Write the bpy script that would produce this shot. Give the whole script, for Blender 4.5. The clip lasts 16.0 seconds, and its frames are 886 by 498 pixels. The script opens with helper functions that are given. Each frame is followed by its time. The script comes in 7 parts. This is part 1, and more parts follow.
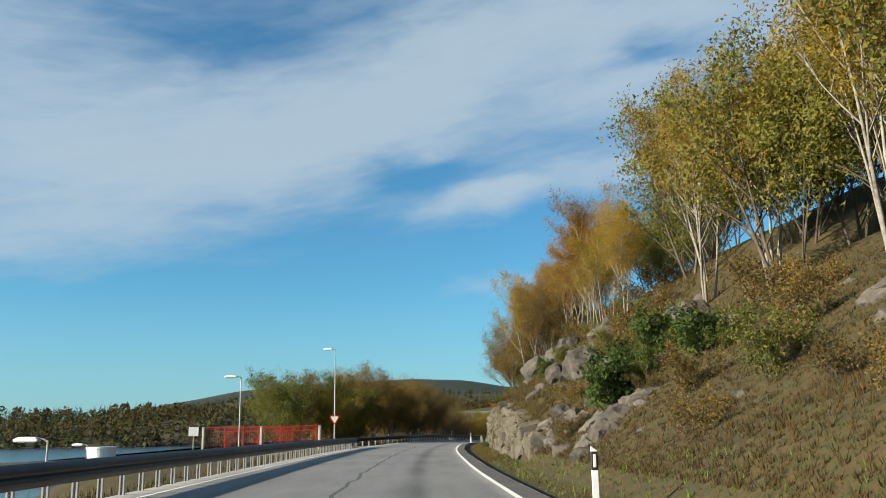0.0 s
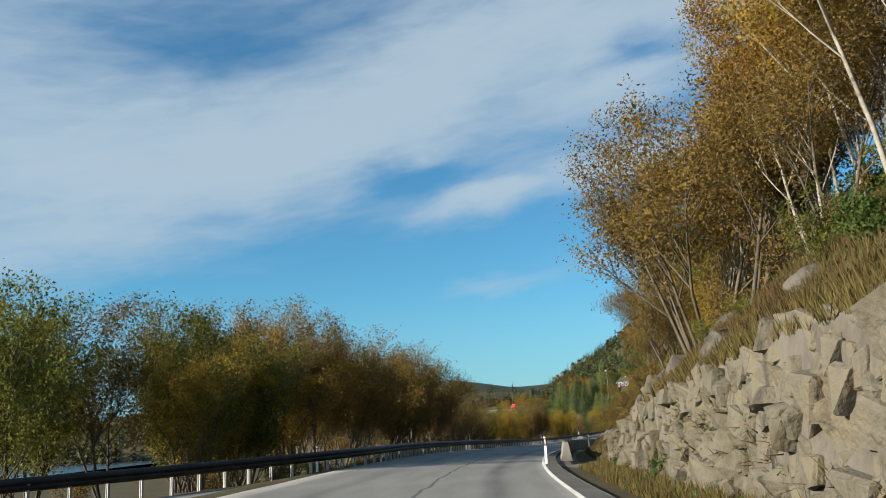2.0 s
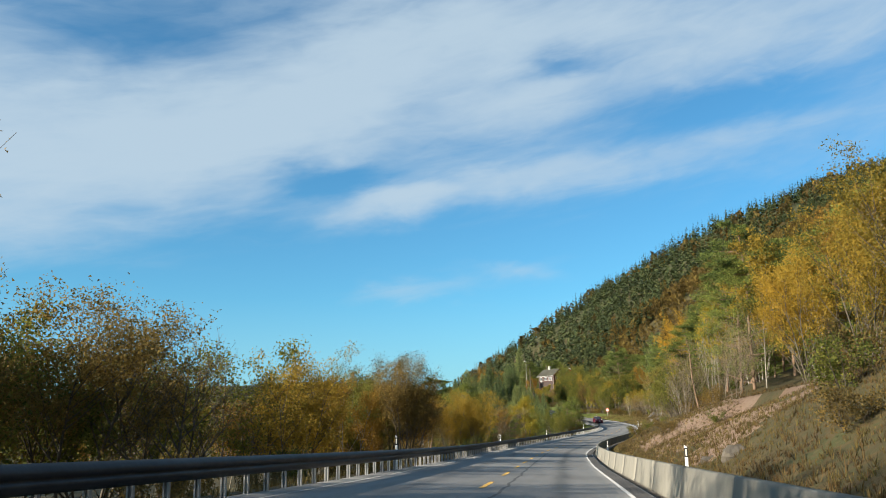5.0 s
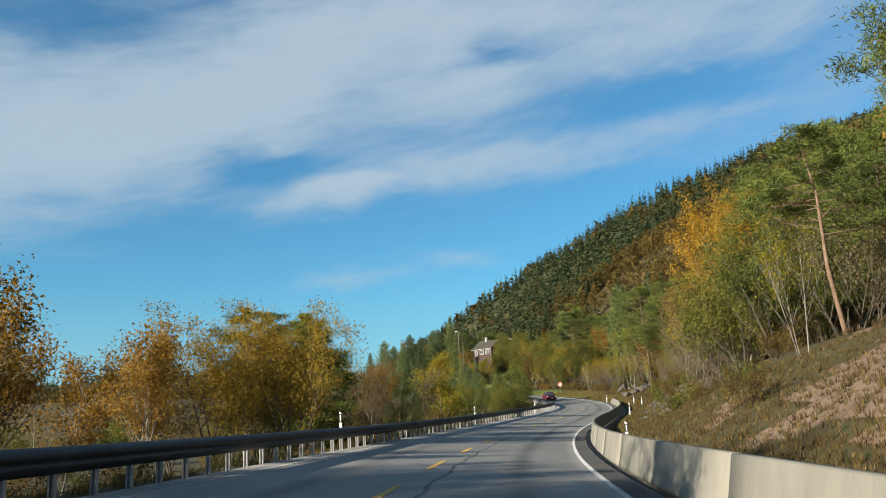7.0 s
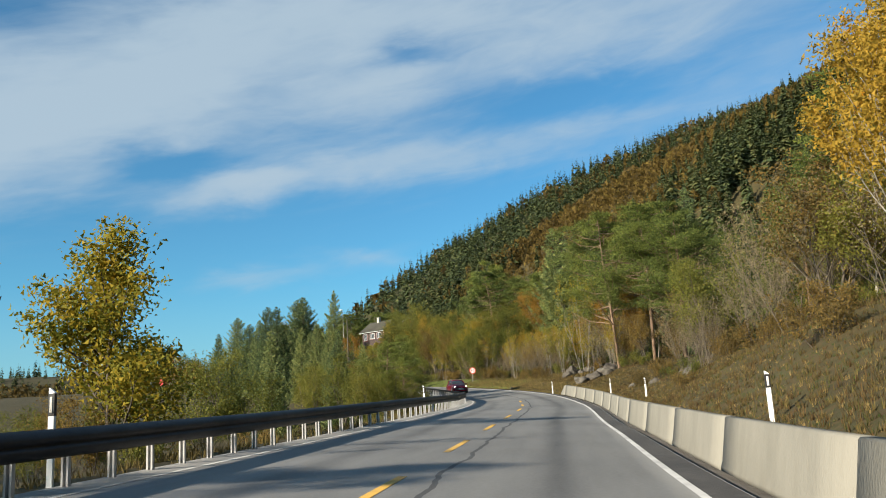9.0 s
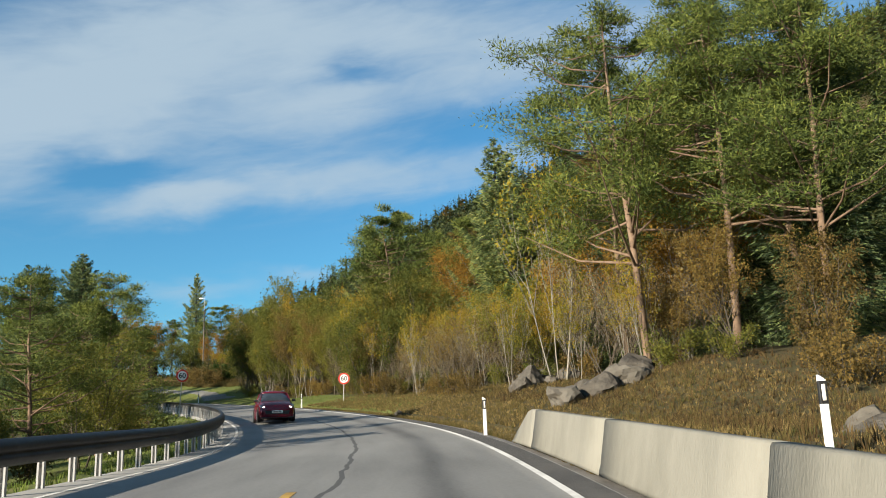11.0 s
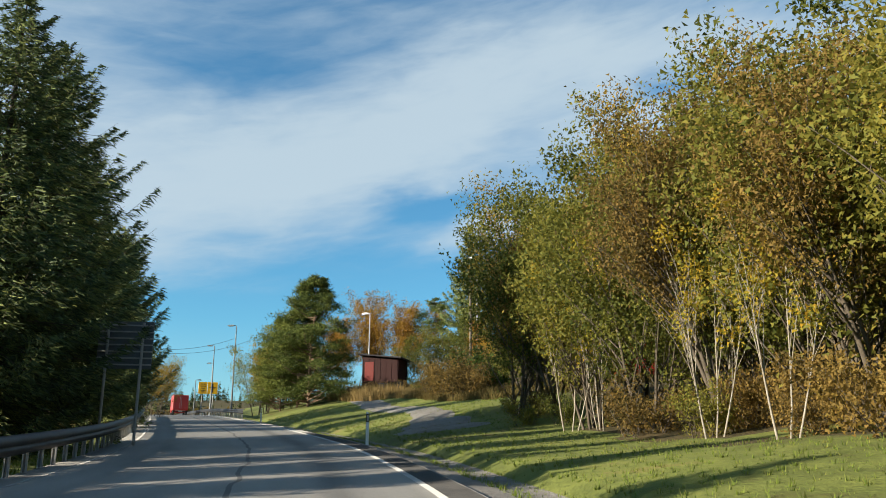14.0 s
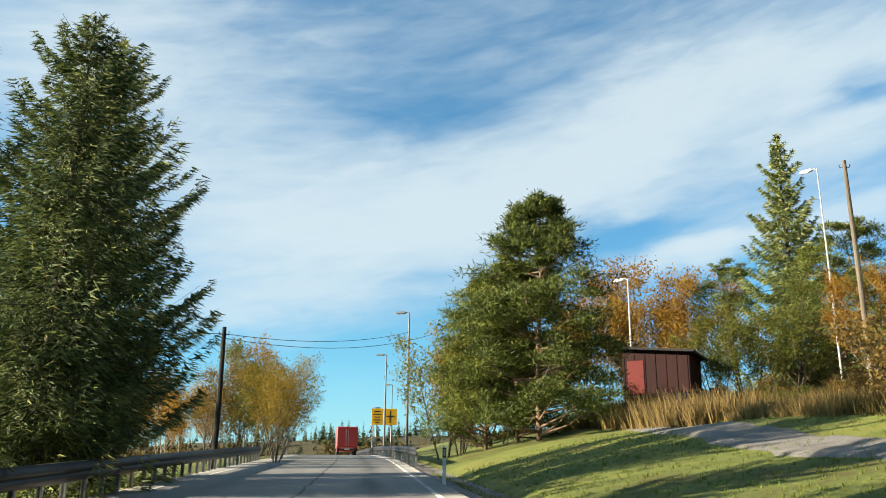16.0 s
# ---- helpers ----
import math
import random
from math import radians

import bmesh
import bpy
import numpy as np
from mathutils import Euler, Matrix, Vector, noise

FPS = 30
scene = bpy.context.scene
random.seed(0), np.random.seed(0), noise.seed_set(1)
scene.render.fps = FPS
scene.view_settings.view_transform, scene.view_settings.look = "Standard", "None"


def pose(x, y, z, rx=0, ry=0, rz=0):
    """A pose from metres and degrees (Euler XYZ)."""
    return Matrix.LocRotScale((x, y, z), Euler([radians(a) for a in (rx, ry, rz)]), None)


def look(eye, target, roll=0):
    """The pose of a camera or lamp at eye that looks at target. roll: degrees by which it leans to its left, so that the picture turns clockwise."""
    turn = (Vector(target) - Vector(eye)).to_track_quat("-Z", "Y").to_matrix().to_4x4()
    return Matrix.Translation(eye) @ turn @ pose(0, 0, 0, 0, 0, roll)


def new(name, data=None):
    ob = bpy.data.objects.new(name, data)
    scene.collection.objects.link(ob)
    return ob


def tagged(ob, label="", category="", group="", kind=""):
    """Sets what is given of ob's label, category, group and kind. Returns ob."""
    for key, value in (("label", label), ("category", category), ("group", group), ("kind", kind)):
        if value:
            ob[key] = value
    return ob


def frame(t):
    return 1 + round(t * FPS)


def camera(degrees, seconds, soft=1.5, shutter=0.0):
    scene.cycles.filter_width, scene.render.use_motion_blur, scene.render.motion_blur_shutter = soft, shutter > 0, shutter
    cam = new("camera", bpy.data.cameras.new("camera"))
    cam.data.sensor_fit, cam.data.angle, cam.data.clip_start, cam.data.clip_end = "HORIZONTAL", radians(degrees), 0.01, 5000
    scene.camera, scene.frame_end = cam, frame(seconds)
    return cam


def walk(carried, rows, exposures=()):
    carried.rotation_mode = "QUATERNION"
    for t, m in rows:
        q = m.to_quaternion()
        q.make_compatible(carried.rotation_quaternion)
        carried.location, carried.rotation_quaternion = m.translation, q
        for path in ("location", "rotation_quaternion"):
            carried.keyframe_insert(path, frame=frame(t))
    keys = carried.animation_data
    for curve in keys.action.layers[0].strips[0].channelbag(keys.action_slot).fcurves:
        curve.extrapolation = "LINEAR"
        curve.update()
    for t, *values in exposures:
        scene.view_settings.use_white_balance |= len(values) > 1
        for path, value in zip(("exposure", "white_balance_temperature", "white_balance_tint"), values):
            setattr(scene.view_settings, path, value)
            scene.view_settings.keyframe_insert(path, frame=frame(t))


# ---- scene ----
cam = camera(55.0, 16.0, soft=1.0)
PATH = [
    (0.0, pose(-0.075, 1.096, 2.050, 102.159, 0.911, -0.064)),
    (0.5, pose(-0.674, 17.215, 2.055, 102.087, 1.028, 0.075)),
    (1.0, pose(-1.014, 33.266, 2.073, 102.027, 1.394, -0.066)),
    (1.5, pose(-1.076, 49.347, 2.100, 102.067, 1.831, -0.028)),
    (2.0, pose(-0.796, 65.626, 2.124, 102.384, 2.668, 0.094)),
    (2.5, pose(-0.057, 82.198, 2.122, 102.641, 3.358, 0.138)),
    (3.0, pose(1.270, 99.006, 2.078, 102.808, 3.839, -0.271)),
    (3.5, pose(3.258, 115.798, 1.985, 102.863, 3.805, -1.459)),
    (4.0, pose(5.830, 131.999, 1.851, 102.820, 2.596, -3.182)),
    (4.5, pose(8.790, 147.229, 1.694, 102.690, 1.524, -4.861)),
    (5.0, pose(11.984, 161.536, 1.531, 102.491, 1.098, -6.240)),
    (5.5, pose(15.304, 175.242, 1.375, 102.253, 1.281, -7.303)),
    (6.0, pose(18.688, 188.768, 1.242, 102.009, 1.750, -8.181)),
    (6.5, pose(22.122, 202.481, 1.143, 101.780, 2.157, -9.071)),
    (7.0, pose(25.639, 216.521, 1.090, 101.564, 2.388, -10.155)),
    (7.5, pose(29.326, 230.645, 1.093, 101.328, 2.827, -11.534)),
    (8.0, pose(33.278, 244.452, 1.160, 101.125, 3.001, -13.196)),
    (8.5, pose(37.610, 257.815, 1.301, 101.104, 3.384, -14.800)),
    (9.0, pose(42.477, 270.895, 1.523, 101.228, 3.175, -16.222)),
    (9.5, pose(47.898, 283.840, 1.827, 101.465, 2.921, -17.646)),
    (10.0, pose(53.649, 296.645, 2.208, 101.775, 2.747, -19.023)),
    (10.5, pose(59.357, 309.215, 2.656, 102.115, 2.524, -20.120)),
    (11.0, pose(64.597, 321.423, 3.160, 102.443, 2.035, -20.564)),
    (11.5, pose(68.987, 333.175, 3.710, 102.721, 1.144, -19.886)),
    (12.0, pose(72.284, 344.471, 4.295, 102.916, -0.046, -17.549)),
    (12.5, pose(74.481, 355.466, 4.909, 102.994, -1.021, -12.984)),
    (13.0, pose(75.682, 366.280, 5.545, 103.180, -0.902, -8.924)),
    (13.5, pose(75.987, 376.908, 6.196, 103.612, -0.325, -4.461)),
    (14.0, pose(75.476, 387.291, 6.851, 104.272, -0.322, 0.355)),
    (14.5, pose(74.266, 397.347, 7.495, 105.007, -0.751, 4.996)),
    (15.0, pose(72.516, 407.040, 8.121, 105.590, -0.539, 8.350)),
    (15.5, pose(70.327, 416.385, 8.729, 106.100, -0.673, 11.227)),
    (16.0, pose(67.744, 425.379, 9.321, 106.386, -0.602, 13.466)),
]
walk(cam, PATH, [(0.0, 1.12, 6500, 10), (2.3, 1.12, 6500, 10), (3.0, 1.08, 6250, 10), (3.6, 1.06, 6050, 10), (4.0, 1.32, 6450, 10), (4.6, 1.34, 6500, 10), (6.3, 1.12, 6500, 10), (11.0, 1.17, 6500, 10), (13.5, 1.3, 6700, 10), (15.0, 1.47, 7000, 10), (15.5, 1.5, 7100, 10), (16.0, 1.68, 7200, 10)])

# ---------------------------------------------------------------- light
SUN_DIR = Vector((-0.93, -0.37, 0.0)).normalized()
SUN_ELEV = radians(19.0)
sun_to = Vector((SUN_DIR.x * math.cos(SUN_ELEV), SUN_DIR.y * math.cos(SUN_ELEV), math.sin(SUN_ELEV)))
sun = new("sun", bpy.data.lights.new("sun", "SUN"))
sun.data.energy, sun.data.angle, sun.data.color = 5.0, radians(0.6), (1.0, 0.9, 0.74)
sun.matrix_world = look(sun_to * 100, (0, 0, 0))

world = bpy.data.worlds.new("sky")
scene.world = world
world.use_nodes = True
wt = world.node_tree
wt.nodes.clear()


def wnode(kind, **props):
    n = wt.nodes.new(kind)
    for k, v in props.items():
        n.inputs[k].default_value = v
    return n


sky = wt.nodes.new("ShaderNodeTexSky")
sky.sky_type, sky.sun_disc = "NISHITA", False
sky.sun_elevation, sky.sun_rotation = SUN_ELEV, math.atan2(SUN_DIR.x, SUN_DIR.y)
sky.air_density, sky.dust_density, sky.ozone_density = 1.0, 0.3, 2.6
tc = wt.nodes.new("ShaderNodeTexCoord")
sep = wt.nodes.new("ShaderNodeSeparateXYZ")
wt.links.new(tc.outputs["Generated"], sep.inputs[0])


def wmath(op, a, b=None, clamp=False):
    n = wt.nodes.new("ShaderNodeMath")
    n.operation, n.use_clamp = op, clamp
    for i, v in enumerate((a, b)):
        if v is None:
            continue
        if isinstance(v, (int, float)):
            n.inputs[i].default_value = v
        else:
            wt.links.new(v, n.inputs[i])
    return n.outputs[0]


# high thin cloud: soft banks in bearing and height (degrees), frayed by noise
deg = 180 / math.pi
bearing = wmath("MULTIPLY", wmath("ARCTAN2", sep.outputs[0], sep.outputs[1]), deg)
height = wmath("MULTIPLY", wmath("ARCSINE", sep.outputs[2]), deg)
comb = wt.nodes.new("ShaderNodeCombineXYZ")
wt.links.new(bearing, comb.inputs[0])
wt.links.new(height, comb.inputs[1])


def cloud_noise(across, upright, turn, shift, detail, distortion=0.0):
    """Noise whose patches are that many degrees across and upright."""
    mp = wt.nodes.new("ShaderNodeMapping")
    mp.vector_type = "TEXTURE"
    mp.inputs["Rotation"].default_value = (0, 0, radians(turn))
    mp.inputs["Scale"].default_value = (across, upright, 1)
    mp.inputs["Location"].default_value = shift
    wt.links.new(comb.outputs[0], mp.inputs[0])
    nz = wt.nodes.new("ShaderNodeTexNoise")
    nz.inputs["Scale"].default_value, nz.inputs["Detail"].default_value = 1.0, detail
    nz.inputs["Roughness"].default_value, nz.inputs["Distortion"].default_value = 0.55, distortion
    wt.links.new(mp.outputs[0], nz.inputs["Vector"])
    return wmath("SUBTRACT", nz.outputs["Fac"], 0.5)


# bearing, height, half length, half depth, rise, thickness
BANKS = [(-25, 16.8, 11, 5.0, 8, 0.75), (-9, 19.0, 10, 3.2, 12, 0.7), (2, 24.5, 9, 3.2, 14, 0.55), (13, 26.5, 12, 2.4, 0, 0.45),
         (3, 15.4, 4, 1.1, 8, 0.6), (13, 17.0, 14, 1.2, 4, 0.6), (13, 22, 6, 2.2, 5, 0.45), (29, 24.5, 10, 2.4, 0, 0.45),
         (-38, 27, 9, 5, 0, 0.6), (4, 9.6, 4.5, 0.8, 4, 0.55), (12, 11, 2.6, 0.7, 0, 0.55), (-27, 11.8, 9, 1.8, 6, 0.45),
         (-2, 17, 3.2, 1.1, 4, -0.75), (-15, 25.3, 6, 1.5, 4, -0.22), (15.5, 24.2, 3.4, 0.8, 6, -0.6), (27, 20.6, 7, 1.3, 2, -0.55)]
wx = wmath("ADD", bearing, wmath("MULTIPLY", cloud_noise(7, 3, 8, (3, 1, 0), 4.0, 0.4), 5.0))
wy = wmath("ADD", height, wmath("MULTIPLY", cloud_noise(6, 2.2, 8, (40, 9, 0), 4.0, 0.4), 2.6))
# a thin veil that begins some way above the horizon
veil = wt.nodes.new("ShaderNodeMapRange")
veil.interpolation_type = "SMOOTHSTEP"
veil.inputs["From Min"].default_value, veil.inputs["From Max"].default_value = 11.0, 21.0
veil.inputs["To Max"].default_value = 0.42
wt.links.new(wy, veil.inputs["Value"])
total = veil.outputs[0]
for az, el, half, deep, rise, thick in BANKS:
    dx, dy = wmath("SUBTRACT", wx, az), wmath("SUBTRACT", wy, el)
    ca, sa = math.cos(radians(rise)), math.sin(radians(rise))
    u = wmath("ADD", wmath("MULTIPLY", dx, ca / half), wmath("MULTIPLY", dy, sa / half))
    v = wmath("SUBTRACT", wmath("MULTIPLY", dy, ca / deep), wmath("MULTIPLY", dx, sa / deep))
    q = wmath("ADD", wmath("MULTIPLY", u, u), wmath("MULTIPLY", v, v))
    total = wmath("ADD", total, wmath("MULTIPLY", wmath("POWER", 2.718, wmath("MULTIPLY", q, -0.8)), thick))
total = wmath("ADD", total, wmath("MULTIPLY", cloud_noise(16, 3.6, 9, (11, 5, 0), 5.0, 0.8), 0.75))
total = wmath("ADD", total, wmath("MULTIPLY", cloud_noise(4.5, 1.1, 9, (2, 7, 0), 5.0, 0.6), 0.45))
cover = wt.nodes.new("ShaderNodeMapRange")
cover.interpolation_type = "SMOOTHSTEP"
cover.inputs["From Min"].default_value, cover.inputs["From Max"].default_value = 0.05, 1.2
cover.inputs["To Max"].default_value = 0.88
wt.links.new(total, cover.inputs["Value"])
tint = wt.nodes.new("ShaderNodeMix")
tint.data_type, tint.blend_type = "RGBA", "MULTIPLY"
tint.inputs["Factor"].default_value = 1.0
tint.inputs["B"].default_value = (0.55, 1.12, 1.28, 1)
wt.links.new(sky.outputs[0], tint.inputs["A"])
mixc = wt.nodes.new("ShaderNodeMix")
mixc.data_type = "RGBA"
mixc.inputs["B"].default_value = (3.9, 4.9, 5.7, 1)
wt.links.new(cover.outputs[0], mixc.inputs["Factor"])
wt.links.new(tint.outputs["Result"], mixc.inputs["A"])
haze = wt.nodes.new("ShaderNodeMapRange")
haze.inputs["From Min"].default_value, haze.inputs["From Max"].default_value = 0.0, 0.16
haze.inputs["To Min"].default_value, haze.inputs["To Max"].default_value = 0.6, 0.0
wt.links.new(sep.outputs[2], haze.inputs["Value"])
mixh = wt.nodes.new("ShaderNodeMix")
mixh.data_type = "RGBA"
mixh.inputs["B"].default_value = (2.6, 4.2, 5.6, 1)
wt.links.new(haze.outputs[0], mixh.inputs["Factor"])
wt.links.new(mixc.outputs["Result"], mixh.inputs["A"])
bg = wt.nodes.new("ShaderNodeBackground")
bg.inputs["Strength"].default_value = 0.055
wt.links.new(mixh.outputs["Result"], bg.inputs["Color"])
wout = wt.nodes.new("ShaderNodeOutputWorld")
wt.links.new(bg.outputs[0], wout.inputs["Surface"])


# ---------------------------------------------------------------- materials
def material(name, shades, rough=0.8, metal=0.0, scale=4.0, detail=5.0, bump=0.0, bump_scale=None, coords="Object",
             island=0.0, single=0.0, translucent=0.0, specular=0.3, stretch=(1, 1, 1), stain=None):
    """Two to four base colours spread by noise at two scales. island, single: how far loose pieces or whole objects differ."""
    m = bpy.data.materials.new(name)
    m.use_nodes = True
    nt = m.node_tree
    b = nt.nodes["Principled BSDF"]
    b.inputs["Roughness"].default_value, b.inputs["Metallic"].default_value = rough, metal
    b.inputs["Specular IOR Level"].default_value = specular
    c = nt.nodes.new("ShaderNodeTexCoord")
    mp = nt.nodes.new("ShaderNodeMapping")
    mp.inputs["Scale"].default_value = stretch
    nt.links.new(c.outputs[coords], mp.inputs[0])
    n1 = nt.nodes.new("ShaderNodeTexNoise")
    n1.inputs["Scale"].default_value, n1.inputs["Detail"].default_value = scale, detail
    n1.inputs["Roughness"].default_value = 0.65
    nt.links.new(mp.outputs[0], n1.inputs["Vector"])
    n2 = nt.nodes.new("ShaderNodeTexNoise")
    n2.inputs["Scale"].default_value, n2.inputs["Detail"].default_value = scale * 0.13, 2.0
    nt.links.new(mp.outputs[0], n2.inputs["Vector"])

    def op(kind, a, v):
        n = nt.nodes.new("ShaderNodeMath")
        n.operation = kind
        nt.links.new(a, n.inputs[0])
        if isinstance(v, (int, float)):
            n.inputs[1].default_value = v
        else:
            nt.links.new(v, n.inputs[1])
        return n.outputs[0]

    f = op("ADD", op("MULTIPLY", n1.outputs["Fac"], 0.55), op("MULTIPLY", n2.outputs["Fac"], 0.45))
    f = op("ADD", op("MULTIPLY", op("SUBTRACT", f, 0.5), 2.6), 0.5)
    if island:
        g = nt.nodes.new("ShaderNodeNewGeometry")
        f = op("ADD", f, op("MULTIPLY", op("SUBTRACT", g.outputs["Random Per Island"], 0.5), island))
    if single:
        o = nt.nodes.new("ShaderNodeObjectInfo")
        f = op("ADD", f, op("MULTIPLY", op("SUBTRACT", o.outputs["Random"], 0.5), single))
    ramp = nt.nodes.new("ShaderNodeValToRGB")
    el = ramp.color_ramp.elements
    while len(el) < len(shades):
        el.new(0.5)
    for i, col in enumerate(shades):
        el[i].position = i / (len(shades) - 1)
        el[i].color = (*col, 1)
    nt.links.new(f, ramp.inputs[0])
    nt.links.new(ramp.outputs[0], b.inputs["Base Color"])
    if bump:
        nb = n1
        if bump_scale:
            nb = nt.nodes.new("ShaderNodeTexNoise")
            nb.inputs["Scale"].default_value, nb.inputs["Detail"].default_value = bump_scale, 6.0
            nt.links.new(mp.outputs[0], nb.inputs["Vector"])
        bp = nt.nodes.new("ShaderNodeBump")
        bp.inputs["Strength"].default_value, bp.inputs["Distance"].default_value = bump, 0.05
        nt.links.new(nb.outputs["Fac"], bp.inputs["Height"])
        nt.links.new(bp.outputs[0], b.inputs["Normal"])
    if translucent:
        tr = nt.nodes.new("ShaderNodeBsdfTranslucent")
        nt.links.new(ramp.outputs[0], tr.inputs["Color"])
        mx = nt.nodes.new("ShaderNodeMixShader")
        mx.inputs[0].default_value = translucent
        nt.links.new(b.outputs[0], mx.inputs[1])
        nt.links.new(tr.outputs[0], mx.inputs[2])
        nt.links.new(mx.outputs[0], nt.nodes["Material Output"].inputs["Surface"])
    return m


ROCK = material("rock", [(0.0301, 0.0261, 0.0216), (0.0704, 0.0612, 0.0492), (0.1082, 0.0951, 0.0759), (0.1353, 0.123, 0.1033)], 0.9, scale=1.6, bump=0.9, bump_scale=5.0, single=0.5)
STONE = material("cut_stone", [(0.0294, 0.0244, 0.0168), (0.0823, 0.068, 0.0445), (0.126, 0.1067, 0.0722), (0.105, 0.0941, 0.0722), (0.0714, 0.0605, 0.0361)], 0.92, scale=1.7, bump=1.0, bump_scale=11.0, single=0.6, island=0.2)
HEATH = material("heath", [(0.022, 0.017, 0.007), (0.052, 0.033, 0.012), (0.042, 0.04, 0.013), (0.07, 0.047, 0.017), (0.04, 0.048, 0.014), (0.085, 0.066, 0.027)], 0.95, scale=2.6, bump=1.0, bump_scale=9.0)
GRASSLAND = material("grassland", [(0.07, 0.057, 0.0161), (0.083, 0.1012, 0.0193), (0.1275, 0.1473, 0.0295), (0.159, 0.1274, 0.0403)], 0.95, scale=1.1, bump=0.8, bump_scale=8.0)
DRYGRASS = material("dry_grass", [(0.0672, 0.0506, 0.0156), (0.1089, 0.079, 0.024), (0.1509, 0.1122, 0.0381), (0.063, 0.0643, 0.0156)], 0.95, scale=2.0, island=0.9, translucent=0.25)
GREENGRASS = material("green_grass", [(0.0624, 0.0904, 0.015), (0.111, 0.1582, 0.024), (0.1525, 0.1958, 0.0332), (0.1802, 0.1733, 0.0452)], 0.95, scale=2.0, island=0.8, translucent=0.25)
REED = material("pale_reed_grass", [(0.11, 0.078, 0.03), (0.21, 0.145, 0.055), (0.3, 0.21, 0.085), (0.17, 0.13, 0.04)], 0.9, scale=1.2, island=0.8, translucent=0.3)
HEATHER = material("heather_scrub", [(0.0317, 0.021, 0.0077), (0.0633, 0.039, 0.0129), (0.0871, 0.0524, 0.0171), (0.0422, 0.045, 0.0112)], 0.95, scale=2.0, island=0.9)
SCREE = material("scree", [(0.078, 0.051, 0.033), (0.15, 0.096, 0.063), (0.192, 0.132, 0.093), (0.108, 0.078, 0.042)], 0.95, scale=5.0, bump=1.0, bump_scale=12.0, island=0.5)
CONCRETE = material("concrete", [(0.1137, 0.1066, 0.0853), (0.1753, 0.1658, 0.135), (0.2132, 0.2013, 0.1658), (0.1895, 0.18, 0.1468)], 0.85, scale=1.2, bump=0.25, bump_scale=30.0, stretch=(1, 1, 0.35), single=0.02)
GALV = material("galvanised_steel", [(0.24, 0.24, 0.232), (0.368, 0.364, 0.352), (0.448, 0.44, 0.424)], 0.55, 0.15, scale=3.0, bump=0.1)
# beam steel near black: the shade of its backlit side is in the colour
BEAM = material("backlit_beam", [(0.018, 0.018, 0.0204), (0.039, 0.039, 0.042), (0.066, 0.066, 0.0672)], 0.55, 0.6, scale=1.5, bump=0.15)
WHITE = material("white_plastic", [(0.60, 0.60, 0.57), (0.78, 0.78, 0.75), (0.82, 0.82, 0.80)], 0.5, scale=3.0)
BLACK = material("black_plastic", [(0.012, 0.012, 0.012), (0.03, 0.03, 0.03)], 0.5)
REFLECTOR = material("reflector", [(0.55, 0.5, 0.42), (0.75, 0.72, 0.66)], 0.25)
LINEWHITE = material("white_road_paint", [(0.18, 0.18, 0.176), (0.317, 0.317, 0.31), (0.389, 0.389, 0.374)], 0.7, scale=2.5)
LINEYELLOW = material("yellow_road_paint", [(0.144, 0.122, 0.072), (0.396, 0.238, 0.0432), (0.475, 0.288, 0.0432)], 0.7, scale=2.0)
SIGNRED = material("sign_red", [(0.52, 0.035, 0.02), (0.62, 0.05, 0.03)], 0.4)
SIGNWHITE = material("sign_white", [(0.72, 0.72, 0.68), (0.80, 0.80, 0.77)], 0.4)
SIGNYELLOW = material("sign_yellow", [(0.72, 0.36, 0.01), (0.80, 0.42, 0.015)], 0.4)
SIGNBACK = material("sign_back", [(0.10, 0.11, 0.115), (0.16, 0.17, 0.175)], 0.6, 0.5)
WATER = material("lake_water", [(0.012, 0.03, 0.055), (0.02, 0.045, 0.075)], 0.18, scale=0.25, bump=0.5, bump_scale=0.9, specular=0.5)
GRAVEL = material("gravel", [(0.096, 0.09, 0.081), (0.162, 0.153, 0.141), (0.216, 0.207, 0.192)], 0.95, scale=6.0, bump=0.8, bump_scale=25.0)
BIRCHBARK = material("birch_bark", [(0.045, 0.0382, 0.0292), (0.189, 0.167, 0.131), (0.27, 0.247, 0.203), (0.297, 0.274, 0.234)], 0.8, scale=2.2, stretch=(1, 1, 2.2), bump=0.3)
GREYBARK = material("grey_bark", [(0.036, 0.0288, 0.021), (0.084, 0.069, 0.051), (0.132, 0.111, 0.084)], 0.9, scale=5.0, bump=0.6)
PINEBARK = material("pine_bark", [(0.072, 0.0495, 0.036), (0.171, 0.112, 0.072), (0.243, 0.171, 0.121)], 0.9, scale=4.0, bump=0.8)


def leaves(name, shades, single=0.6, island=0.75, translucent=0.42):
    return material(name, shades, 0.75, scale=0.6, island=island, single=single, translucent=translucent, specular=0.2)


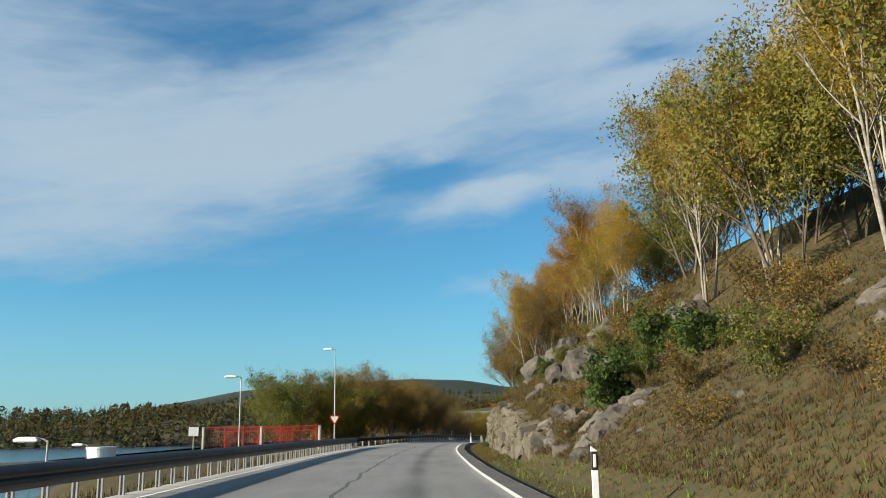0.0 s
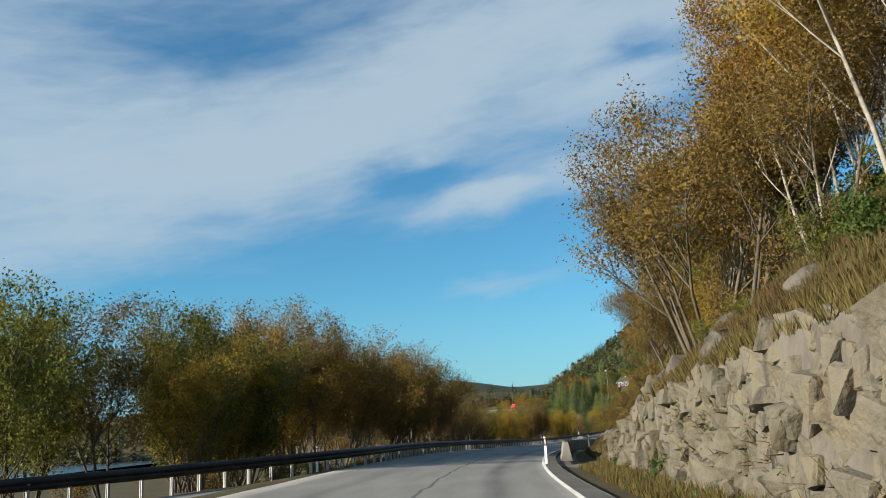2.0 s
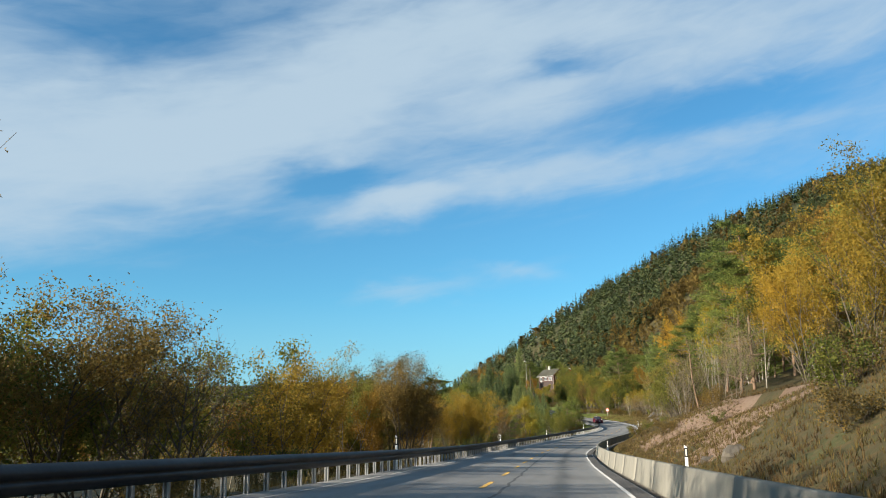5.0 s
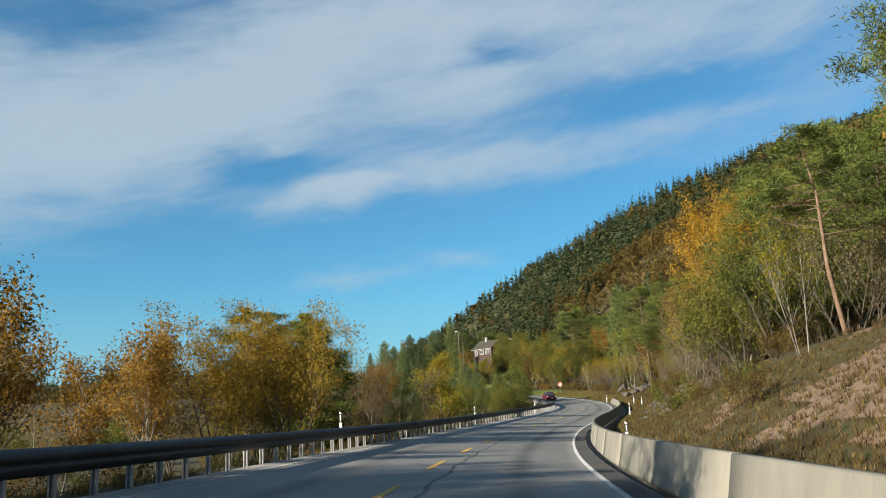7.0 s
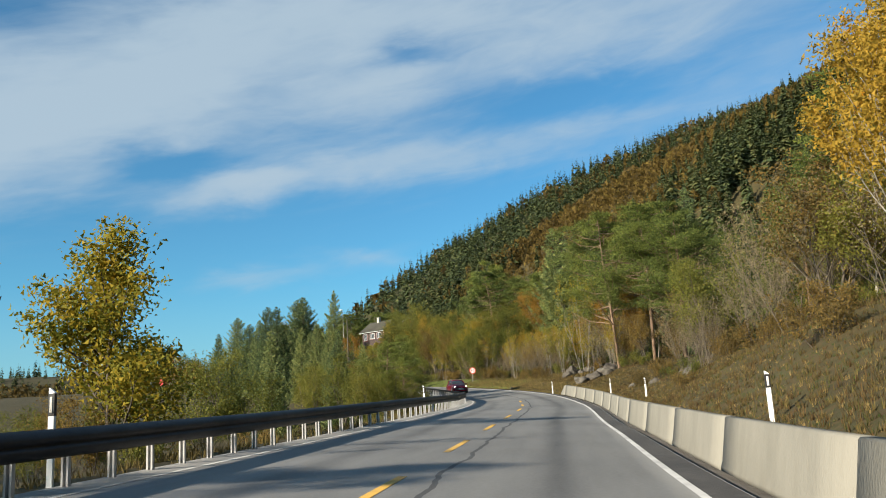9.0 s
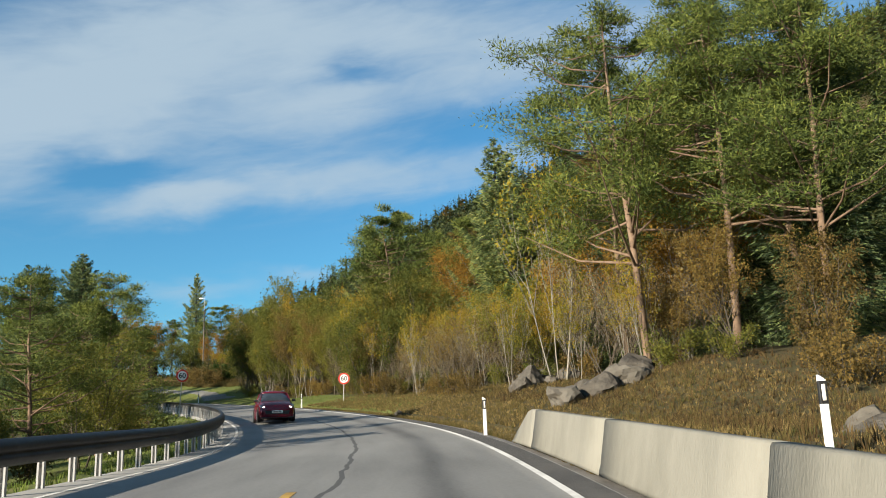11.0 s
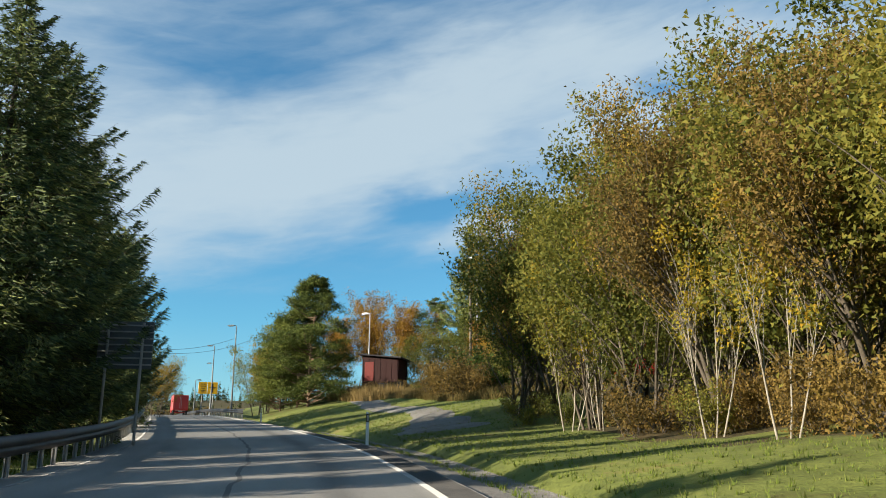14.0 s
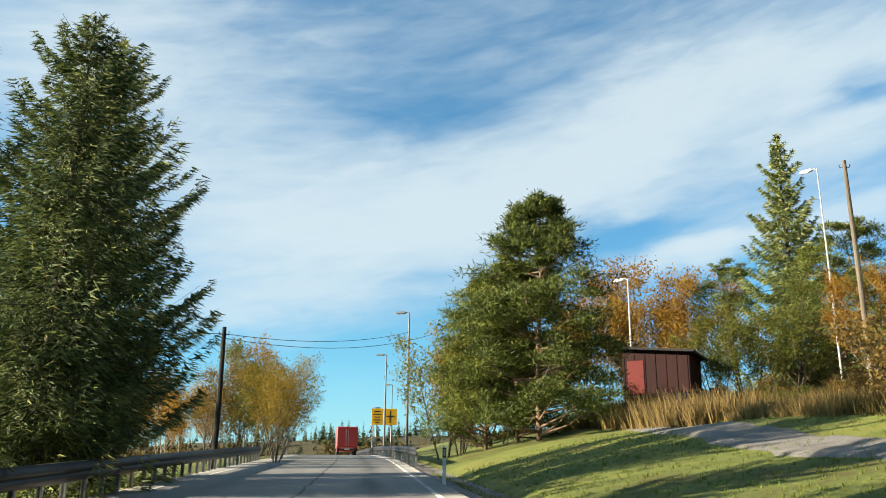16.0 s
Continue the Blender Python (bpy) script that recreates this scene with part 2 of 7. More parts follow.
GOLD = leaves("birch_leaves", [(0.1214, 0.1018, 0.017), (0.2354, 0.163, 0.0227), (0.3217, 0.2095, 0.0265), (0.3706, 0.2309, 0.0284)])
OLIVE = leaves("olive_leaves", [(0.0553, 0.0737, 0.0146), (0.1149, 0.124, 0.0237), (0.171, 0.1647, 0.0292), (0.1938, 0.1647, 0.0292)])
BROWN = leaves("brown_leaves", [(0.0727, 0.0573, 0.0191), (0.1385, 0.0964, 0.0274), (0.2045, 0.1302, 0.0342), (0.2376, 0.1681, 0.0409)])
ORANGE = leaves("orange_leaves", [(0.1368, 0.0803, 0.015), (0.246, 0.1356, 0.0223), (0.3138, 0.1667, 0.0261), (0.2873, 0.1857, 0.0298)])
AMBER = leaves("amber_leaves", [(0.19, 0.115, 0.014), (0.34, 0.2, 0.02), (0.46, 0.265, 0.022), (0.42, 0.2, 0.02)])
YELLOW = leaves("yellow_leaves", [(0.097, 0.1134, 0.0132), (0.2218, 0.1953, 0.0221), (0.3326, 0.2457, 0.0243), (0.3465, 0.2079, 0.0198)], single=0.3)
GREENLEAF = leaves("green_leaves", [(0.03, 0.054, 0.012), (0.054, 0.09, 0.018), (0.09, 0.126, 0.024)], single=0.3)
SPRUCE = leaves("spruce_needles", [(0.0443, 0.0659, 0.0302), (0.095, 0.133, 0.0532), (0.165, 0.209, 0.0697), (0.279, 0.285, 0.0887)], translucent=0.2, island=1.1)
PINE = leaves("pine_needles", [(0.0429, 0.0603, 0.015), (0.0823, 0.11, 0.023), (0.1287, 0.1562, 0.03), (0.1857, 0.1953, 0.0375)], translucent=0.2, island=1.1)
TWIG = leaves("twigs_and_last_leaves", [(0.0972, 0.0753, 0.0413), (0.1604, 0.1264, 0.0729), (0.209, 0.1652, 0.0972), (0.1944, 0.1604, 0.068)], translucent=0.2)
TWIGBARK = material("twig_bark", [(0.0768, 0.06, 0.0408), (0.144, 0.1176, 0.084), (0.2016, 0.1728, 0.1296)], 0.9, scale=3.0)


# ---------------------------------------------------------------- mesh helpers
def mesh_np(name, verts, faces):
    """A mesh from arrays; all faces have the same number of corners."""
    verts, faces = np.asarray(verts, np.float32), np.asarray(faces, np.int32)
    me = bpy.data.meshes.new(name)
    k = faces.shape[1]
    me.vertices.add(len(verts))
    me.vertices.foreach_set("co", verts.ravel())
    me.loops.add(faces.size)
    me.loops.foreach_set("vertex_index", faces.ravel())
    me.polygons.add(len(faces))
    me.polygons.foreach_set("loop_start", np.arange(0, faces.size, k, dtype=np.int32))
    me.update(calc_edges=True)
    return me


def smooth(me):
    me.polygons.foreach_set("use_smooth", np.ones(len(me.polygons), bool))
    return me


def from_bm(name, bm):
    me = bpy.data.meshes.new(name)
    bmesh.ops.recalc_face_normals(bm, faces=bm.faces)
    bm.to_mesh(me)
    bm.free()
    return me


def part(name, data, mat, parent, label="", at=None):
    """Links a mesh or a bmesh as one object under a thing or a part."""
    me = data if isinstance(data, bpy.types.Mesh) else from_bm(name, data)
    if mat and not me.materials:
        me.materials.append(mat)
    ob = new(name, me)
    ob.parent = parent
    if at is not None:
        ob.matrix_basis = at if isinstance(at, Matrix) else Matrix.Translation(at)
    return tagged(ob, label)


def thing(name, label, category, at=None, group="", kind=""):
    ob = new(name)
    ob.empty_display_size = 0.3
    if at is not None:
        ob.matrix_basis = at if isinstance(at, Matrix) else Matrix.Translation(at)
    return tagged(ob, label, category, group, kind)


def solid(name, me, mat, label, category, kind="", at=None, group=""):
    if mat and not me.materials:
        me.materials.append(mat)
    ob = new(name, me)
    if at is not None:
        ob.matrix_basis = at if isinstance(at, Matrix) else Matrix.Translation(at)
    return tagged(ob, label, category, group, kind)


def add_box(bm, size, at=(0, 0, 0), turn=0.0, bevel=0.0, tilt=0.0):
    r = bmesh.ops.create_cube(bm, size=1.0)
    vs = r["verts"]
    bmesh.ops.scale(bm, vec=size, verts=vs)
    if bevel:
        es = list({e for v in vs for e in v.link_edges})
        r2 = bmesh.ops.bevel(bm, geom=es, offset=bevel, segments=1, affect="EDGES")
        vs = list({v for f in r2["faces"] for v in f.verts} | {v for v in vs if v.is_valid})
    m = Matrix.Translation(at) @ Matrix.Rotation(radians(turn), 4, "Z") @ Matrix.Rotation(radians(tilt), 4, "Y")
    bmesh.ops.transform(bm, matrix=m, verts=vs)
    return vs


def add_tube(bm, points, radii, sides=8):
    """A tapered tube along points."""
    rings = []
    pts = [Vector(p) for p in points]
    for i, p in enumerate(pts):
        ax = (pts[min(i + 1, len(pts) - 1)] - pts[max(i - 1, 0)]).normalized()
        u = ax.orthogonal().normalized()
        v = ax.cross(u)
        r = radii[i] if hasattr(radii, "__len__") else radii
        rings.append([bm.verts.new(p + (u * math.cos(6.2832 * k / sides) + v * math.sin(6.2832 * k / sides)) * r) for k in range(sides)])
    for a, b in zip(rings, rings[1:]):
        for k in range(sides):
            bm.faces.new((a[k], a[(k + 1) % sides], b[(k + 1) % sides], b[k]))
    bm.faces.new(rings[0][::-1])
    bm.faces.new(rings[-1])


def prism(bm, outline, y0, y1):
    """An outline in x, z drawn out along y."""
    a = [bm.verts.new((x, y0, z)) for x, z in outline]
    b = [bm.verts.new((x, y1, z)) for x, z in outline]
    n = len(outline)
    for i in range(n):
        bm.faces.new((a[i], a[(i + 1) % n], b[(i + 1) % n], b[i]))
    bm.faces.new(a[::-1])
    bm.faces.new(b)


# ---------------------------------------------------------------- the road's line
ROAD = [(0.6, -79.0, 0.9), (-0.3, -50.0, 0.88), (-1.2, -22.0, 0.86), (-1.92, 1.0, 0.85), (-2.86, 33.2, 0.87), (-2.64, 65.7, 0.92),
        (-0.57, 99.2, 0.88), (4.0, 132.3, 0.65), (10.2, 162.0, 0.33), (16.9, 189.2, 0.04), (23.85, 217.0, -0.11), (31.5, 245.0, -0.04),
        (40.76, 271.6, 0.32), (51.96, 297.4, 1.01), (62.9, 322.1, 1.96), (70.5, 344.9, 3.1), (73.84, 366.4, 4.34), (73.63, 387.1, 5.65),
        (70.7, 406.7, 6.92), (65.97, 424.9, 8.12), (57.4, 450.6, 9.9), (47.0, 480.5, 11.9), (35.5, 510.5, 13.6), (22.0, 542.0, 14.6),
        (0.0, 590.0, 14.9), (-30.0, 650.0, 14.0), (-70.0, 730.0, 12.0)]


def spline(ctrl, step):
    """Evenly spaced points on a smooth curve through the control points."""
    p = np.array(ctrl, float)
    p = np.vstack([2 * p[0] - p[1], p, 2 * p[-1] - p[-2]])
    out = []
    for i in range(1, len(p) - 2):
        for u in np.linspace(0, 1, 24, endpoint=False):
            a, b, c, d = p[i - 1], p[i], p[i + 1], p[i + 2]
            out.append(0.5 * (2 * b + (c - a) * u + (2 * a - 5 * b + 4 * c - d) * u ** 2 + (3 * b - a - 3 * c + d) * u ** 3))
    out = np.array(out + [p[-2]])
    s = np.r_[0, np.cumsum(np.linalg.norm(np.diff(out[:, :2], axis=0), axis=1))]
    g = np.arange(0, s[-1], step)
    return np.stack([np.interp(g, s, out[:, k]) for k in range(out.shape[1])], 1)


LINE = spline(ROAD, 1.0)
S0 = int(np.argmin(np.abs(LINE[:, 1] - 1.0)))          # station 0 lies beside the first view
TANG = np.gradient(LINE[:, :2], axis=0)
for _ in range(6):
    TANG[1:-1] = (TANG[:-2] + TANG[1:-1] + TANG[2:]) / 3
TANG /= np.linalg.norm(TANG, axis=1)[:, None]
STATION = np.arange(len(LINE)) - S0
SMIN, SMAX = float(STATION[0]), float(STATION[-1])


def at_line(s):
    return (np.interp(s, STATION, LINE[:, 0]), np.interp(s, STATION, LINE[:, 1]), np.interp(s, STATION, LINE[:, 2]),
            np.interp(s, STATION, TANG[:, 0]), np.interp(s, STATION, TANG[:, 1]))


def xy(s, d):
    """World x, y of a place d metres to the right of the centre line at station s."""
    x, y, z, tx, ty = at_line(s)
    return x + ty * d, y - tx * d


def station(x, y):
    """The station and offset nearest to a place."""
    k = int(np.argmin((LINE[:, 0] - x) ** 2 + (LINE[:, 1] - y) ** 2))
    return float(STATION[k]), float((x - LINE[k, 0]) * TANG[k, 1] - (y - LINE[k, 1]) * TANG[k, 0])


def table(s, rows):
    return np.interp(s, [r[0] for r in rows], [r[1] for r in rows])


def half_left(s):
    return table(s, [(-80, 3.6), (30, 3.7), (70, 4.0), (110, 4.2), (300, 4.3), (350, 3.7), (500, 3.6)])


def bank(s, d):
    """The cross slope of the road in the bends."""
    k = table(s, [(-80, 0), (90, 0), (125, 0.04), (320, 0.045), (345, 0), (360, -0.045), (425, -0.045), (470, -0.02), (600, 0)])
    return k * (1.85 - np.clip(d, -5.6, 5.6))


def half_right(s):
    return table(s, [(-80, 3.8), (40, 3.8), (90, 3.5), (300, 3.7), (360, 3.3), (400, 3.2), (440, 3.3), (700, 3.5)])


# ---------------------------------------------------------------- the ground
def bumps(x, y, scale):
    return (np.sin(x / scale + 1.7 * np.sin(y / scale / 1.3)) + np.sin(y / scale * 1.2 + 1.3 * np.sin(x / scale / 0.8 + 2))) * 0.5


def hill_height(x, y):
    """The long wooded hillside to the east, in world z."""
    foot = np.interp(y, [0, 120, 200, 300, 360, 410, 450, 500, 600, 1000, 1400], [60, 46, 62, 92, 116, 122, 110, 108, 86, 56, 260])
    rise = np.interp(y, [0, 100, 200, 300, 450, 600, 800, 1000, 1150, 1400], [0.5, 0.55, 0.72, 0.78, 0.88, 0.73, 0.8, 0.65, 0.5, 0.1])
    h = np.clip(x - foot, 0, None) * rise
    top = np.interp(y, [0, 150, 300, 450, 600, 800, 1000, 1200, 1400], [28, 45, 159, 185, 223, 306, 187, 200, 20])
    h = top * (1 - np.exp(-h / np.maximum(top, 1) * 1.15))
    return h + 4.0 + bumps(x, y, 23.0) * np.minimum(h * 0.06, 3.0)


def ground_z(s, d):
    """Ground height at station s, d metres right of the centre line (arrays)."""
    s, d = np.broadcast_arrays(np.asarray(s, float), np.asarray(d, float))
    x, y, z, tx, ty = at_line(s)
    X, Y = x + ty * d, y - tx * d
    # right of the road: ditch, wall or bank, then slope
    foot = table(s, [(-80, 5.6), (30, 5.8), (44, 6.6), (95, 6.3), (104, 5.9), (345, 5.9), (352, 5.4), (390, 5.4), (700, 6)])
    wall = table(s, [(34, 0), (42, 2.0), (50, 2.3), (78, 2.4), (90, 1.9), (98, 0.0)])
    t1 = table(s, [(-80, 0.60), (20, 0.62), (40, 0.9), (95, 0.95), (115, 0.72), (200, 0.62), (230, 0.52), (270, 0.5), (330, 0.42), (352, 0.22),
                   (400, 0.16), (425, 0.12), (440, 0.24), (480, 0.26), (560, 0.2), (700, 0.1)])
    e = np.clip(d - foot, 0, None)
    cap = table(s, [(-80, 17), (30, 20), (95, 18), (130, 16), (250, 15), (340, 9), (400, 5.0), (440, 5.5), (480, 6.5), (560, 5), (700, 3)])
    right = wall * (e > 0.02) + cap * (1 - np.exp(-e * t1 / cap))
    rough = bumps(X, Y, 1.9) * 0.22 + bumps(X + 9, Y, 4.7) * 0.45 + bumps(X, Y + 5, 11.0) * 0.6
    calm = table(s, [(340, 1.0), (375, 0.35), (480, 0.3), (560, 0.5)])
    right = right + rough * np.clip(e / 5.0, 0, 1) * calm
    dip = np.interp(d, [3.0, 4.2, 5.0, 5.8], [0, -0.10, -0.22, -0.05])
    right = np.where(d > 3.0, right + np.where(e > 0, 0.0, dip), 0)
    hz = hill_height(X, Y) - z
    right = np.where((d > 14) & (s > 90), np.maximum(right, hz), right)
    # left of the road: shoulder, then down to the lake or a lower field
    edge = half_left(s) + 1.7
    fall = table(s, [(-80, 0.55), (40, 0.5), (58, 0.10), (95, 0.10), (110, 0.30), (340, 0.34), (365, 0.20), (480, 0.12), (600, 0.1)])
    low = table(s, [(-80, 5.0), (40, 4.4), (60, 1.4), (95, 1.4), (120, 3.4), (230, 2.6), (330, 3.4), (370, 2.0), (470, 1.6), (600, 3)])
    f = np.clip(-d - edge, 0, None)
    left = -low * (1 - np.exp(-f * fall / low)) + bumps(X, Y, 3.1) * 0.16 * np.clip(f / 4, 0, 1)
    left = left - np.where(-d > edge - 0.9, 0.05, 0.0)
    shore = np.clip((-d - table(s, [(-80, 14), (50, 17), (62, 23), (90, 26), (105, 60), (140, 95), (900, 100)])) / 10.0, 0, 1.4)
    left = left * (1 - np.clip(shore, 0, 1)) + (-5.5 - z) * np.clip(shore, 0, 1)
    return z + bank(s, d) + np.where(d >= 0, right, left)


def place(s, d, sink=0.0):
    """World point on the ground."""
    x, y = xy(s, d)
    return Vector((float(x), float(y), float(ground_z(s, d)) - sink))


COLS = np.array([-112, -95, -80, -66, -55, -46, -39, -33, -28, -24, -21, -18.5, -16.5, -15, -13.5, -12, -11, -10, -9, -8.2, -7.5, -6.9, -6.3, -5.8, -5.3, -4.6,
                 -3, 0, 3.0, 4.2, 4.8, 5.2, 5.6, 5.9, 6.2, 6.45, 6.65, 6.9, 7.3, 8, 8.8, 9.6, 10.5, 11.5, 12.5, 13.5, 14.5, 15.5, 17, 18.5, 20, 22, 24, 26.5, 29,
                 32, 36, 40, 45, 50, 56, 64, 74, 86, 100, 120, 145, 175, 210, 250, 300])
ROWS = np.concatenate([np.arange(SMIN, 10, 4.0), np.arange(10, 470, 1.5), np.arange(470, SMAX, 5.0)])
gs, gd = np.meshgrid(ROWS, COLS, indexing="ij")
gx, gy = xy(gs, gd)
gz = ground_z(gs, gd)
on_road = (gd > -4.7) & (gd < 3.1)
gz = np.where(on_road, gz - 0.12, gz)
nr, nc = gs.shape
idx = np.arange(nr * nc).reshape(nr, nc)
quads = np.stack([idx[:-1, :-1], idx[:-1, 1:], idx[1:, 1:], idx[1:, :-1]], -1).reshape(-1, 4)
ground_me = smooth(mesh_np("ground", np.stack([gx, gy, gz], -1).reshape(-1, 3), quads))
for m in (HEATH, GRASSLAND, SCREE, ROCK, GRAVEL):
    ground_me.materials.append(m)
cs, cd = (gs[:-1, :-1] + gs[1:, 1:]) / 2, (gd[:-1, :-1] + gd[1:, 1:]) / 2
slot = np.zeros(cs.shape, int)
wob = bumps(cs, cd, 2.3) * 2.5
slot[(cd < -4) & (cd > -14 + wob) & (cs > 340)] = 1
slot[(cd > 4) & (cd < np.where(cs > 425, 17, 11) + wob) & (cs > 381 + wob * 2) & (cs < 520)] = 1
slot[(cd > 7.5 + wob * .3) & (cd < 14 + wob) & (cs > 196 + wob * 3) & (cs < 247 + wob * 3)] = 2
slot[(cd > 3) & (cd < 5.2) & (cs > 100)] = 4
slot[(cd > 6.1) & (cd < 6.95) & (cs > 38) & (cs < 98)] = 3
ground_me.polygons.foreach_set("material_index", slot.reshape(-1).astype(np.int32))
solid("ground", ground_me, None, "rough heath and grass ground falling to the lake and rising into the hillside", "ground", "structure")

# ---------------------------------------------------------------- road surface
def asphalt():
    m = bpy.data.materials.new("asphalt")
    m.use_nodes = True
    nt = m.node_tree
    b = nt.nodes["Principled BSDF"]
    b.inputs["Roughness"].default_value = 0.8
    b.inputs["Specular IOR Level"].default_value = 0.35
    uv = nt.nodes.new("ShaderNodeTexCoord")
    sp = nt.nodes.new("ShaderNodeSeparateXYZ")
    nt.links.new(uv.outputs["UV"], sp.inputs[0])

    def mth(op, a, v=None, c=None):
        n = nt.nodes.new("ShaderNodeMath")
        n.operation = op
        for i, q in enumerate((a, v, c)):
            if q is None:
                continue
            if isinstance(q, (int, float)):
                n.inputs[i].default_value = q
            else:
                nt.links.new(q, n.inputs[i])
        return n.outputs[0]

    def noise_at(scale, detail, stretch):
        mp = nt.nodes.new("ShaderNodeMapping")
        mp.inputs["Scale"].default_value = stretch
        nt.links.new(uv.outputs["UV"], mp.inputs[0])
        n = nt.nodes.new("ShaderNodeTexNoise")
        n.inputs["Scale"].default_value, n.inputs["Detail"].default_value = scale, detail
        nt.links.new(mp.outputs[0], n.inputs["Vector"])
        return n.outputs["Fac"]

    wander = mth("MULTIPLY", mth("SUBTRACT", noise_at(0.05, 2, (0.1, 1, 1)), 0.5), 0.6)
    u = mth("ADD", sp.outputs[0], wander)

    def band(centre, width):
        q = mth("DIVIDE", mth("SUBTRACT", u, centre), width)
        return mth("POWER", 2.718, mth("MULTIPLY", mth("MULTIPLY", q, q), -1.0))

    worn = mth("ADD", band(1.95, 0.30), mth("MULTIPLY", band(-2.2, 0.35), 0.6))
    fine = noise_at(14.0, 5, (1, 1, 1))
    streak = noise_at(1.6, 4, (1, 0.12, 1))
    patch = noise_at(0.12, 3, (1, 1, 1))
    f = mth("ADD", mth("MULTIPLY", fine, 0.25), mth("ADD", mth("MULTIPLY", streak, 0.35), mth("MULTIPLY", patch, 0.4)))
    f = mth("SUBTRACT", f, mth("MULTIPLY", worn, 0.22))
    ramp = nt.nodes.new("ShaderNodeValToRGB")
    el = ramp.color_ramp.elements
    el.new(0.5)
    for i, (p, c) in enumerate([(0.18, (0.07, 0.069, 0.067)), (0.45, (0.168, 0.164, 0.154)), (0.68, (0.235, 0.23, 0.214))]):
        el[i].position, el[i].color = p, (*c, 1)
    nt.links.new(f, ramp.inputs[0])
    # a tarred joint that wanders along the middle
    wan2 = mth("MULTIPLY", mth("SUBTRACT", noise_at(0.35, 3, (0.02, 1, 1)), 0.5), 0.5)
    joint = mth("LESS_THAN", mth("ABSOLUTE", mth("ADD", mth("SUBTRACT", sp.outputs[0], 0.28), wan2)), 0.045)
    dark = nt.nodes.new("ShaderNodeMix")
    dark.data_type = "RGBA"
    dark.inputs["B"].default_value = (0.032, 0.032, 0.033, 1)
    nt.links.new(mth("MULTIPLY", joint, 0.75), dark.inputs["Factor"])
    nt.links.new(ramp.outputs[0], dark.inputs["A"])
    nt.links.new(dark.outputs["Result"], b.inputs["Base Color"])
    bp = nt.nodes.new("ShaderNodeBump")
    bp.inputs["Strength"].default_value, bp.inputs["Distance"].default_value = 0.35, 0.01
    nt.links.new(noise_at(60.0, 4, (1, 1, 1)), bp.inputs["Height"])
    nt.links.new(bp.outputs[0], b.inputs["Normal"])
    return m


ASPHALT = asphalt()


def strip(name, stations, d0, d1, lift, mat, label, category, cols=2, kind="structure", thick=0.0):
    """A ribbon that follows the road between the offsets d0(s) and d1(s)."""
    st = np.asarray(stations, float)
    w = np.linspace(0, 1, cols)[None, :]
    a, b = np.broadcast_to(d0, st.shape)[:, None], np.broadcast_to(d1, st.shape)[:, None]
    D = a + (b - a) * w
    Sg = np.broadcast_to(st[:, None], D.shape)
    x, y = xy(Sg, D)
    z = np.interp(Sg, STATION, LINE[:, 2]) + bank(Sg, D) + lift
    n, k = D.shape
    top = np.stack([x, y, z], -1).reshape(-1, 3)
    ix = np.arange(n * k).reshape(n, k)
    q = np.stack([ix[:-1, :-1], ix[:-1, 1:], ix[1:, 1:], ix[1:, :-1]], -1).reshape(-1, 4)
    uvs = np.stack([D, Sg], -1).reshape(-1, 2)
    if thick:
        low = top - np.array([0, 0, thick])
        m0 = len(top)
        sides = []
        for col in (0, k - 1):
            c = ix[:, col]
            sides.append(np.stack([c[:-1], c[1:], c[1:] + m0, c[:-1] + m0], -1))
        for row in (0, n - 1):
            c = ix[row]
            sides.append(np.stack([c[:-1], c[1:], c[1:] + m0, c[:-1] + m0], -1))
        q = np.vstack([q] + sides)
        top, uvs = np.vstack([top, low]), np.vstack([uvs, uvs])
    me = mesh_np(name, top, q)
    layer = me.uv_layers.new(name="plan")
    vi = np.empty(len(me.loops), np.int32)
    me.loops.foreach_get("vertex_index", vi)
    layer.data.foreach_set("uv", uvs[vi].astype(np.float32).ravel())
    return solid(name, me, mat, label, category, kind)


ALL = np.arange(SMIN + 1, SMAX - 1, 1.5)
strip("road", ALL, -half_left(ALL) - 0.75, half_right(ALL) + 0.55, 0.0, ASPHALT, "worn grey asphalt road with darker wheel tracks", "road", 11, thick=0.25)
st = np.arange(SMIN + 2, 69, 1.5)
DARKASPHALT = material("dark_asphalt", [(0.022, 0.022, 0.023), (0.04, 0.039, 0.038), (0.06, 0.058, 0.055)], 0.9, scale=3.0, bump=0.5, bump_scale=40.0)
sh = np.arange(-40.0, 440.0, 2.0)
strip("road_shoulder", sh, half_right(sh) + 0.06, half_right(sh) + 0.53, 0.004, DARKASPHALT, "dark asphalt shoulder outside the white edge line", "road", thick=0.02)
strip("edge_line", st, -half_left(st) - 0.055, -half_left(st) + 0.055, 0.005, LINEWHITE, "worn white line along the asphalt's edge", "road marking", thick=0.02)
st = np.arange(100, SMAX - 3, 1.5)
strip("edge_line", st, -half_left(st) - 0.055, -half_left(st) + 0.055, 0.005, LINEWHITE, "worn white line along the asphalt's edge", "road marking", thick=0.02)
st = np.arange(SMIN + 2, SMAX - 3, 1.5)
strip("edge_line", st, half_right(st) - 0.055, half_right(st) + 0.055, 0.005, LINEWHITE, "worn white line along the asphalt's edge", "road marking", thick=0.02)
for s0 in np.arange(186, 348, 9.0):
    st = np.linspace(s0, s0 + 4.0, 4)
    off = (half_right(st) - half_left(st)) / 2
    tagged(strip("centre_dash", st, off - 0.07, off + 0.07, 0.005, LINEYELLOW, "faded yellow centre dash", "road marking", thick=0.02), group="yellow centre dashes")

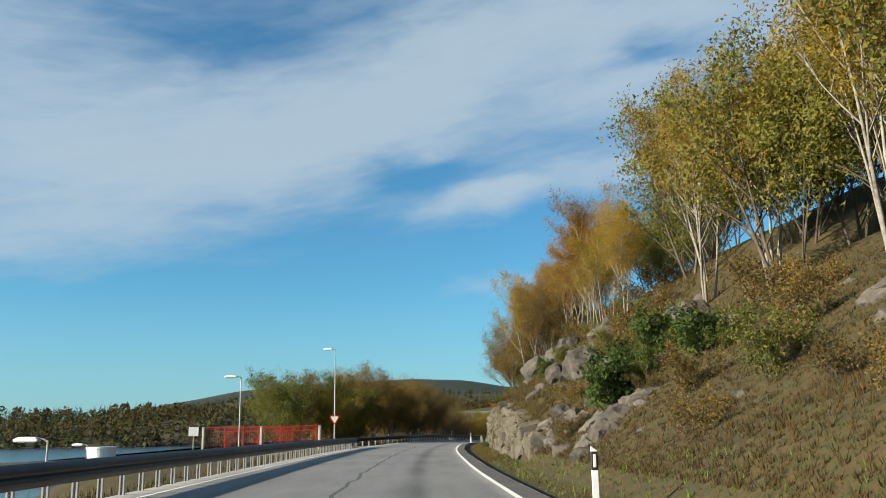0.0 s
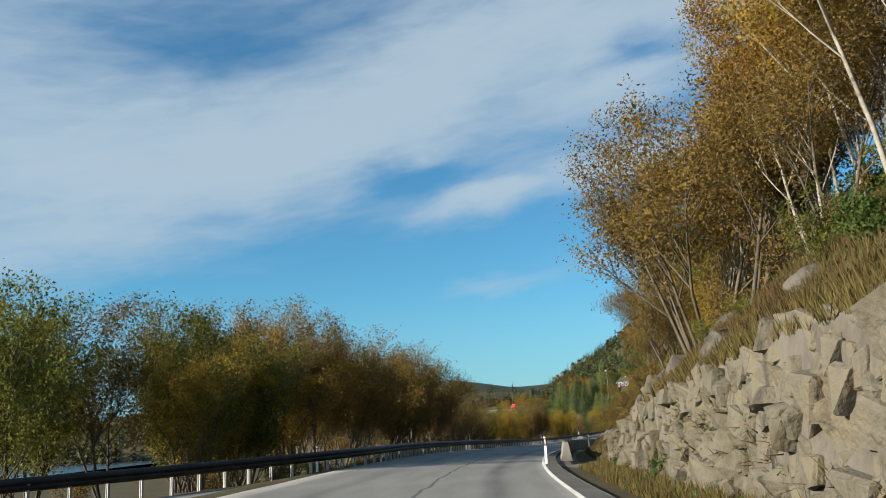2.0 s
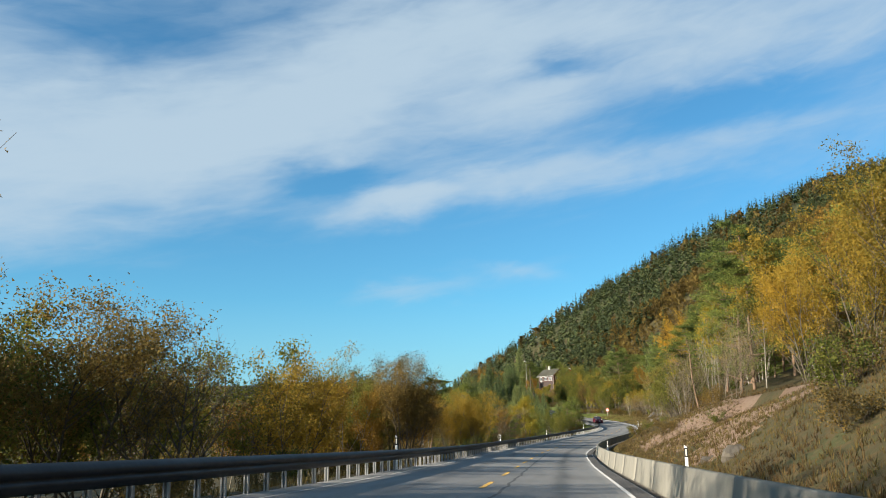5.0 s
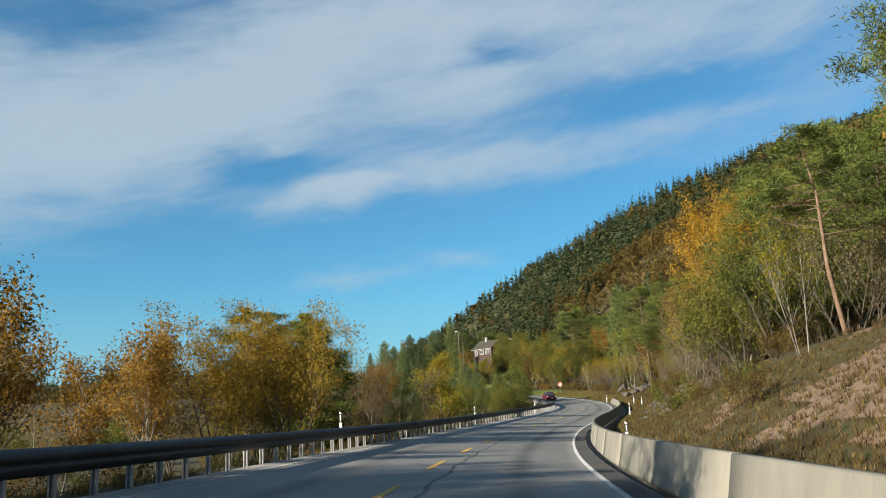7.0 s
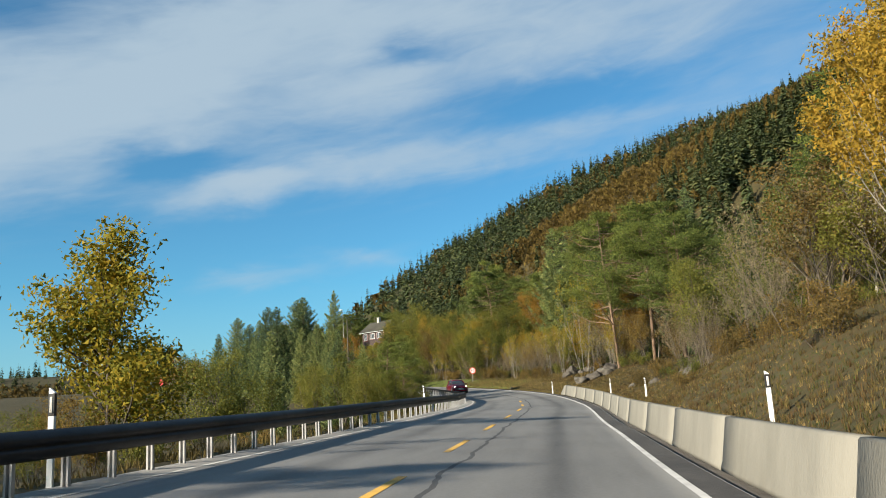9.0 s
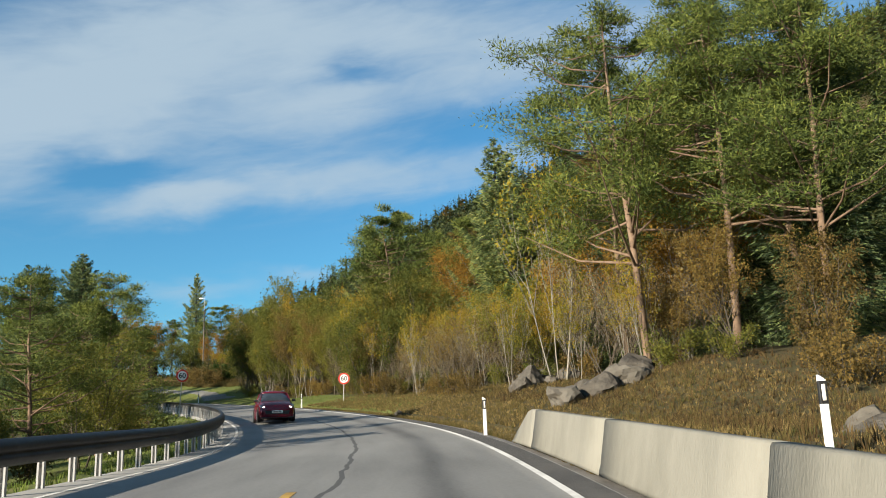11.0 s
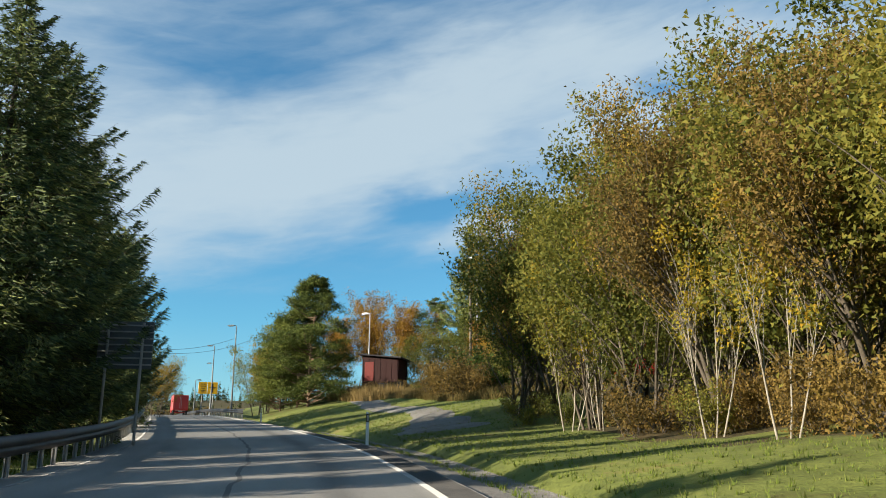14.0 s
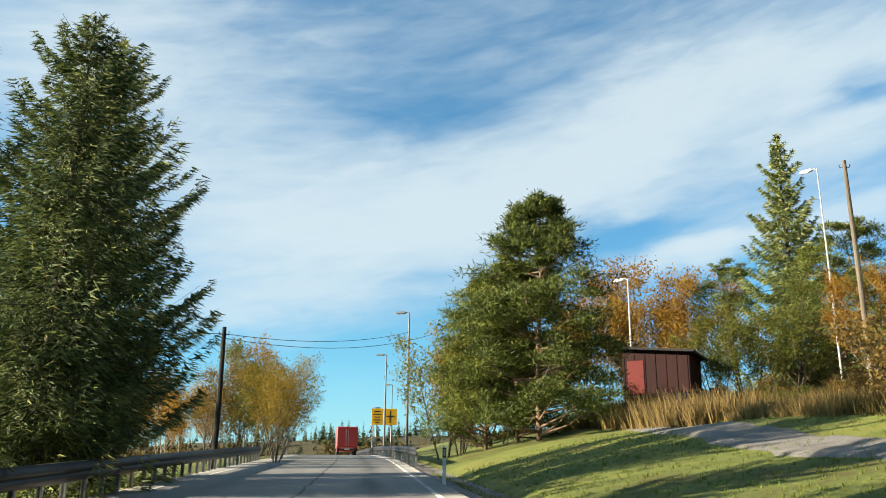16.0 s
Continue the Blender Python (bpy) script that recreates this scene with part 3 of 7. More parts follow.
# the side road that joins by the give-way sign, and the gravel track to the house
def sheet(name, outline_a, outline_b, mat, label, category, cols=5, skin=0.03):
    """A sloping ribbon between two edge lines of world points, laid on the ground."""
    a, b = spline(outline_a, 1.2), spline(outline_b, 1.2)
    n = min(len(a), len(b))
    a, b = a[np.linspace(0, len(a) - 1, n).astype(int)], b[np.linspace(0, len(b) - 1, n).astype(int)]
    w = np.linspace(0, 1, cols)[None, :, None]
    g = a[:, None] * (1 - w) + b[:, None] * w
    g[..., 2] += skin
    low = g.copy()
    low[..., 2] -= 0.6
    k = n * cols
    ix = np.arange(k).reshape(n, cols)
    q = [np.stack([ix[:-1, :-1], ix[:-1, 1:], ix[1:, 1:], ix[1:, :-1]], -1).reshape(-1, 4)]
    for c in (ix[:, 0], ix[:, -1], ix[0], ix[-1]):
        q.append(np.stack([c[:-1], c[1:], c[1:] + k, c[:-1] + k], -1))
    me = mesh_np(name, np.vstack([g.reshape(-1, 3), low.reshape(-1, 3)]), np.vstack(q))
    layer = me.uv_layers.new(name="plan")
    vi = np.empty(len(me.loops), np.int32)
    me.loops.foreach_get("vertex_index", vi)
    co = np.vstack([g.reshape(-1, 3), low.reshape(-1, 3)])[:, :2]
    layer.data.foreach_set("uv", (co[vi] * 1.0).astype(np.float32).ravel())
    return solid(name, smooth(me), mat, label, category, "structure")


sheet("side_road", [(-6.4, 78, 0.83), (-10, 75.5, 0.75), (-15, 74.7, 0.7), (-20.5, 74.5, 0.66)], [(-6.0, 101, 0.83), (-9, 91, 0.75), (-15, 84.6, 0.7), (-20.5, 83, 0.66)],
      ASPHALT, "grey asphalt side road meeting the main road", "road")

# ---------------------------------------------------------------- lake, far shore and ridges
lake = mesh_np("lake", [(-3500, -600, -3.0), (-6, -600, -3.0), (-6, 40, -3.0), (-14, 100, -3.0), (-90, 160, -3.0), (-140, 700, -3.0), (-300, 3000, -3.0), (-3500, 3000, -3.0)], [[0, 1, 2, 3, 4, 5, 6, 7]])
solid("lake", lake, WATER, "dark blue rippled lake", "water", "structure")
FARLAND = material("far_land", [(0.03, 0.028, 0.013), (0.055, 0.047, 0.02), (0.065, 0.07, 0.024)], 0.95, scale=0.05)
plain_me = mesh_np("far_ground", [(-4500, -1500, -6.2), (4500, -1500, -6.2), (4500, 4500, -6.2), (-4500, 4500, -6.2)], [[0, 1, 2, 3]])
solid("far_ground", plain_me, FARLAND, "dull brown and green land out to the horizon", "ground", "structure")


def land(name, x0, x1, nx, y0, y1, ny, fn, mat, label):
    X, Y = np.meshgrid(np.linspace(x0, x1, nx), np.linspace(y0, y1, ny), indexing="ij")
    Z = fn(X, Y)
    ix = np.arange(nx * ny).reshape(nx, ny)
    q = np.stack([ix[:-1, :-1], ix[1:, :-1], ix[1:, 1:], ix[:-1, 1:]], -1).reshape(-1, 4)
    me = smooth(mesh_np(name, np.stack([X, Y, Z], -1).reshape(-1, 3), q))
    return solid(name, me, mat, label, "hill", "structure")


FORESTFLOOR = material("forest_floor", [(0.022, 0.026, 0.012), (0.045, 0.048, 0.018), (0.085, 0.065, 0.024)], 0.95, scale=0.12)
RIDGE = material("ridge_forest", [(0.0101, 0.0168, 0.0146), (0.0189, 0.028, 0.02), (0.0315, 0.0385, 0.0237)], 0.95, scale=0.02, bump=1.0, bump_scale=0.06)


def hill_skirt(x, y):
    """The hillside, kept under the near ground where the two overlap."""
    near = np.min(np.abs(x[..., None] - np.interp(y, LINE[:, 1], LINE[:, 0])[..., None]), -1)
    h = hill_height(x, y)
    h = np.where((near < 230) & (y < 660), h - 2.5, h)
    return np.where(h < 12, np.minimum(h, -9.0), h)


land("hillside", 40, 760, 73, 80, 1420, 90, hill_skirt, FORESTFLOOR, "steep hillside under dark forest")


def shore_height(x, y):
    r = np.exp(-((x + 300) / 210) ** 2) * 16 + np.exp(-((x + 620) / 160) ** 2) * 26 + np.exp(-((x + 110) / 130) ** 2) * 9
    return -5 + r * np.clip((y - 470) / 90, 0, 1) + bumps(x, y, 40) * 2.0


def ridge_height(x, y):
    r = np.interp(x, [-1900, -1300, -900, -760, -560, -330, -80, 60, 200, 420, 800], [5, 35, 84, 110, 138, 160, 166, 158, 140, 150, 60])
    return -10 + r * np.clip(1 - np.abs(y - 2500) / 700, 0, 1) ** 0.7 + bumps(x, y, 90) * 5


land("far_shore", -1300, -40, 60, 430, 800, 24, shore_height, FARLAND, "low wooded far shore of the lake")
def valley_hill(x, y):
    r = np.interp(x, [-420, -330, -200, -60, 60, 180], [2, 22, 40, 46, 44, 30])
    return -4 + r * np.clip(1 - np.abs(y - 860) / 110, 0, 1) ** 0.6 + bumps(x, y, 40) * 2.0


land("valley_hill", -420, 180, 40, 750, 970, 18, valley_hill, FARLAND, "low wooded ridge behind the road's crest")
land("far_ridge", -2000, 900, 90, 1800, 3200, 24, ridge_height, RIDGE, "distant dark green forested ridge")


# ---------------------------------------------------------------- guard rail
def rail_line(pts, name, label, post_step, section=True):
    """A steel guard rail along world points: a folded beam on channel posts."""
    p = spline(pts, 0.5)
    base = thing(name, label, "guard rail", at=tuple(p[0]))
    o = p[0]
    t = np.gradient(p[:, :2], axis=0)
    t /= np.linalg.norm(t, axis=1)[:, None]
    nrm = np.stack([t[:, 1], -t[:, 0]], 1)
    prof = [(0.0, 0.41), (0.04, 0.45), (0.085, 0.51), (0.085, 0.56), (0.03, 0.585), (0.03, 0.615), (0.085, 0.64), (0.085, 0.70), (0.04, 0.765), (0.0, 0.81),
            (-0.11, 0.81), (-0.11, 0.785), (-0.012, 0.75), (0.07, 0.69), (0.07, 0.65), (0.012, 0.61), (0.012, 0.59), (0.07, 0.55), (0.07, 0.52), (-0.01, 0.44)]
    pr = np.array(prof)
    sel = p[::4]
    ns = nrm[::4]
    V = np.concatenate([np.concatenate([sel[i, :2] + ns[i] * pr[:, :1], (sel[i, 2] + pr[:, 1:])], 1) - o for i in range(len(sel))])
    k = len(pr)
    F = []
    for i in range(len(sel) - 1):
        for j in range(k):
            F.append((i * k + j, i * k + (j + 1) % k, (i + 1) * k + (j + 1) % k, (i + 1) * k + j))
    part("beam", mesh_np("beam", V, F), BEAM, base, "long folded steel beam, coloured dark for its backlit side")
    # an open channel: two flanges joined by a web set back between them
    bm = bmesh.new()
    out = [(-0.055, -0.03), (-0.025, -0.03), (-0.025, 0.035), (0.025, 0.035), (0.025, -0.03), (0.055, -0.03), (0.055, 0.045), (-0.055, 0.045)]
    lo, hi = [[bm.verts.new((x, y, z)) for x, y in out] for z in (-0.5, 0.62)]
    for k in range(8):
        bm.faces.new((lo[k], lo[(k + 1) % 8], hi[(k + 1) % 8], hi[k]))
    for ring in (lo, hi):
        bm.faces.new((ring[0], ring[1], ring[2], ring[7]))
        bm.faces.new((ring[2], ring[3], ring[6], ring[7]))
        bm.faces.new((ring[3], ring[4], ring[5], ring[6]))
    me = from_bm("post", bm)
    me.materials.append(GALV)
    run = np.r_[0, np.cumsum(np.linalg.norm(np.diff(p[:, :2], axis=0), axis=1))]
    for r in np.arange(0.4, run[-1], post_step):
        q = [np.interp(r, run, p[:, c]) for c in range(3)]
        a = math.degrees(math.atan2(np.interp(r, run, t[:, 1]), np.interp(r, run, t[:, 0]))) - 90
        nx, ny = np.interp(r, run, nrm[:, 0]), np.interp(r, run, nrm[:, 1])
        ob = new("post", me)
        ob.parent = base
        ob.matrix_basis = pose(q[0] - o[0] - nx * 0.05, q[1] - o[1] - ny * 0.05, q[2] - o[2], 0, 0, a)
    return base


def beside(s, d, dz=0.0):
    x, y = xy(s, d)
    return (float(x), float(y), float(np.interp(s, STATION, LINE[:, 2])) + float(bank(s, d)) + dz)


RAIL_OFF = 0.62
rail_line([beside(s, -half_left(s) - RAIL_OFF) for s in (-45, -30, -15, 0, 12, 24, 36, 48, 58, 66, 72)], "guard_rail", "steel guard rail between the road and the lake", 1.3)
curve = [(-20.5, 85.5, 0.55), (-17.5, 87.5, 0.6), (-13.0, 91.0, 0.7), (-9.0, 97.5, 0.8)]
rail_line(curve + [beside(s, -half_left(s) - RAIL_OFF) for s in (106, 120, 145, 170, 195, 220, 245, 270, 295, 320, 335)], "guard_rail", "steel guard rail bending into the side road, before dark trees", 1.3)
rail_line([beside(s, -half_left(s) - RAIL_OFF) for s in (335.5, 345, 356, 368, 380, 392, 404, 416, 428, 440, 452, 464, 478, 490)], "guard_rail", "steel guard rail on the inside of the bend", 1.3)


# ---------------------------------------------------------------- concrete barrier
def barrier_run(s0, s1, step):
    prof = [(-0.24, 0.0), (-0.24, 0.06), (-0.21, 0.14), (-0.095, 0.795), (-0.075, 0.82), (0.075, 0.82), (0.095, 0.795), (0.21, 0.14), (0.24, 0.06), (0.24, 0.0)]
    n = 0
    for s in np.arange(s0, s1, step):
        a, b = s + 0.002, min(s + step, s1) - 0.002
        mid = beside((a + b) / 2, half_right((a + b) / 2) + 1.05, -0.02)
        ss = np.linspace(a, b, 6)
        V, F = [], []
        k = len(prof)
        for q in ss:
            x, y, z, tx, ty = at_line(q)
            fade = 1.0
            if q > s1 - 1.6:
                fade = 0.3 + 0.7 * (s1 - q) / 1.6
            for px, pz in prof:
                d = half_right(q) + 1.05 + px
                V.append((x + ty * d - mid[0], y - tx * d - mid[1], z + bank(q, d) + pz * fade - 0.02 - mid[2]))
        for i in range(len(ss) - 1):
            for j in range(k):
                F.append((i * k + j, (i + 1) * k + j, (i + 1) * k + (j + 1) % k, i * k + (j + 1) % k))
        me = mesh_np("barrier_unit", V, F)
        bm = bmesh.new()
        bm.from_mesh(me)
        bm.verts.ensure_lookup_table()
        m = len(ss)
        bm.faces.new([bm.verts[j] for j in range(k)])
        bm.faces.new([bm.verts[(m - 1) * k + j] for j in range(k)][::-1])
        bmesh.ops.recalc_face_normals(bm, faces=bm.faces)
        bm.to_mesh(me)
        bm.free()
        solid("concrete_barrier", me, CONCRETE, "pale concrete roadside barrier section, streaked with dirt", "barrier", group="roadside concrete barrier", at=mid)
        n += 1


barrier_run(104, 352.4, 6.0)

# ---------------------------------------------------------------- plants
RNG = np.random.default_rng(7)


def tubes_mesh(name, limbs, sides):
    """One mesh of tapered tubes: limbs are (points, radii)."""
    V, F, o = [], [], 0
    most = sides
    for pts, rad in limbs:
        pts, rad = np.asarray(pts, float), np.asarray(rad, float)
        sides = most if rad[0] > 0.045 else 3
        if rad[0] < 0.03 and len(pts) > 3:
            pts, rad = pts[[0, len(pts) // 2, -1]], rad[[0, len(pts) // 2, -1]]
        ang = np.linspace(0, 2 * math.pi, sides, endpoint=False)
        ax = np.gradient(pts, axis=0)
        ax /= np.linalg.norm(ax, axis=1)[:, None] + 1e-9
        ref = np.where(np.abs(ax[:, 2:3]) > 0.9, np.array([[1.0, 0, 0]]), np.array([[0, 0, 1.0]]))
        u = np.cross(ax, ref)
        u /= np.linalg.norm(u, axis=1)[:, None] + 1e-9
        v = np.cross(ax, u)
        rad = np.asarray(rad)[:, None, None]
        ring = pts[:, None] + (u[:, None] * np.cos(ang)[None, :, None] + v[:, None] * np.sin(ang)[None, :, None]) * rad
        V.append(ring.reshape(-1, 3))
        n = len(pts)
        ix = o + np.arange(n * sides).reshape(n, sides)
        F.append(np.stack([ix[:-1], np.roll(ix[:-1], -1, 1), np.roll(ix[1:], -1, 1), ix[1:]], -1).reshape(-1, 4))
        o += n * sides
    return smooth(mesh_np(name, np.vstack(V), np.vstack(F)))


def leaf_mesh(name, P, size, rng, flat=0.0, long=1.4, axis=None):
    """Small pointed leaves at the points P, each its own island."""
    n = len(P)
    a = rng.normal(size=(n, 3)) if axis is None else axis + rng.normal(size=(n, 3)) * 0.25
    a /= np.linalg.norm(a, axis=1)[:, None] + 1e-9
    r = rng.normal(size=(n, 3))
    r[:, 2] *= 1 - flat
    b = np.cross(a, r)
    b /= np.linalg.norm(b, axis=1)[:, None] + 1e-9
    sz = size * rng.uniform(0.6, 1.35, size=(n, 1))
    a, b = a * sz * long * 0.5, b * sz * 0.5
    V = np.stack([P - a + b * 0.7, P - a * 0.6 - b * 0.9, P + a], 1).reshape(-1, 3)
    return mesh_np(name, V, np.arange(3 * n).reshape(n, 3))


def grow(rng, start, way, length, radius, levels, spread, up, kids, wobble=0.12, bare=0.3):
    """A limb and its branches. Returns limbs and the twig points that carry leaves."""
    limbs, twigs = [], []
    n = 5
    pts, rad, p, w = [np.array(start, float)], [radius], np.array(start, float), np.array(way, float)
    w /= np.linalg.norm(w)
    for i in range(n):
        w = w + rng.normal(size=3) * wobble + np.array([0, 0, up * 0.12])
        w /= np.linalg.norm(w)
        p = p + w * length / n
        pts.append(p.copy())
        rad.append(max(radius * (1 - 0.8 * (i + 1) / n), 0.006))
    limbs.append((pts, rad))
    if levels == 0:
        twigs.append((np.array(pts), length))
        return limbs, twigs
    for k in range(kids):
        u = bare + (1 - bare) * (k + rng.uniform(0.1, 0.9)) / kids
        q = np.array([np.interp(u * n, range(n + 1), [c[j] for c in pts]) for j in range(3)])
        az = rng.uniform(0, 2 * math.pi)
        out = np.array([math.cos(az), math.sin(az), 0])
        ww = w * (1 - spread) + out * spread + np.array([0, 0, 0.10 * up])
        l2, t2 = grow(rng, q, ww, length * rng.uniform(0.42, 0.62) * (1.15 - 0.5 * u), radius * 0.5 * (1.1 - 0.5 * u), levels - 1, spread, up, max(3, kids - 3), wobble * 1.2, 0.25)
        limbs += l2
        twigs += t2
    twigs.append((np.array(pts[3:]), length * 0.4))
    return limbs, twigs


def leaf_points(twigs, count, rng, fuzz):
    """Leaf places: most in clumps along the twigs, the rest strung along them."""
    w = np.array([t[1] for t in twigs])
    w = w / w.sum()

    def along(n, low):
        pick, u, out = rng.choice(len(twigs), n, p=w), rng.uniform(low, 1.0, n), np.empty((n, 3))
        for i in range(n):
            pts = twigs[pick[i]][0]
            f = u[i] * (len(pts) - 1)
            k = min(int(f), len(pts) - 2)
            out[i] = pts[k] + (pts[k + 1] - pts[k]) * (f - k)
        return out

    clumps = along(max(12, count // 36), 0.3)
    wide = rng.uniform(0.6, 1.5, len(clumps))
    pick = rng.choice(len(clumps), int(count * 0.72), p=wide ** 2 / (wide ** 2).sum())
    a = clumps[pick] + np.clip(rng.normal(size=(len(pick), 3)), -1.7, 1.7) * np.array([1.05, 1.05, 0.7]) * fuzz * wide[pick][:, None]
    b = along(count - len(pick), 0.15)
    return np.vstack([a, b + np.clip(rng.normal(size=b.shape), -1.6, 1.6) * fuzz * 0.6])


def broadleaf(seed, height, stems, spread, count, leaf, lean=0.06, kids=9, bare=0.35, fuzz=0.22, radius=0.11, up=0.8, levels=2, width=1.0, keep=60):
    """Meshes of a leafy tree: wood and crown."""
    rng = np.random.default_rng(seed)
    limbs, twigs = [], []
    for k in range(stems):
        az = rng.uniform(0, 6.28)
        off = np.array([math.cos(az), math.sin(az), 0]) * (0.0 if stems == 1 else rng.uniform(0.1, 0.5))
        way = np.array([math.cos(az) * lean * (1 + stems), math.sin(az) * lean * (1 + stems), 1.0])
        l, t = grow(rng, off - np.array([0, 0, 0.3]), way, height * rng.uniform(0.8, 1.0), radius * rng.uniform(0.8, 1.1), levels, spread, up, kids, 0.05, bare)
        limbs += l
        twigs += t
    P = leaf_points(twigs, count, rng, fuzz)
    P[:, :2] *= width
    limbs = [(np.asarray(p) * np.array([width, width, 1]), r) for p, r in limbs]
    limbs.sort(key=lambda q: -q[1][0])
    return tubes_mesh("trunk", limbs[:keep], 5), leaf_mesh("crown", P, leaf, rng)


def spruce(seed, height, width, whorls, per, leaf=0.05, dense=60, power=0.8, low=1.0):
    """A spruce: whorls of boughs that sag and lift again at the tip, each hung with short sprays."""
    rng = np.random.default_rng(seed)
    limbs = [([(0, 0, -0.3), (0, 0, height * 0.5), (0, 0, height)], [0.16 * height / 10, 0.09 * height / 10, 0.012])]
    P, A = [], []
    for i in range(whorls):
        u = ((i + 0.5) / whorls) ** 0.9
        z = height * (0.04 + 0.95 * u)
        R = width * ((1 - u) ** power * min(1.0, low + 1.6 * u) * rng.uniform(0.75, 1.2) + 0.02) + 0.08
        n = max(4, int(per * (1 - 0.45 * u)))
        for k in range(n):
            az = 6.283 * (k + rng.uniform(-0.35, 0.35)) / n + i * 1.9
            r = R * rng.uniform(0.6, 1.2)
            o = np.array([math.cos(az), math.sin(az), 0])
            t = np.array([-o[1], o[0], 0])
            sag, lift = rng.uniform(0.25, 0.5) * (1.15 - u), rng.uniform(0.12, 0.3)
            rise = 0.45 * u
            bough = lambda q: np.outer(q, o) * r + np.outer(-sag * r * np.sin(q * 2.3) + (lift + rise) * r * q ** 2.2, (0, 0, 1)) + np.array([0, 0, z + rng.uniform(-0.1, 0.1)])
            limbs.append((bough(np.array([0, 0.35, 0.7, 1.0])), [0.026 * (1 - u) + 0.006, 0.018 * (1 - u) + 0.005, 0.008, 0.004]))
            m = max(10, int(r * dense))
            q = rng.uniform(0.08, 1.0, m) ** 0.8
            side = rng.uniform(-1, 1, m) * 0.34 * r * (1.12 - q) ** 0.8
            hang = rng.uniform(0, 1, m) ** 2 * 0.28 * (1.1 - u)
            P.append(bough(q) + side[:, None] * t - np.outer(hang + np.abs(side) * 0.25, (0, 0, 1)))
            A.append(np.outer(0.55 + 0.3 * q, o) + np.sign(side)[:, None] * t * 0.55 + np.outer(0.35 * q - 0.5 - hang, (0, 0, 1)))
    return tubes_mesh("trunk", limbs, 5), leaf_mesh("crown", np.vstack(P), leaf, rng, long=5.0, axis=np.vstack(A))


def pine(seed, height, width, count, leaf=0.24, clear=0.45, n=34):
    rng = np.random.default_rng(seed)
    top = np.array([rng.normal() * 0.5, rng.normal() * 0.5, height])
    tr = [np.array([0, 0, -0.3]), top * 0.35 + rng.normal(size=3) * 0.12, top * 0.7 + rng.normal(size=3) * 0.15, top]
    limbs = [(tr, [0.15 * height / 12, 0.12 * height / 12, 0.075 * height / 12, 0.02])]
    tips = []
    for i in range(n):
        u = clear + (1 - clear) * (i + rng.uniform(0, 1)) / n
        f = u * 3
        j = min(int(f), 2)
        s = tr[j] + (tr[j + 1] - tr[j]) * (f - j)
        az = rng.uniform(0, 6.28)
        o = np.array([math.cos(az), math.sin(az), rng.uniform(-0.1, 0.45)])
        shape = math.sin(min(1.0, (1.06 - u) / (1 - clear) * 1.25) * 1.57)
        r = width * shape * rng.uniform(0.5, 1.15) + 0.3
        pts = [s, s + o * r * 0.5 + rng.normal(size=3) * 0.1, s + o * r + np.array([0, 0, 0.18 * r])]
        limbs.append((pts, [0.05 * (1.3 - u), 0.03, 0.01]))
        for k in range(5):
            q = rng.uniform(0.4, 1.0)
            c = pts[1] * (1 - q) + pts[2] * q + rng.normal(size=3) * np.array([0.32, 0.32, 0.16]) * (0.4 + 0.25 * r)
            tips.append((c, 0.26 + 0.11 * r))
    tips.append((top, 0.35))
    pick = rng.integers(0, len(tips), count)
    c = np.array([tips[k][0] for k in pick])
    w = np.array([tips[k][1] for k in pick])[:, None]
    off = rng.normal(size=(count, 3)) * np.array([1, 1, 0.42])
    P = c + off * w * 0.55
    return tubes_mesh("trunk", limbs, 6), leaf_mesh("crown", P, leaf, rng, long=3.8, axis=off * 0.3 + np.array([0, 0, 0.2]))


KINDS = {}


def kind(key, name, label, group, meshes, bark, foliage):
    """One tree with its parts, kept far below as the pattern for copies."""
    KINDS.setdefault(key, []).append((name, label, group, meshes, bark, foliage))


def plant(key, at, turn=0.0, size=1.0, tall=1.0, pick=None, rng=RNG, label=""):
    name, lab, group, meshes, bark, foliage = KINDS[key][int(rng.integers(len(KINDS[key]))) if pick is None else pick]
    m = Matrix.Translation(at) @ Matrix.Rotation(turn, 4, "Z") @ Matrix.Diagonal((size, size, size * tall, 1))
    ob = thing(name, label or lab, "shrub" if "shrub" in name else "tree", at=m, group=group)
    part("trunk", meshes[0], bark, ob)
    part("crown", meshes[1], foliage, ob)
    return ob


BIRCH = ("birch_tree", "slender birch with pale trunk and thinning golden leaves", "birches on the bank")
BUSHY = ("willow_tree", "bushy tree in olive and yellow autumn leaf", "trees along the road")
ALDER = ("alder_tree", "broad brown-leaved alder with many stems", "trees along the road")
for i in range(3):
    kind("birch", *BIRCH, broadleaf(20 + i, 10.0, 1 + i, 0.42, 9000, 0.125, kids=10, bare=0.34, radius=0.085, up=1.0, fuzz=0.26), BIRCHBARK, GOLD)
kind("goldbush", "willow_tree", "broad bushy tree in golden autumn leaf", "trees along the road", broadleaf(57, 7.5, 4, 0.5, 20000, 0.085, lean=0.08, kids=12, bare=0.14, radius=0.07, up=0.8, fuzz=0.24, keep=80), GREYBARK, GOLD)
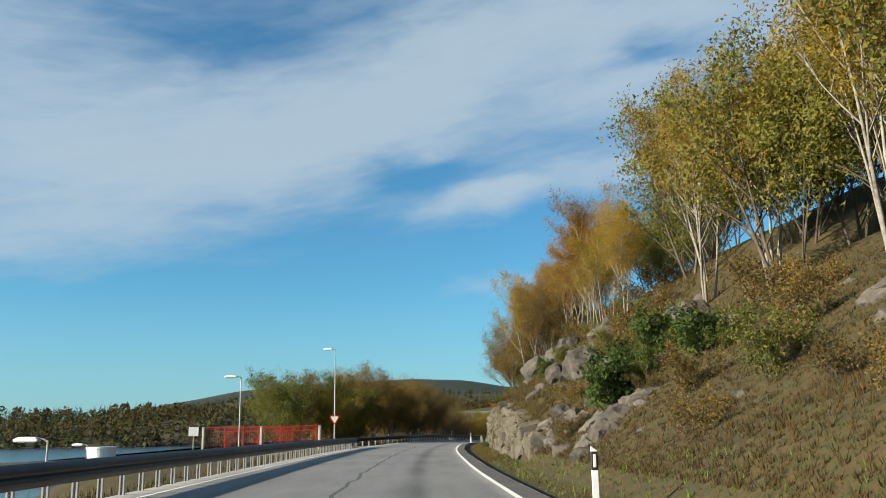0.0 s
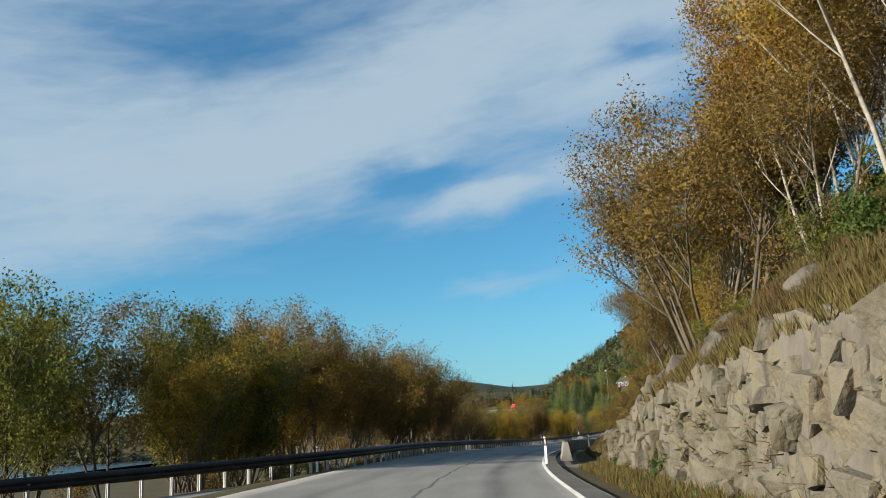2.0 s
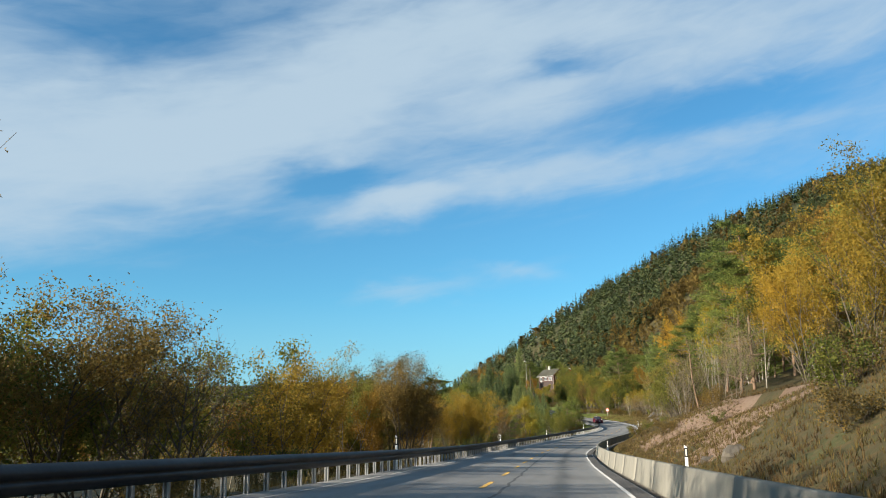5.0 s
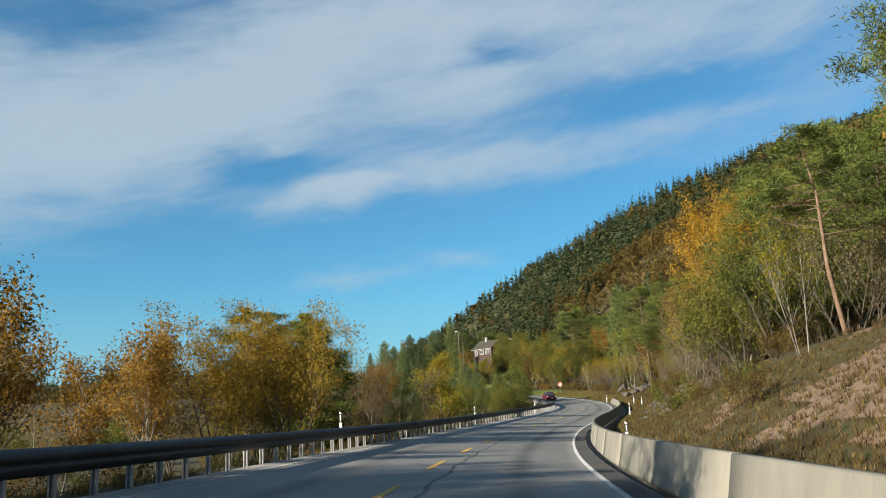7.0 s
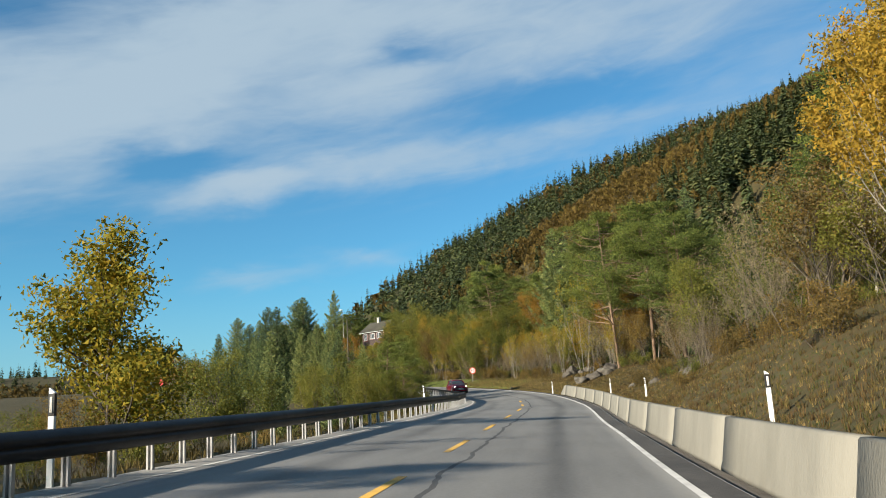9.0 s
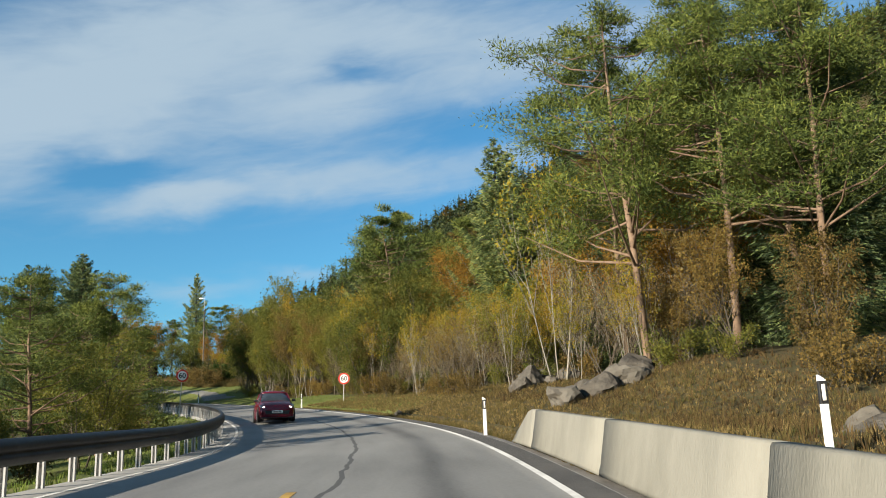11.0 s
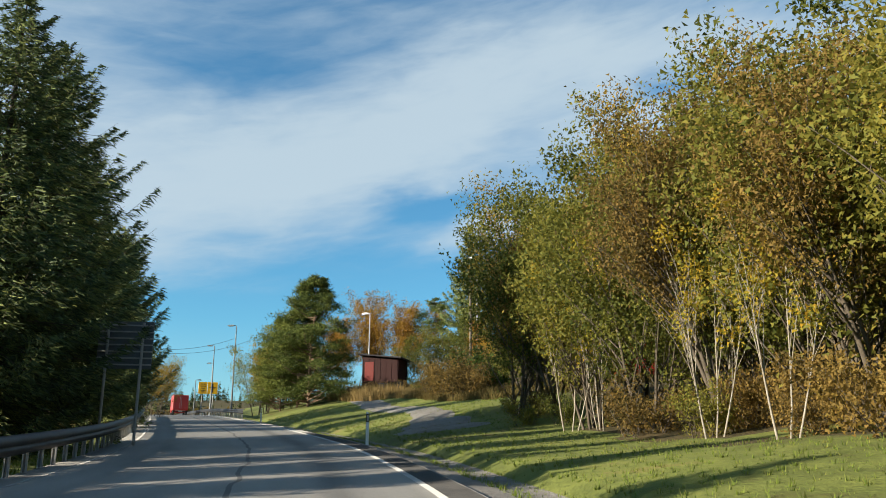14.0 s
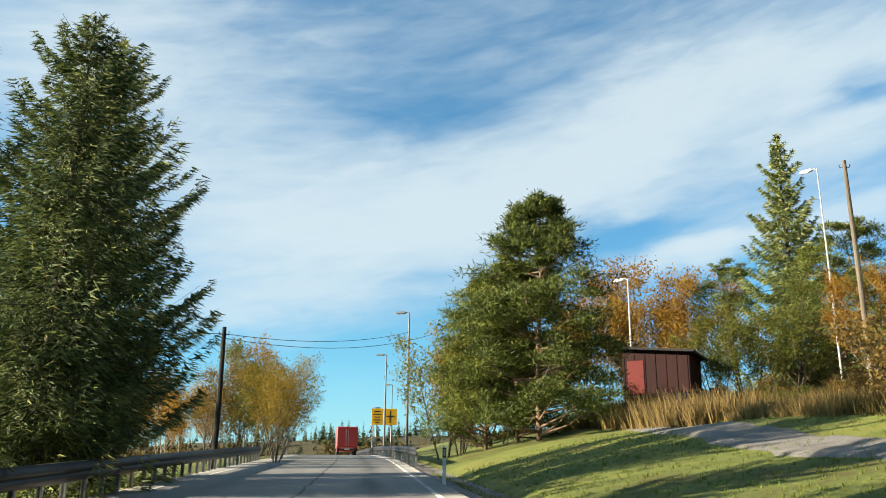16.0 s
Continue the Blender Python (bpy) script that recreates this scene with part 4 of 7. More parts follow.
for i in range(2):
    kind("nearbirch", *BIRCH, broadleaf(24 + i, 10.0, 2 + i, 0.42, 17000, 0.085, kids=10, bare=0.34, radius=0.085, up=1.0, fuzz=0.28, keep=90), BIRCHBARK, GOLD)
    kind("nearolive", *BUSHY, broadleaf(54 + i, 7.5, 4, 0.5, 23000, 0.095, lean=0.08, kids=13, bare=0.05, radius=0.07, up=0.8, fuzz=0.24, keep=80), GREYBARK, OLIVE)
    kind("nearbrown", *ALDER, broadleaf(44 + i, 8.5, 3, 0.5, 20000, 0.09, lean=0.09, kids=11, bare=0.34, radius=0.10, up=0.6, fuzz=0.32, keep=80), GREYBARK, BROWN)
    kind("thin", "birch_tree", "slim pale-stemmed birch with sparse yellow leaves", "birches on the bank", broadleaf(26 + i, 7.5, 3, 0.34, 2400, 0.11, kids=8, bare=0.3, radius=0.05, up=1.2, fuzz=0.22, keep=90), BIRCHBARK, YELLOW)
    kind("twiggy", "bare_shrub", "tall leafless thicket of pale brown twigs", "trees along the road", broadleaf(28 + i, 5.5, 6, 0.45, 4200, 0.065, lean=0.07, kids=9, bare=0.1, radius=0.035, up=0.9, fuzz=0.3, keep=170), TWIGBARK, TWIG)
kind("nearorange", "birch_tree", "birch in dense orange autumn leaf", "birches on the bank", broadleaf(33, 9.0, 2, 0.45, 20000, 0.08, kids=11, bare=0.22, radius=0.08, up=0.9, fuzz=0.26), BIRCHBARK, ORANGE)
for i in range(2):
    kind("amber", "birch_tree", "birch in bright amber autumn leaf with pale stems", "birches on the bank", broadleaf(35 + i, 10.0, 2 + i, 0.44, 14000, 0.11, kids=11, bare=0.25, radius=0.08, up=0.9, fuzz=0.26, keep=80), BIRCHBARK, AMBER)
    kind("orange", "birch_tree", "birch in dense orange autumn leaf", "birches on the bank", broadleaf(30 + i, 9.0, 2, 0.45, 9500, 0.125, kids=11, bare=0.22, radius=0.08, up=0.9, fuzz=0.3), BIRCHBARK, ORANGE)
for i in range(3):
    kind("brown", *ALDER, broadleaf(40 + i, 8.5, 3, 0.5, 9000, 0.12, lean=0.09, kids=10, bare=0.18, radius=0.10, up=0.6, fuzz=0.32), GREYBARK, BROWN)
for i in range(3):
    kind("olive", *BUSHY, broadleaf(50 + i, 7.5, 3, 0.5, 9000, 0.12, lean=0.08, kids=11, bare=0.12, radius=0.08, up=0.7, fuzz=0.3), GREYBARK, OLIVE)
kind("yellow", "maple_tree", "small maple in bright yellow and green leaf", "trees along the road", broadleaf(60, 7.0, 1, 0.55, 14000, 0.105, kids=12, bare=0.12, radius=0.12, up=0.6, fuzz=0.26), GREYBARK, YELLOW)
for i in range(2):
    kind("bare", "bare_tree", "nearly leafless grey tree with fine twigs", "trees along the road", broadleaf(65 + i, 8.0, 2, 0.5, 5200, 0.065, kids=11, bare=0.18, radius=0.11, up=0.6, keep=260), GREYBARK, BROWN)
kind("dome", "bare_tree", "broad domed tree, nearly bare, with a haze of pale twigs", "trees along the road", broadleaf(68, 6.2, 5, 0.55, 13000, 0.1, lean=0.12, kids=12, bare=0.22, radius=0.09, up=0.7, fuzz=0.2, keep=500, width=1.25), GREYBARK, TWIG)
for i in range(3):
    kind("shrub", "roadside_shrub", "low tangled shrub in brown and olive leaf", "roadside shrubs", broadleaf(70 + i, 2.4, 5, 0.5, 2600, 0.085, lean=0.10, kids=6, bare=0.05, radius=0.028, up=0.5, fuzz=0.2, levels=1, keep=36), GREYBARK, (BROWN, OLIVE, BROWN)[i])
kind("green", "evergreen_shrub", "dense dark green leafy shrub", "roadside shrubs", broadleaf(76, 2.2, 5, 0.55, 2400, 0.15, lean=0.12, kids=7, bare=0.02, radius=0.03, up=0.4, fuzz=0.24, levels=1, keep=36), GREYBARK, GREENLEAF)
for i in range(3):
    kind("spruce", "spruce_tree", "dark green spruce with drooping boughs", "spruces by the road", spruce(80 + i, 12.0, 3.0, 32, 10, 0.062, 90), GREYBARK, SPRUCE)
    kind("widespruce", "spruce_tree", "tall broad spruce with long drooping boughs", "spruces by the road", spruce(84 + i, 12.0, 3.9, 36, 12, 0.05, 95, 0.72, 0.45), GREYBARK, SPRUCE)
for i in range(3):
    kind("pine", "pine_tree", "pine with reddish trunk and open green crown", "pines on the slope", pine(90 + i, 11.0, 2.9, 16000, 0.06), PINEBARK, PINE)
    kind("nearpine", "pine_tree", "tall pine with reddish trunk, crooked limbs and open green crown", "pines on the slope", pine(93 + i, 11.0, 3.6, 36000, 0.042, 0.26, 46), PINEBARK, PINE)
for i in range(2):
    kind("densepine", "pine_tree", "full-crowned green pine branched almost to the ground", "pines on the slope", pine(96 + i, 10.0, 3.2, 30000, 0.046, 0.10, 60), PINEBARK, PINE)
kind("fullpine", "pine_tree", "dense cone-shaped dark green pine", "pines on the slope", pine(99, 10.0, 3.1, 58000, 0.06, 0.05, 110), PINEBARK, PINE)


def scatter(key, s0, s1, d0, d1, count, size=(0.8, 1.2), seed=0, tall=(0.9, 1.15), sink=0.1):
    rng = np.random.default_rng(seed)
    for k in range(count):
        s = s0 + (s1 - s0) * (k + rng.uniform(0, 1)) / count
        d = rng.uniform(d0, d1)
        plant(key, place(s, d, sink), rng.uniform(0, 6.28), rng.uniform(*size), rng.uniform(*tall), rng=rng)


# right bank above the stone wall
scatter("nearbirch", 8, 42, 12.5, 17, 10, (0.75, 1.0), 1)
scatter("olive", 12, 45, 15, 22, 9, (0.8, 1.15), 2)
scatter("nearbirch", 46, 74, 12, 16, 9, (0.5, 0.7), 3)
scatter("nearorange", 60, 97, 11, 15.5, 14, (0.65, 0.9), 4)
scatter("nearbirch", 74, 98, 10, 13, 5, (0.6, 0.85), 5)
scatter("nearbrown", 64, 98, 10.5, 13.5, 7, (0.52, 0.72), 83)
scatter("nearbrown", 91, 99, 9.3, 10.2, 3, (0.92, 1.02), 84)
scatter("green", 58, 98, 5.85, 6.15, 4, (0.2, 0.32), 81)
scatter("olive", 30, 90, 16, 26, 12, (0.8, 1.1), 6)
scatter("green", 24, 32, 8.5, 11, 4, (0.6, 0.85), 7)
scatter("shrub", 0, 100, 9, 18, 34, (0.5, 1.0), 8)
# right slope behind the barrier
scatter("pine", 112, 130, 13, 17, 2, (0.6, 0.75), 10)
scatter("nearorange", 99, 108, 11.5, 14.5, 4, (0.85, 1.05), 88)
scatter("shrub", 106, 150, 7.4, 12, 26, (0.4, 0.8), 89)
scatter("nearbrown", 103, 136, 10.5, 16, 8, (0.5, 0.75), 85)
scatter("goldbush", 106, 140, 12, 17, 4, (0.55, 0.8), 86)
scatter("nearbrown", 219, 237, -11, -8.5, 4, (0.65, 0.85), 87)
scatter("nearolive", 221, 232, -13, -10, 2, (0.72, 0.85), 97)
scatter("shrub", 104, 200, 8, 16, 26, (0.5, 0.9), 11)
scatter("olive", 130, 200, 12, 24, 14, (0.55, 0.8), 12)
scatter("birch", 140, 215, 15, 26, 7, (0.55, 0.75), 13)
scatter("twiggy", 120, 215, 11, 18, 4, (0.6, 0.9), 76)
scatter("goldbush", 136, 215, 12, 20, 10, (0.7, 1.0), 91)
scatter("pine", 140, 220, 18, 30, 9, (0.8, 1.1), 77)
scatter("densepine", 296, 350, 16, 30, 14, (0.6, 0.95), 78)
scatter("densepine", 268, 330, 26, 46, 10, (0.8, 1.1), 79)
scatter("nearbrown", 126, 152, -16, -12, 4, (0.85, 1.0), 80)
scatter("orange", 150, 260, 18, 32, 14, (0.7, 1.05), 14)
scatter("birch", 220, 262, 16, 21, 6, (0.75, 0.95), 15)
scatter("densepine", 222, 300, 15, 24, 14, (0.75, 1.05), 96)
scatter("pine", 225, 275, 15, 30, 14, (0.75, 1.05), 16)
scatter("olive", 262, 300, 13, 22, 10, (0.8, 1.05), 17)
scatter("birch", 280, 310, 12, 18, 7, (0.8, 1.0), 18)
scatter("pine", 290, 350, 16, 34, 16, (0.8, 1.1), 19)
scatter("orange", 270, 350, 18, 40, 16, (0.7, 1.0), 20)
scatter("shrub", 215, 345, 8.5, 14, 20, (0.35, 0.7), 21)
# beyond the barrier's end
scatter("brown", 356, 396, 14.5, 19, 9, (0.45, 0.6), 23)
scatter("brown", 380, 396, 11.5, 14, 5, (0.42, 0.56), 24)
scatter("nearolive", 396, 433, 10.8, 13.5, 10, (0.85, 1.1), 70)
scatter("nearbrown", 397, 430, 11, 13, 5, (0.6, 0.8), 92)
scatter("goldbush", 400, 433, 12.5, 16, 4, (0.95, 1.2), 93)
scatter("nearolive", 396, 431, 14, 19, 10, (1.05, 1.3), 28)
scatter("olive", 374, 396, 13, 17, 6, (0.5, 0.62), 72)
scatter("brown", 268, 300, -15, -11, 7, (0.35, 0.48), 73)
scatter("birch", 376, 402, 13, 16, 8, (0.4, 0.52), 25)
scatter("shrub", 372, 428, 9.5, 12.5, 24, (0.5, 0.9), 55)
scatter("thin", 364, 394, 11.5, 14.5, 11, (0.5, 0.68), 62)
scatter("twiggy", 378, 404, 10.5, 13, 9, (0.6, 0.9), 63)
scatter("thin", 396, 426, 10, 12, 9, (0.6, 0.9), 64)
scatter("shrub", 396, 430, 10.3, 11.4, 9, (0.4, 0.75), 84)
scatter("twiggy", 225, 262, 12, 16, 4, (0.8, 1.1), 65)
scatter("thin", 225, 262, 13, 16, 3, (0.7, 0.9), 66)
scatter("twiggy", 275, 345, 11, 16, 12, (0.7, 1.1), 67)
scatter("shrub", 350, 372, 13, 17, 7, (0.5, 0.9), 56)
scatter("olive", 264, 345, 12.5, 22, 16, (0.6, 0.9), 57)
scatter("brown", 262, 345, 12, 20, 8, (0.5, 0.8), 58)
scatter("shrub", 262, 345, 10, 15, 18, (0.5, 0.9), 59)
scatter("spruce", 362, 400, 20, 30, 8, (1.1, 1.5), 26)
scatter("pine", 394, 415, 18, 26, 5, (1.2, 1.5), 29)
scatter("orange", 364, 390, 17, 22, 5, (0.8, 1.0), 27)
# left of the road
scatter("nearolive", 96, 122, -20, -13.5, 6, (0.95, 1.2), 30)
scatter("goldbush", 98, 128, -15, -12, 3, (0.7, 0.95), 95)
scatter("nearbrown", 108, 172, -18, -11.5, 15, (0.95, 1.2), 31)
scatter("nearbrown", 172, 204, -24, -16, 7, (0.8, 1.05), 90)
scatter("nearorange", 116, 176, -20, -13, 6, (0.8, 1.05), 41)
scatter("brown", 140, 205, -26, -18, 5, (0.9, 1.15), 32)
scatter("goldbush", 204, 236, -22, -10.5, 7, (0.7, 0.95), 50)
scatter("orange", 228, 256, -26, -11, 8, (0.5, 0.75), 51)
scatter("brown", 255, 335, -34, -18, 10, (0.3, 0.45), 52)
scatter("olive", 262, 340, -50, -28, 14, (0.4, 0.7), 53)
scatter("orange", 206, 262, -50, -22, 14, (0.5, 0.75), 54)
scatter("olive", 186, 212, -24, -15, 6, (0.9, 1.15), 33)
scatter("bare", 150, 235, -17, -11, 9, (0.8, 1.05), 34)
scatter("orange", 214, 250, -26, -11, 9, (0.4, 0.65), 35)
scatter("brown", 262, 300, -30, -18, 6, (0.3, 0.45), 36)
scatter("shrub", 104, 345, -12, -8, 50, (0.45, 0.85), 37)
scatter("shrub", 94, 180, -18, -13, 9, (0.5, 0.8), 94)
scatter("olive", 300, 345, -30, -17, 9, (0.35, 0.5), 38)
scatter("spruce", 352, 385, -30, -13, 5, (0.4, 0.62), 39)
scatter("olive", 345, 385, -26, -12, 8, (0.5, 0.75), 82)
scatter("densepine", 346, 384, -13, -8.5, 5, (0.55, 0.8), 42)
scatter("spruce", 338, 404, -19, -13, 9, (0.5, 0.68), 60)
scatter("olive", 340, 380, -12, -8, 7, (0.4, 0.6), 43)
scatter("shrub", 346, 470, -10, -7, 14, (0.5, 0.9), 44)
scatter("orange", 470, 520, -16, -8, 8, (0.5, 0.8), 40)
for key, x, y, size in [("goldbush", 26.0, 253, 0.76), ("goldbush", 23, 254, 0.8), ("goldbush", 24.5, 256, 0.72), ("nearorange", 30.5, 268.5, 0.5), ("twiggy", 30, 266.5, 0.9), ("fullpine", 26.8, 262, 0.72), ("densepine", 33, 273, 0.45), ("brown", 20.5, 262, 0.75), ("bare", 15, 247, 0.9),
                        ("dome", 33.4, 289.0, 1.0), ("yellow", 40.4, 298, 1.15), ("olive", 45, 315, 0.6), ("pine", 29, 282, 0.5),
                        ("widespruce", 60.7, 413.9, 1.42), ("widespruce", 60.3, 418, 1.35), ("widespruce", 56.2, 430, 1.2), ("widespruce", 53.7, 443, 1.1), ("widespruce", 51.6, 447, 1.2), ("spruce", 55, 436, 1.1), ("spruce", 56, 411, 1.2), ("goldbush", 48.5, 468, 0.62), ("goldbush", 45, 476, 0.75),
                        ("spruce", 48, 450, 1.0), ("olive", 56.5, 473, 0.8), ("densepine", 65, 391, 0.5), 
                        ("fullpine", 62.6, 466.2, 1.15), ("fullpine", 61.2, 468.6, 0.95), ("goldbush", 57.5, 472, 0.8), ("fullpine", 59.5, 469, 0.85), ("olive", 59, 475, 0.8), ("olive", 57.5, 478, 0.95), ("olive", 55, 484, 0.8), ("spruce", 77.8, 487, 1.5), ("pine", 84, 492, 1.1),
                        ("pine", 90, 490, 1.1), ("pine", 74, 490, 0.9), ("orange", 64, 490, 1.0), ("orange", 68, 489, 1.1), ("orange", 72, 491, 1.0), ("orange", 61, 488, 0.8), ("orange", 66, 495, 1.2), ("orange", 62, 497, 0.95), ("orange", 70, 498, 1.0), ("olive", 82, 468, 0.42),
                        ("shrub", 74.6, 449, 1.1), ("shrub", 75.6, 446.5, 1.25), ("shrub", 76.2, 443.5, 1.2), ("shrub", 77, 447.5, 1.4), ("shrub", 75.8, 452.5, 1.3), ("green", 77.8, 451.5, 1.4), ("densepine", 92, 505, 1.3), ("densepine", 95, 508, 1.35), ("densepine", 98.5, 506, 1.3), ("densepine", 88, 507, 1.2), ("green", 79.2, 449, 1.5), ("shrub", 80.6, 452.5, 1.6), ("olive", 81.5, 456.5, 0.6), ("yellow", 82.4, 460, 0.75), ("goldbush", 80.2, 464, 0.5), ("olive", 88, 462, 0.75), ("spruce", 88.8, 405, 1.4), ("densepine", 94, 409, 1.15), ("densepine", 98, 412, 1.45), ("densepine", 103, 409, 1.45), ("spruce", 94.5, 386, 1.75), ("spruce", 98, 390.5, 1.8), ("spruce", 101, 385, 1.8), ("nearorange", 93, 388.5, 1.15), ("nearbirch", 88.2, 373, 0.5), ("nearbirch", 89.6, 371, 0.55), ("thin", 86.6, 376, 0.7), ("thin", 84.6, 379.5, 0.7),
                        ("orange", 89, 391, 0.8), ("olive", 79.8, 435, 0.5), ("nearolive", 82, 439.5, 1.0), ("nearolive", 79.2, 428, 0.9), ("olive", 84.4, 422.5, 0.6), ("olive", 41, 478, 0.9), ("orange", 38, 486, 0.8), ("olive", 36, 492, 0.8), ("brown", 43, 470, 0.6), ("orange", 80, 476, 0.7), ("olive", 76, 481, 0.9), ("densepine", 80, 483, 1.0), ("olive", 74, 484, 0.8), ("olive", 72, 481, 0.7), ("yellow", 80, 462, 0.5), ("brown", 78, 455, 0.45), ("olive", 82, 452, 0.4), ("olive", 86, 445, 0.7), ("brown", 80, 446, 0.5), ("olive", 84, 436, 0.8), ("olive", 88, 430, 1.0), ("olive", 93, 442, 1.2), ("olive", 94.7, 451, 1.3), ("pine", 100, 440, 1.2),
                        ("nearpine", 86.4, 353.4, 1.45), ("nearpine", 89.3, 351.0, 1.5), ("nearpine", 92.5, 350.2, 1.4), ("nearpine", 88.6, 358.4, 1.4), ("nearpine", 93.5, 356.5, 1.5), ("nearpine", 90.5, 347.0, 1.3), ("thin", 85.3, 359.6, 1.25), ("twiggy", 86.8, 357, 1.1), ("twiggy", 88.6, 361.5, 1.2), ("twiggy", 89.2, 355.5, 1.2),
                        ("amber", 57, 267.5, 0.95), ("amber", 59.5, 271.5, 1.0), ("amber", 59, 276, 1.0), ("amber", 62.5, 281, 1.0), ("amber", 66, 288, 0.95), ("amber", 70, 294, 0.95), ("amber", 23.5, 152, 0.6), ("amber", 26, 160, 0.7), ("amber", 29, 170, 0.8), ("amber", 33, 182, 0.85), ("birch", 22, 145, 0.55),
                        ("nearbrown", -8.5, 152, 1.25), ("nearbrown", -6.3, 146, 1.1), ("nearbrown", -3.5, 163, 0.95), ("nearbrown", -17, 108, 1.0), ("goldbush", -15, 112.5, 0.9),
                        ("nearbrown", 29.5, 284, 0.7), ("nearbrown", 26.5, 280, 0.75), ("goldbush", 30, 305, 0.8), ("olive", 43, 316, 0.75),
                        ("spruce", 63, 393, 0.6), ("spruce", 62, 397, 0.85), ("spruce", 63.5, 401, 0.6), ("spruce", 61.5, 405, 0.9), ("spruce", 61.5, 409, 0.85), ("spruce", 60, 401, 0.85), ("spruce", 59.5, 391, 0.8), ("spruce", 58, 396, 0.9), ("spruce", 60.5, 387, 0.75), ("densepine", 57, 266, 1.15), ("densepine", 60, 270, 1.2), ("densepine", 58.5, 262, 1.2), ("densepine", 19.8, 137, 1.3), ("densepine", 21.5, 133.5, 1.35), ("olive", 88, 452, 1.35), ("olive", 85, 441, 1.1), ("olive", 90, 459, 1.3), ("densepine", 26.4, 271.5, 0.9), ("pine", 22.5, 276, 0.95), ("nearbrown", 24.5, 268, 0.65), ("goldbush", 29.5, 277, 0.5)]:
    s_, d_ = station(x, y)
    rng_ = np.random.default_rng(abs(int(x * 7 + y)))
    plant(key, Vector((x, y, float(ground_z(s_, d_)) - 0.15)), rng_.uniform(0, 6.28), size, rng_.uniform(0.95, 1.1), rng=rng_)


scatter("shrub", 444, 486, 17.5, 27, 20, (0.35, 0.7), 45)
scatter("shrub", 4, 42, 6.8, 13, 26, (0.3, 0.7), 46)
scatter("green", 40, 98, 8, 14, 7, (0.4, 0.6), 47)
scatter("shrub", 40, 100, 7.2, 13, 30, (0.3, 0.6), 48)


# ---------------------------------------------------------------- woods that nobody could count
def far_woods(name, spots, heights, mat, label, tris, slim, seed, conifer):
    """Many small far trees as one mesh of leaf triangles."""
    rng = np.random.default_rng(seed)
    n = len(spots)
    H = np.asarray(heights)[:, None]
    W = H * slim * rng.uniform(0.8, 1.25, (n, 1))
    if conifer:
        # tiers of nine drooping boughs
        k = np.arange(tris)
        u = (k // 9 + rng.uniform(0, 1, (n, tris))) / (tris / 9.0)
        az = (k % 9) * 0.698 + (k // 9) * 0.37 + rng.uniform(-0.3, 0.3, (n, tris))
        r = W * ((1 - u) ** 0.8 * rng.uniform(0.6, 1.2, (n, tris)) + 0.04)
        out = np.stack([np.cos(az), np.sin(az), np.zeros_like(az)], -1)
        side = np.stack([-np.sin(az), np.cos(az), rng.normal(size=az.shape) * 0.5], -1)
        c = np.asarray(spots)[:, None] + np.stack([u * 0, u * 0, u * H], -1)
        half = side * (r * 0.34)[..., None]
        base = c + out * (r * 0.15)[..., None]
        tip = c + out * r[..., None] - np.stack([u * 0, u * 0, r * rng.uniform(0.2, 0.7, (n, tris))], -1)
        V = np.stack([base + half, base - half, tip], 2).reshape(-1, 3)
    else:
        u = rng.uniform(0, 1, (n, tris)) ** 0.6
        r = np.sin(np.clip(u * 1.02, 0, 1) * math.pi) ** 0.5 * rng.uniform(0.5, 1.0, (n, tris))
        az = rng.uniform(0, 6.283, (n, tris))
        P = np.stack([np.cos(az) * r * W, np.sin(az) * r * W, u * H], -1) + np.asarray(spots)[:, None]
        size = (H * 0.11 * math.sqrt(45 / tris) * rng.uniform(0.7, 1.5, (n, tris)))[..., None]
        out = rng.normal(size=P.shape) * 0.8
        side = np.stack([-np.sin(az), np.cos(az), rng.normal(size=az.shape) * 0.9], -1)
        V = np.stack([P - out * size * 0.3 + side * size * 0.5, P - out * size * 0.3 - side * size * 0.5, P + out * size * 0.8], 2).reshape(-1, 3)
    me = mesh_np(name, V, np.arange(len(V)).reshape(-1, 3))
    solid(name, me, mat, label, "woods", "stuff")


def hill_spots(seed, count, x0, x1, y0, y1, keep=None):
    rng = np.random.default_rng(seed)
    x, y = rng.uniform(x0, x1, count), rng.uniform(y0, y1, count)
    h = hill_height(x, y)
    ok = h > 8
    dist = np.abs(x - np.interp(y, LINE[:, 1], LINE[:, 0]))
    ok &= dist > 34
    x, y, h = x[ok], y[ok], h[ok]
    if keep is not None:
        k = keep(x, y, h, rng)
        x, y, h = x[k], y[k], h[k]
    return np.stack([x, y, h - 0.8], 1), rng


FARSPRUCE = leaves("far_spruce", [(0.021, 0.0312, 0.0156), (0.045, 0.063, 0.0252), (0.075, 0.093, 0.033), (0.12, 0.12, 0.042)], island=0.9, translucent=0.1)
FARBROWN = leaves("far_brown", [(0.0472, 0.0371, 0.0128), (0.0944, 0.0637, 0.0182), (0.1464, 0.0959, 0.0228), (0.1781, 0.1275, 0.0274)], island=0.9)
SHOREBROWN = leaves("shore_leaves", [(0.03, 0.032, 0.013), (0.06, 0.053, 0.02), (0.1, 0.07, 0.025), (0.07, 0.07, 0.022)], island=0.9)
patch_of = lambda x, y, h: bumps(x, y, 31.0) + 0.6 * bumps(x, y, 70.0)
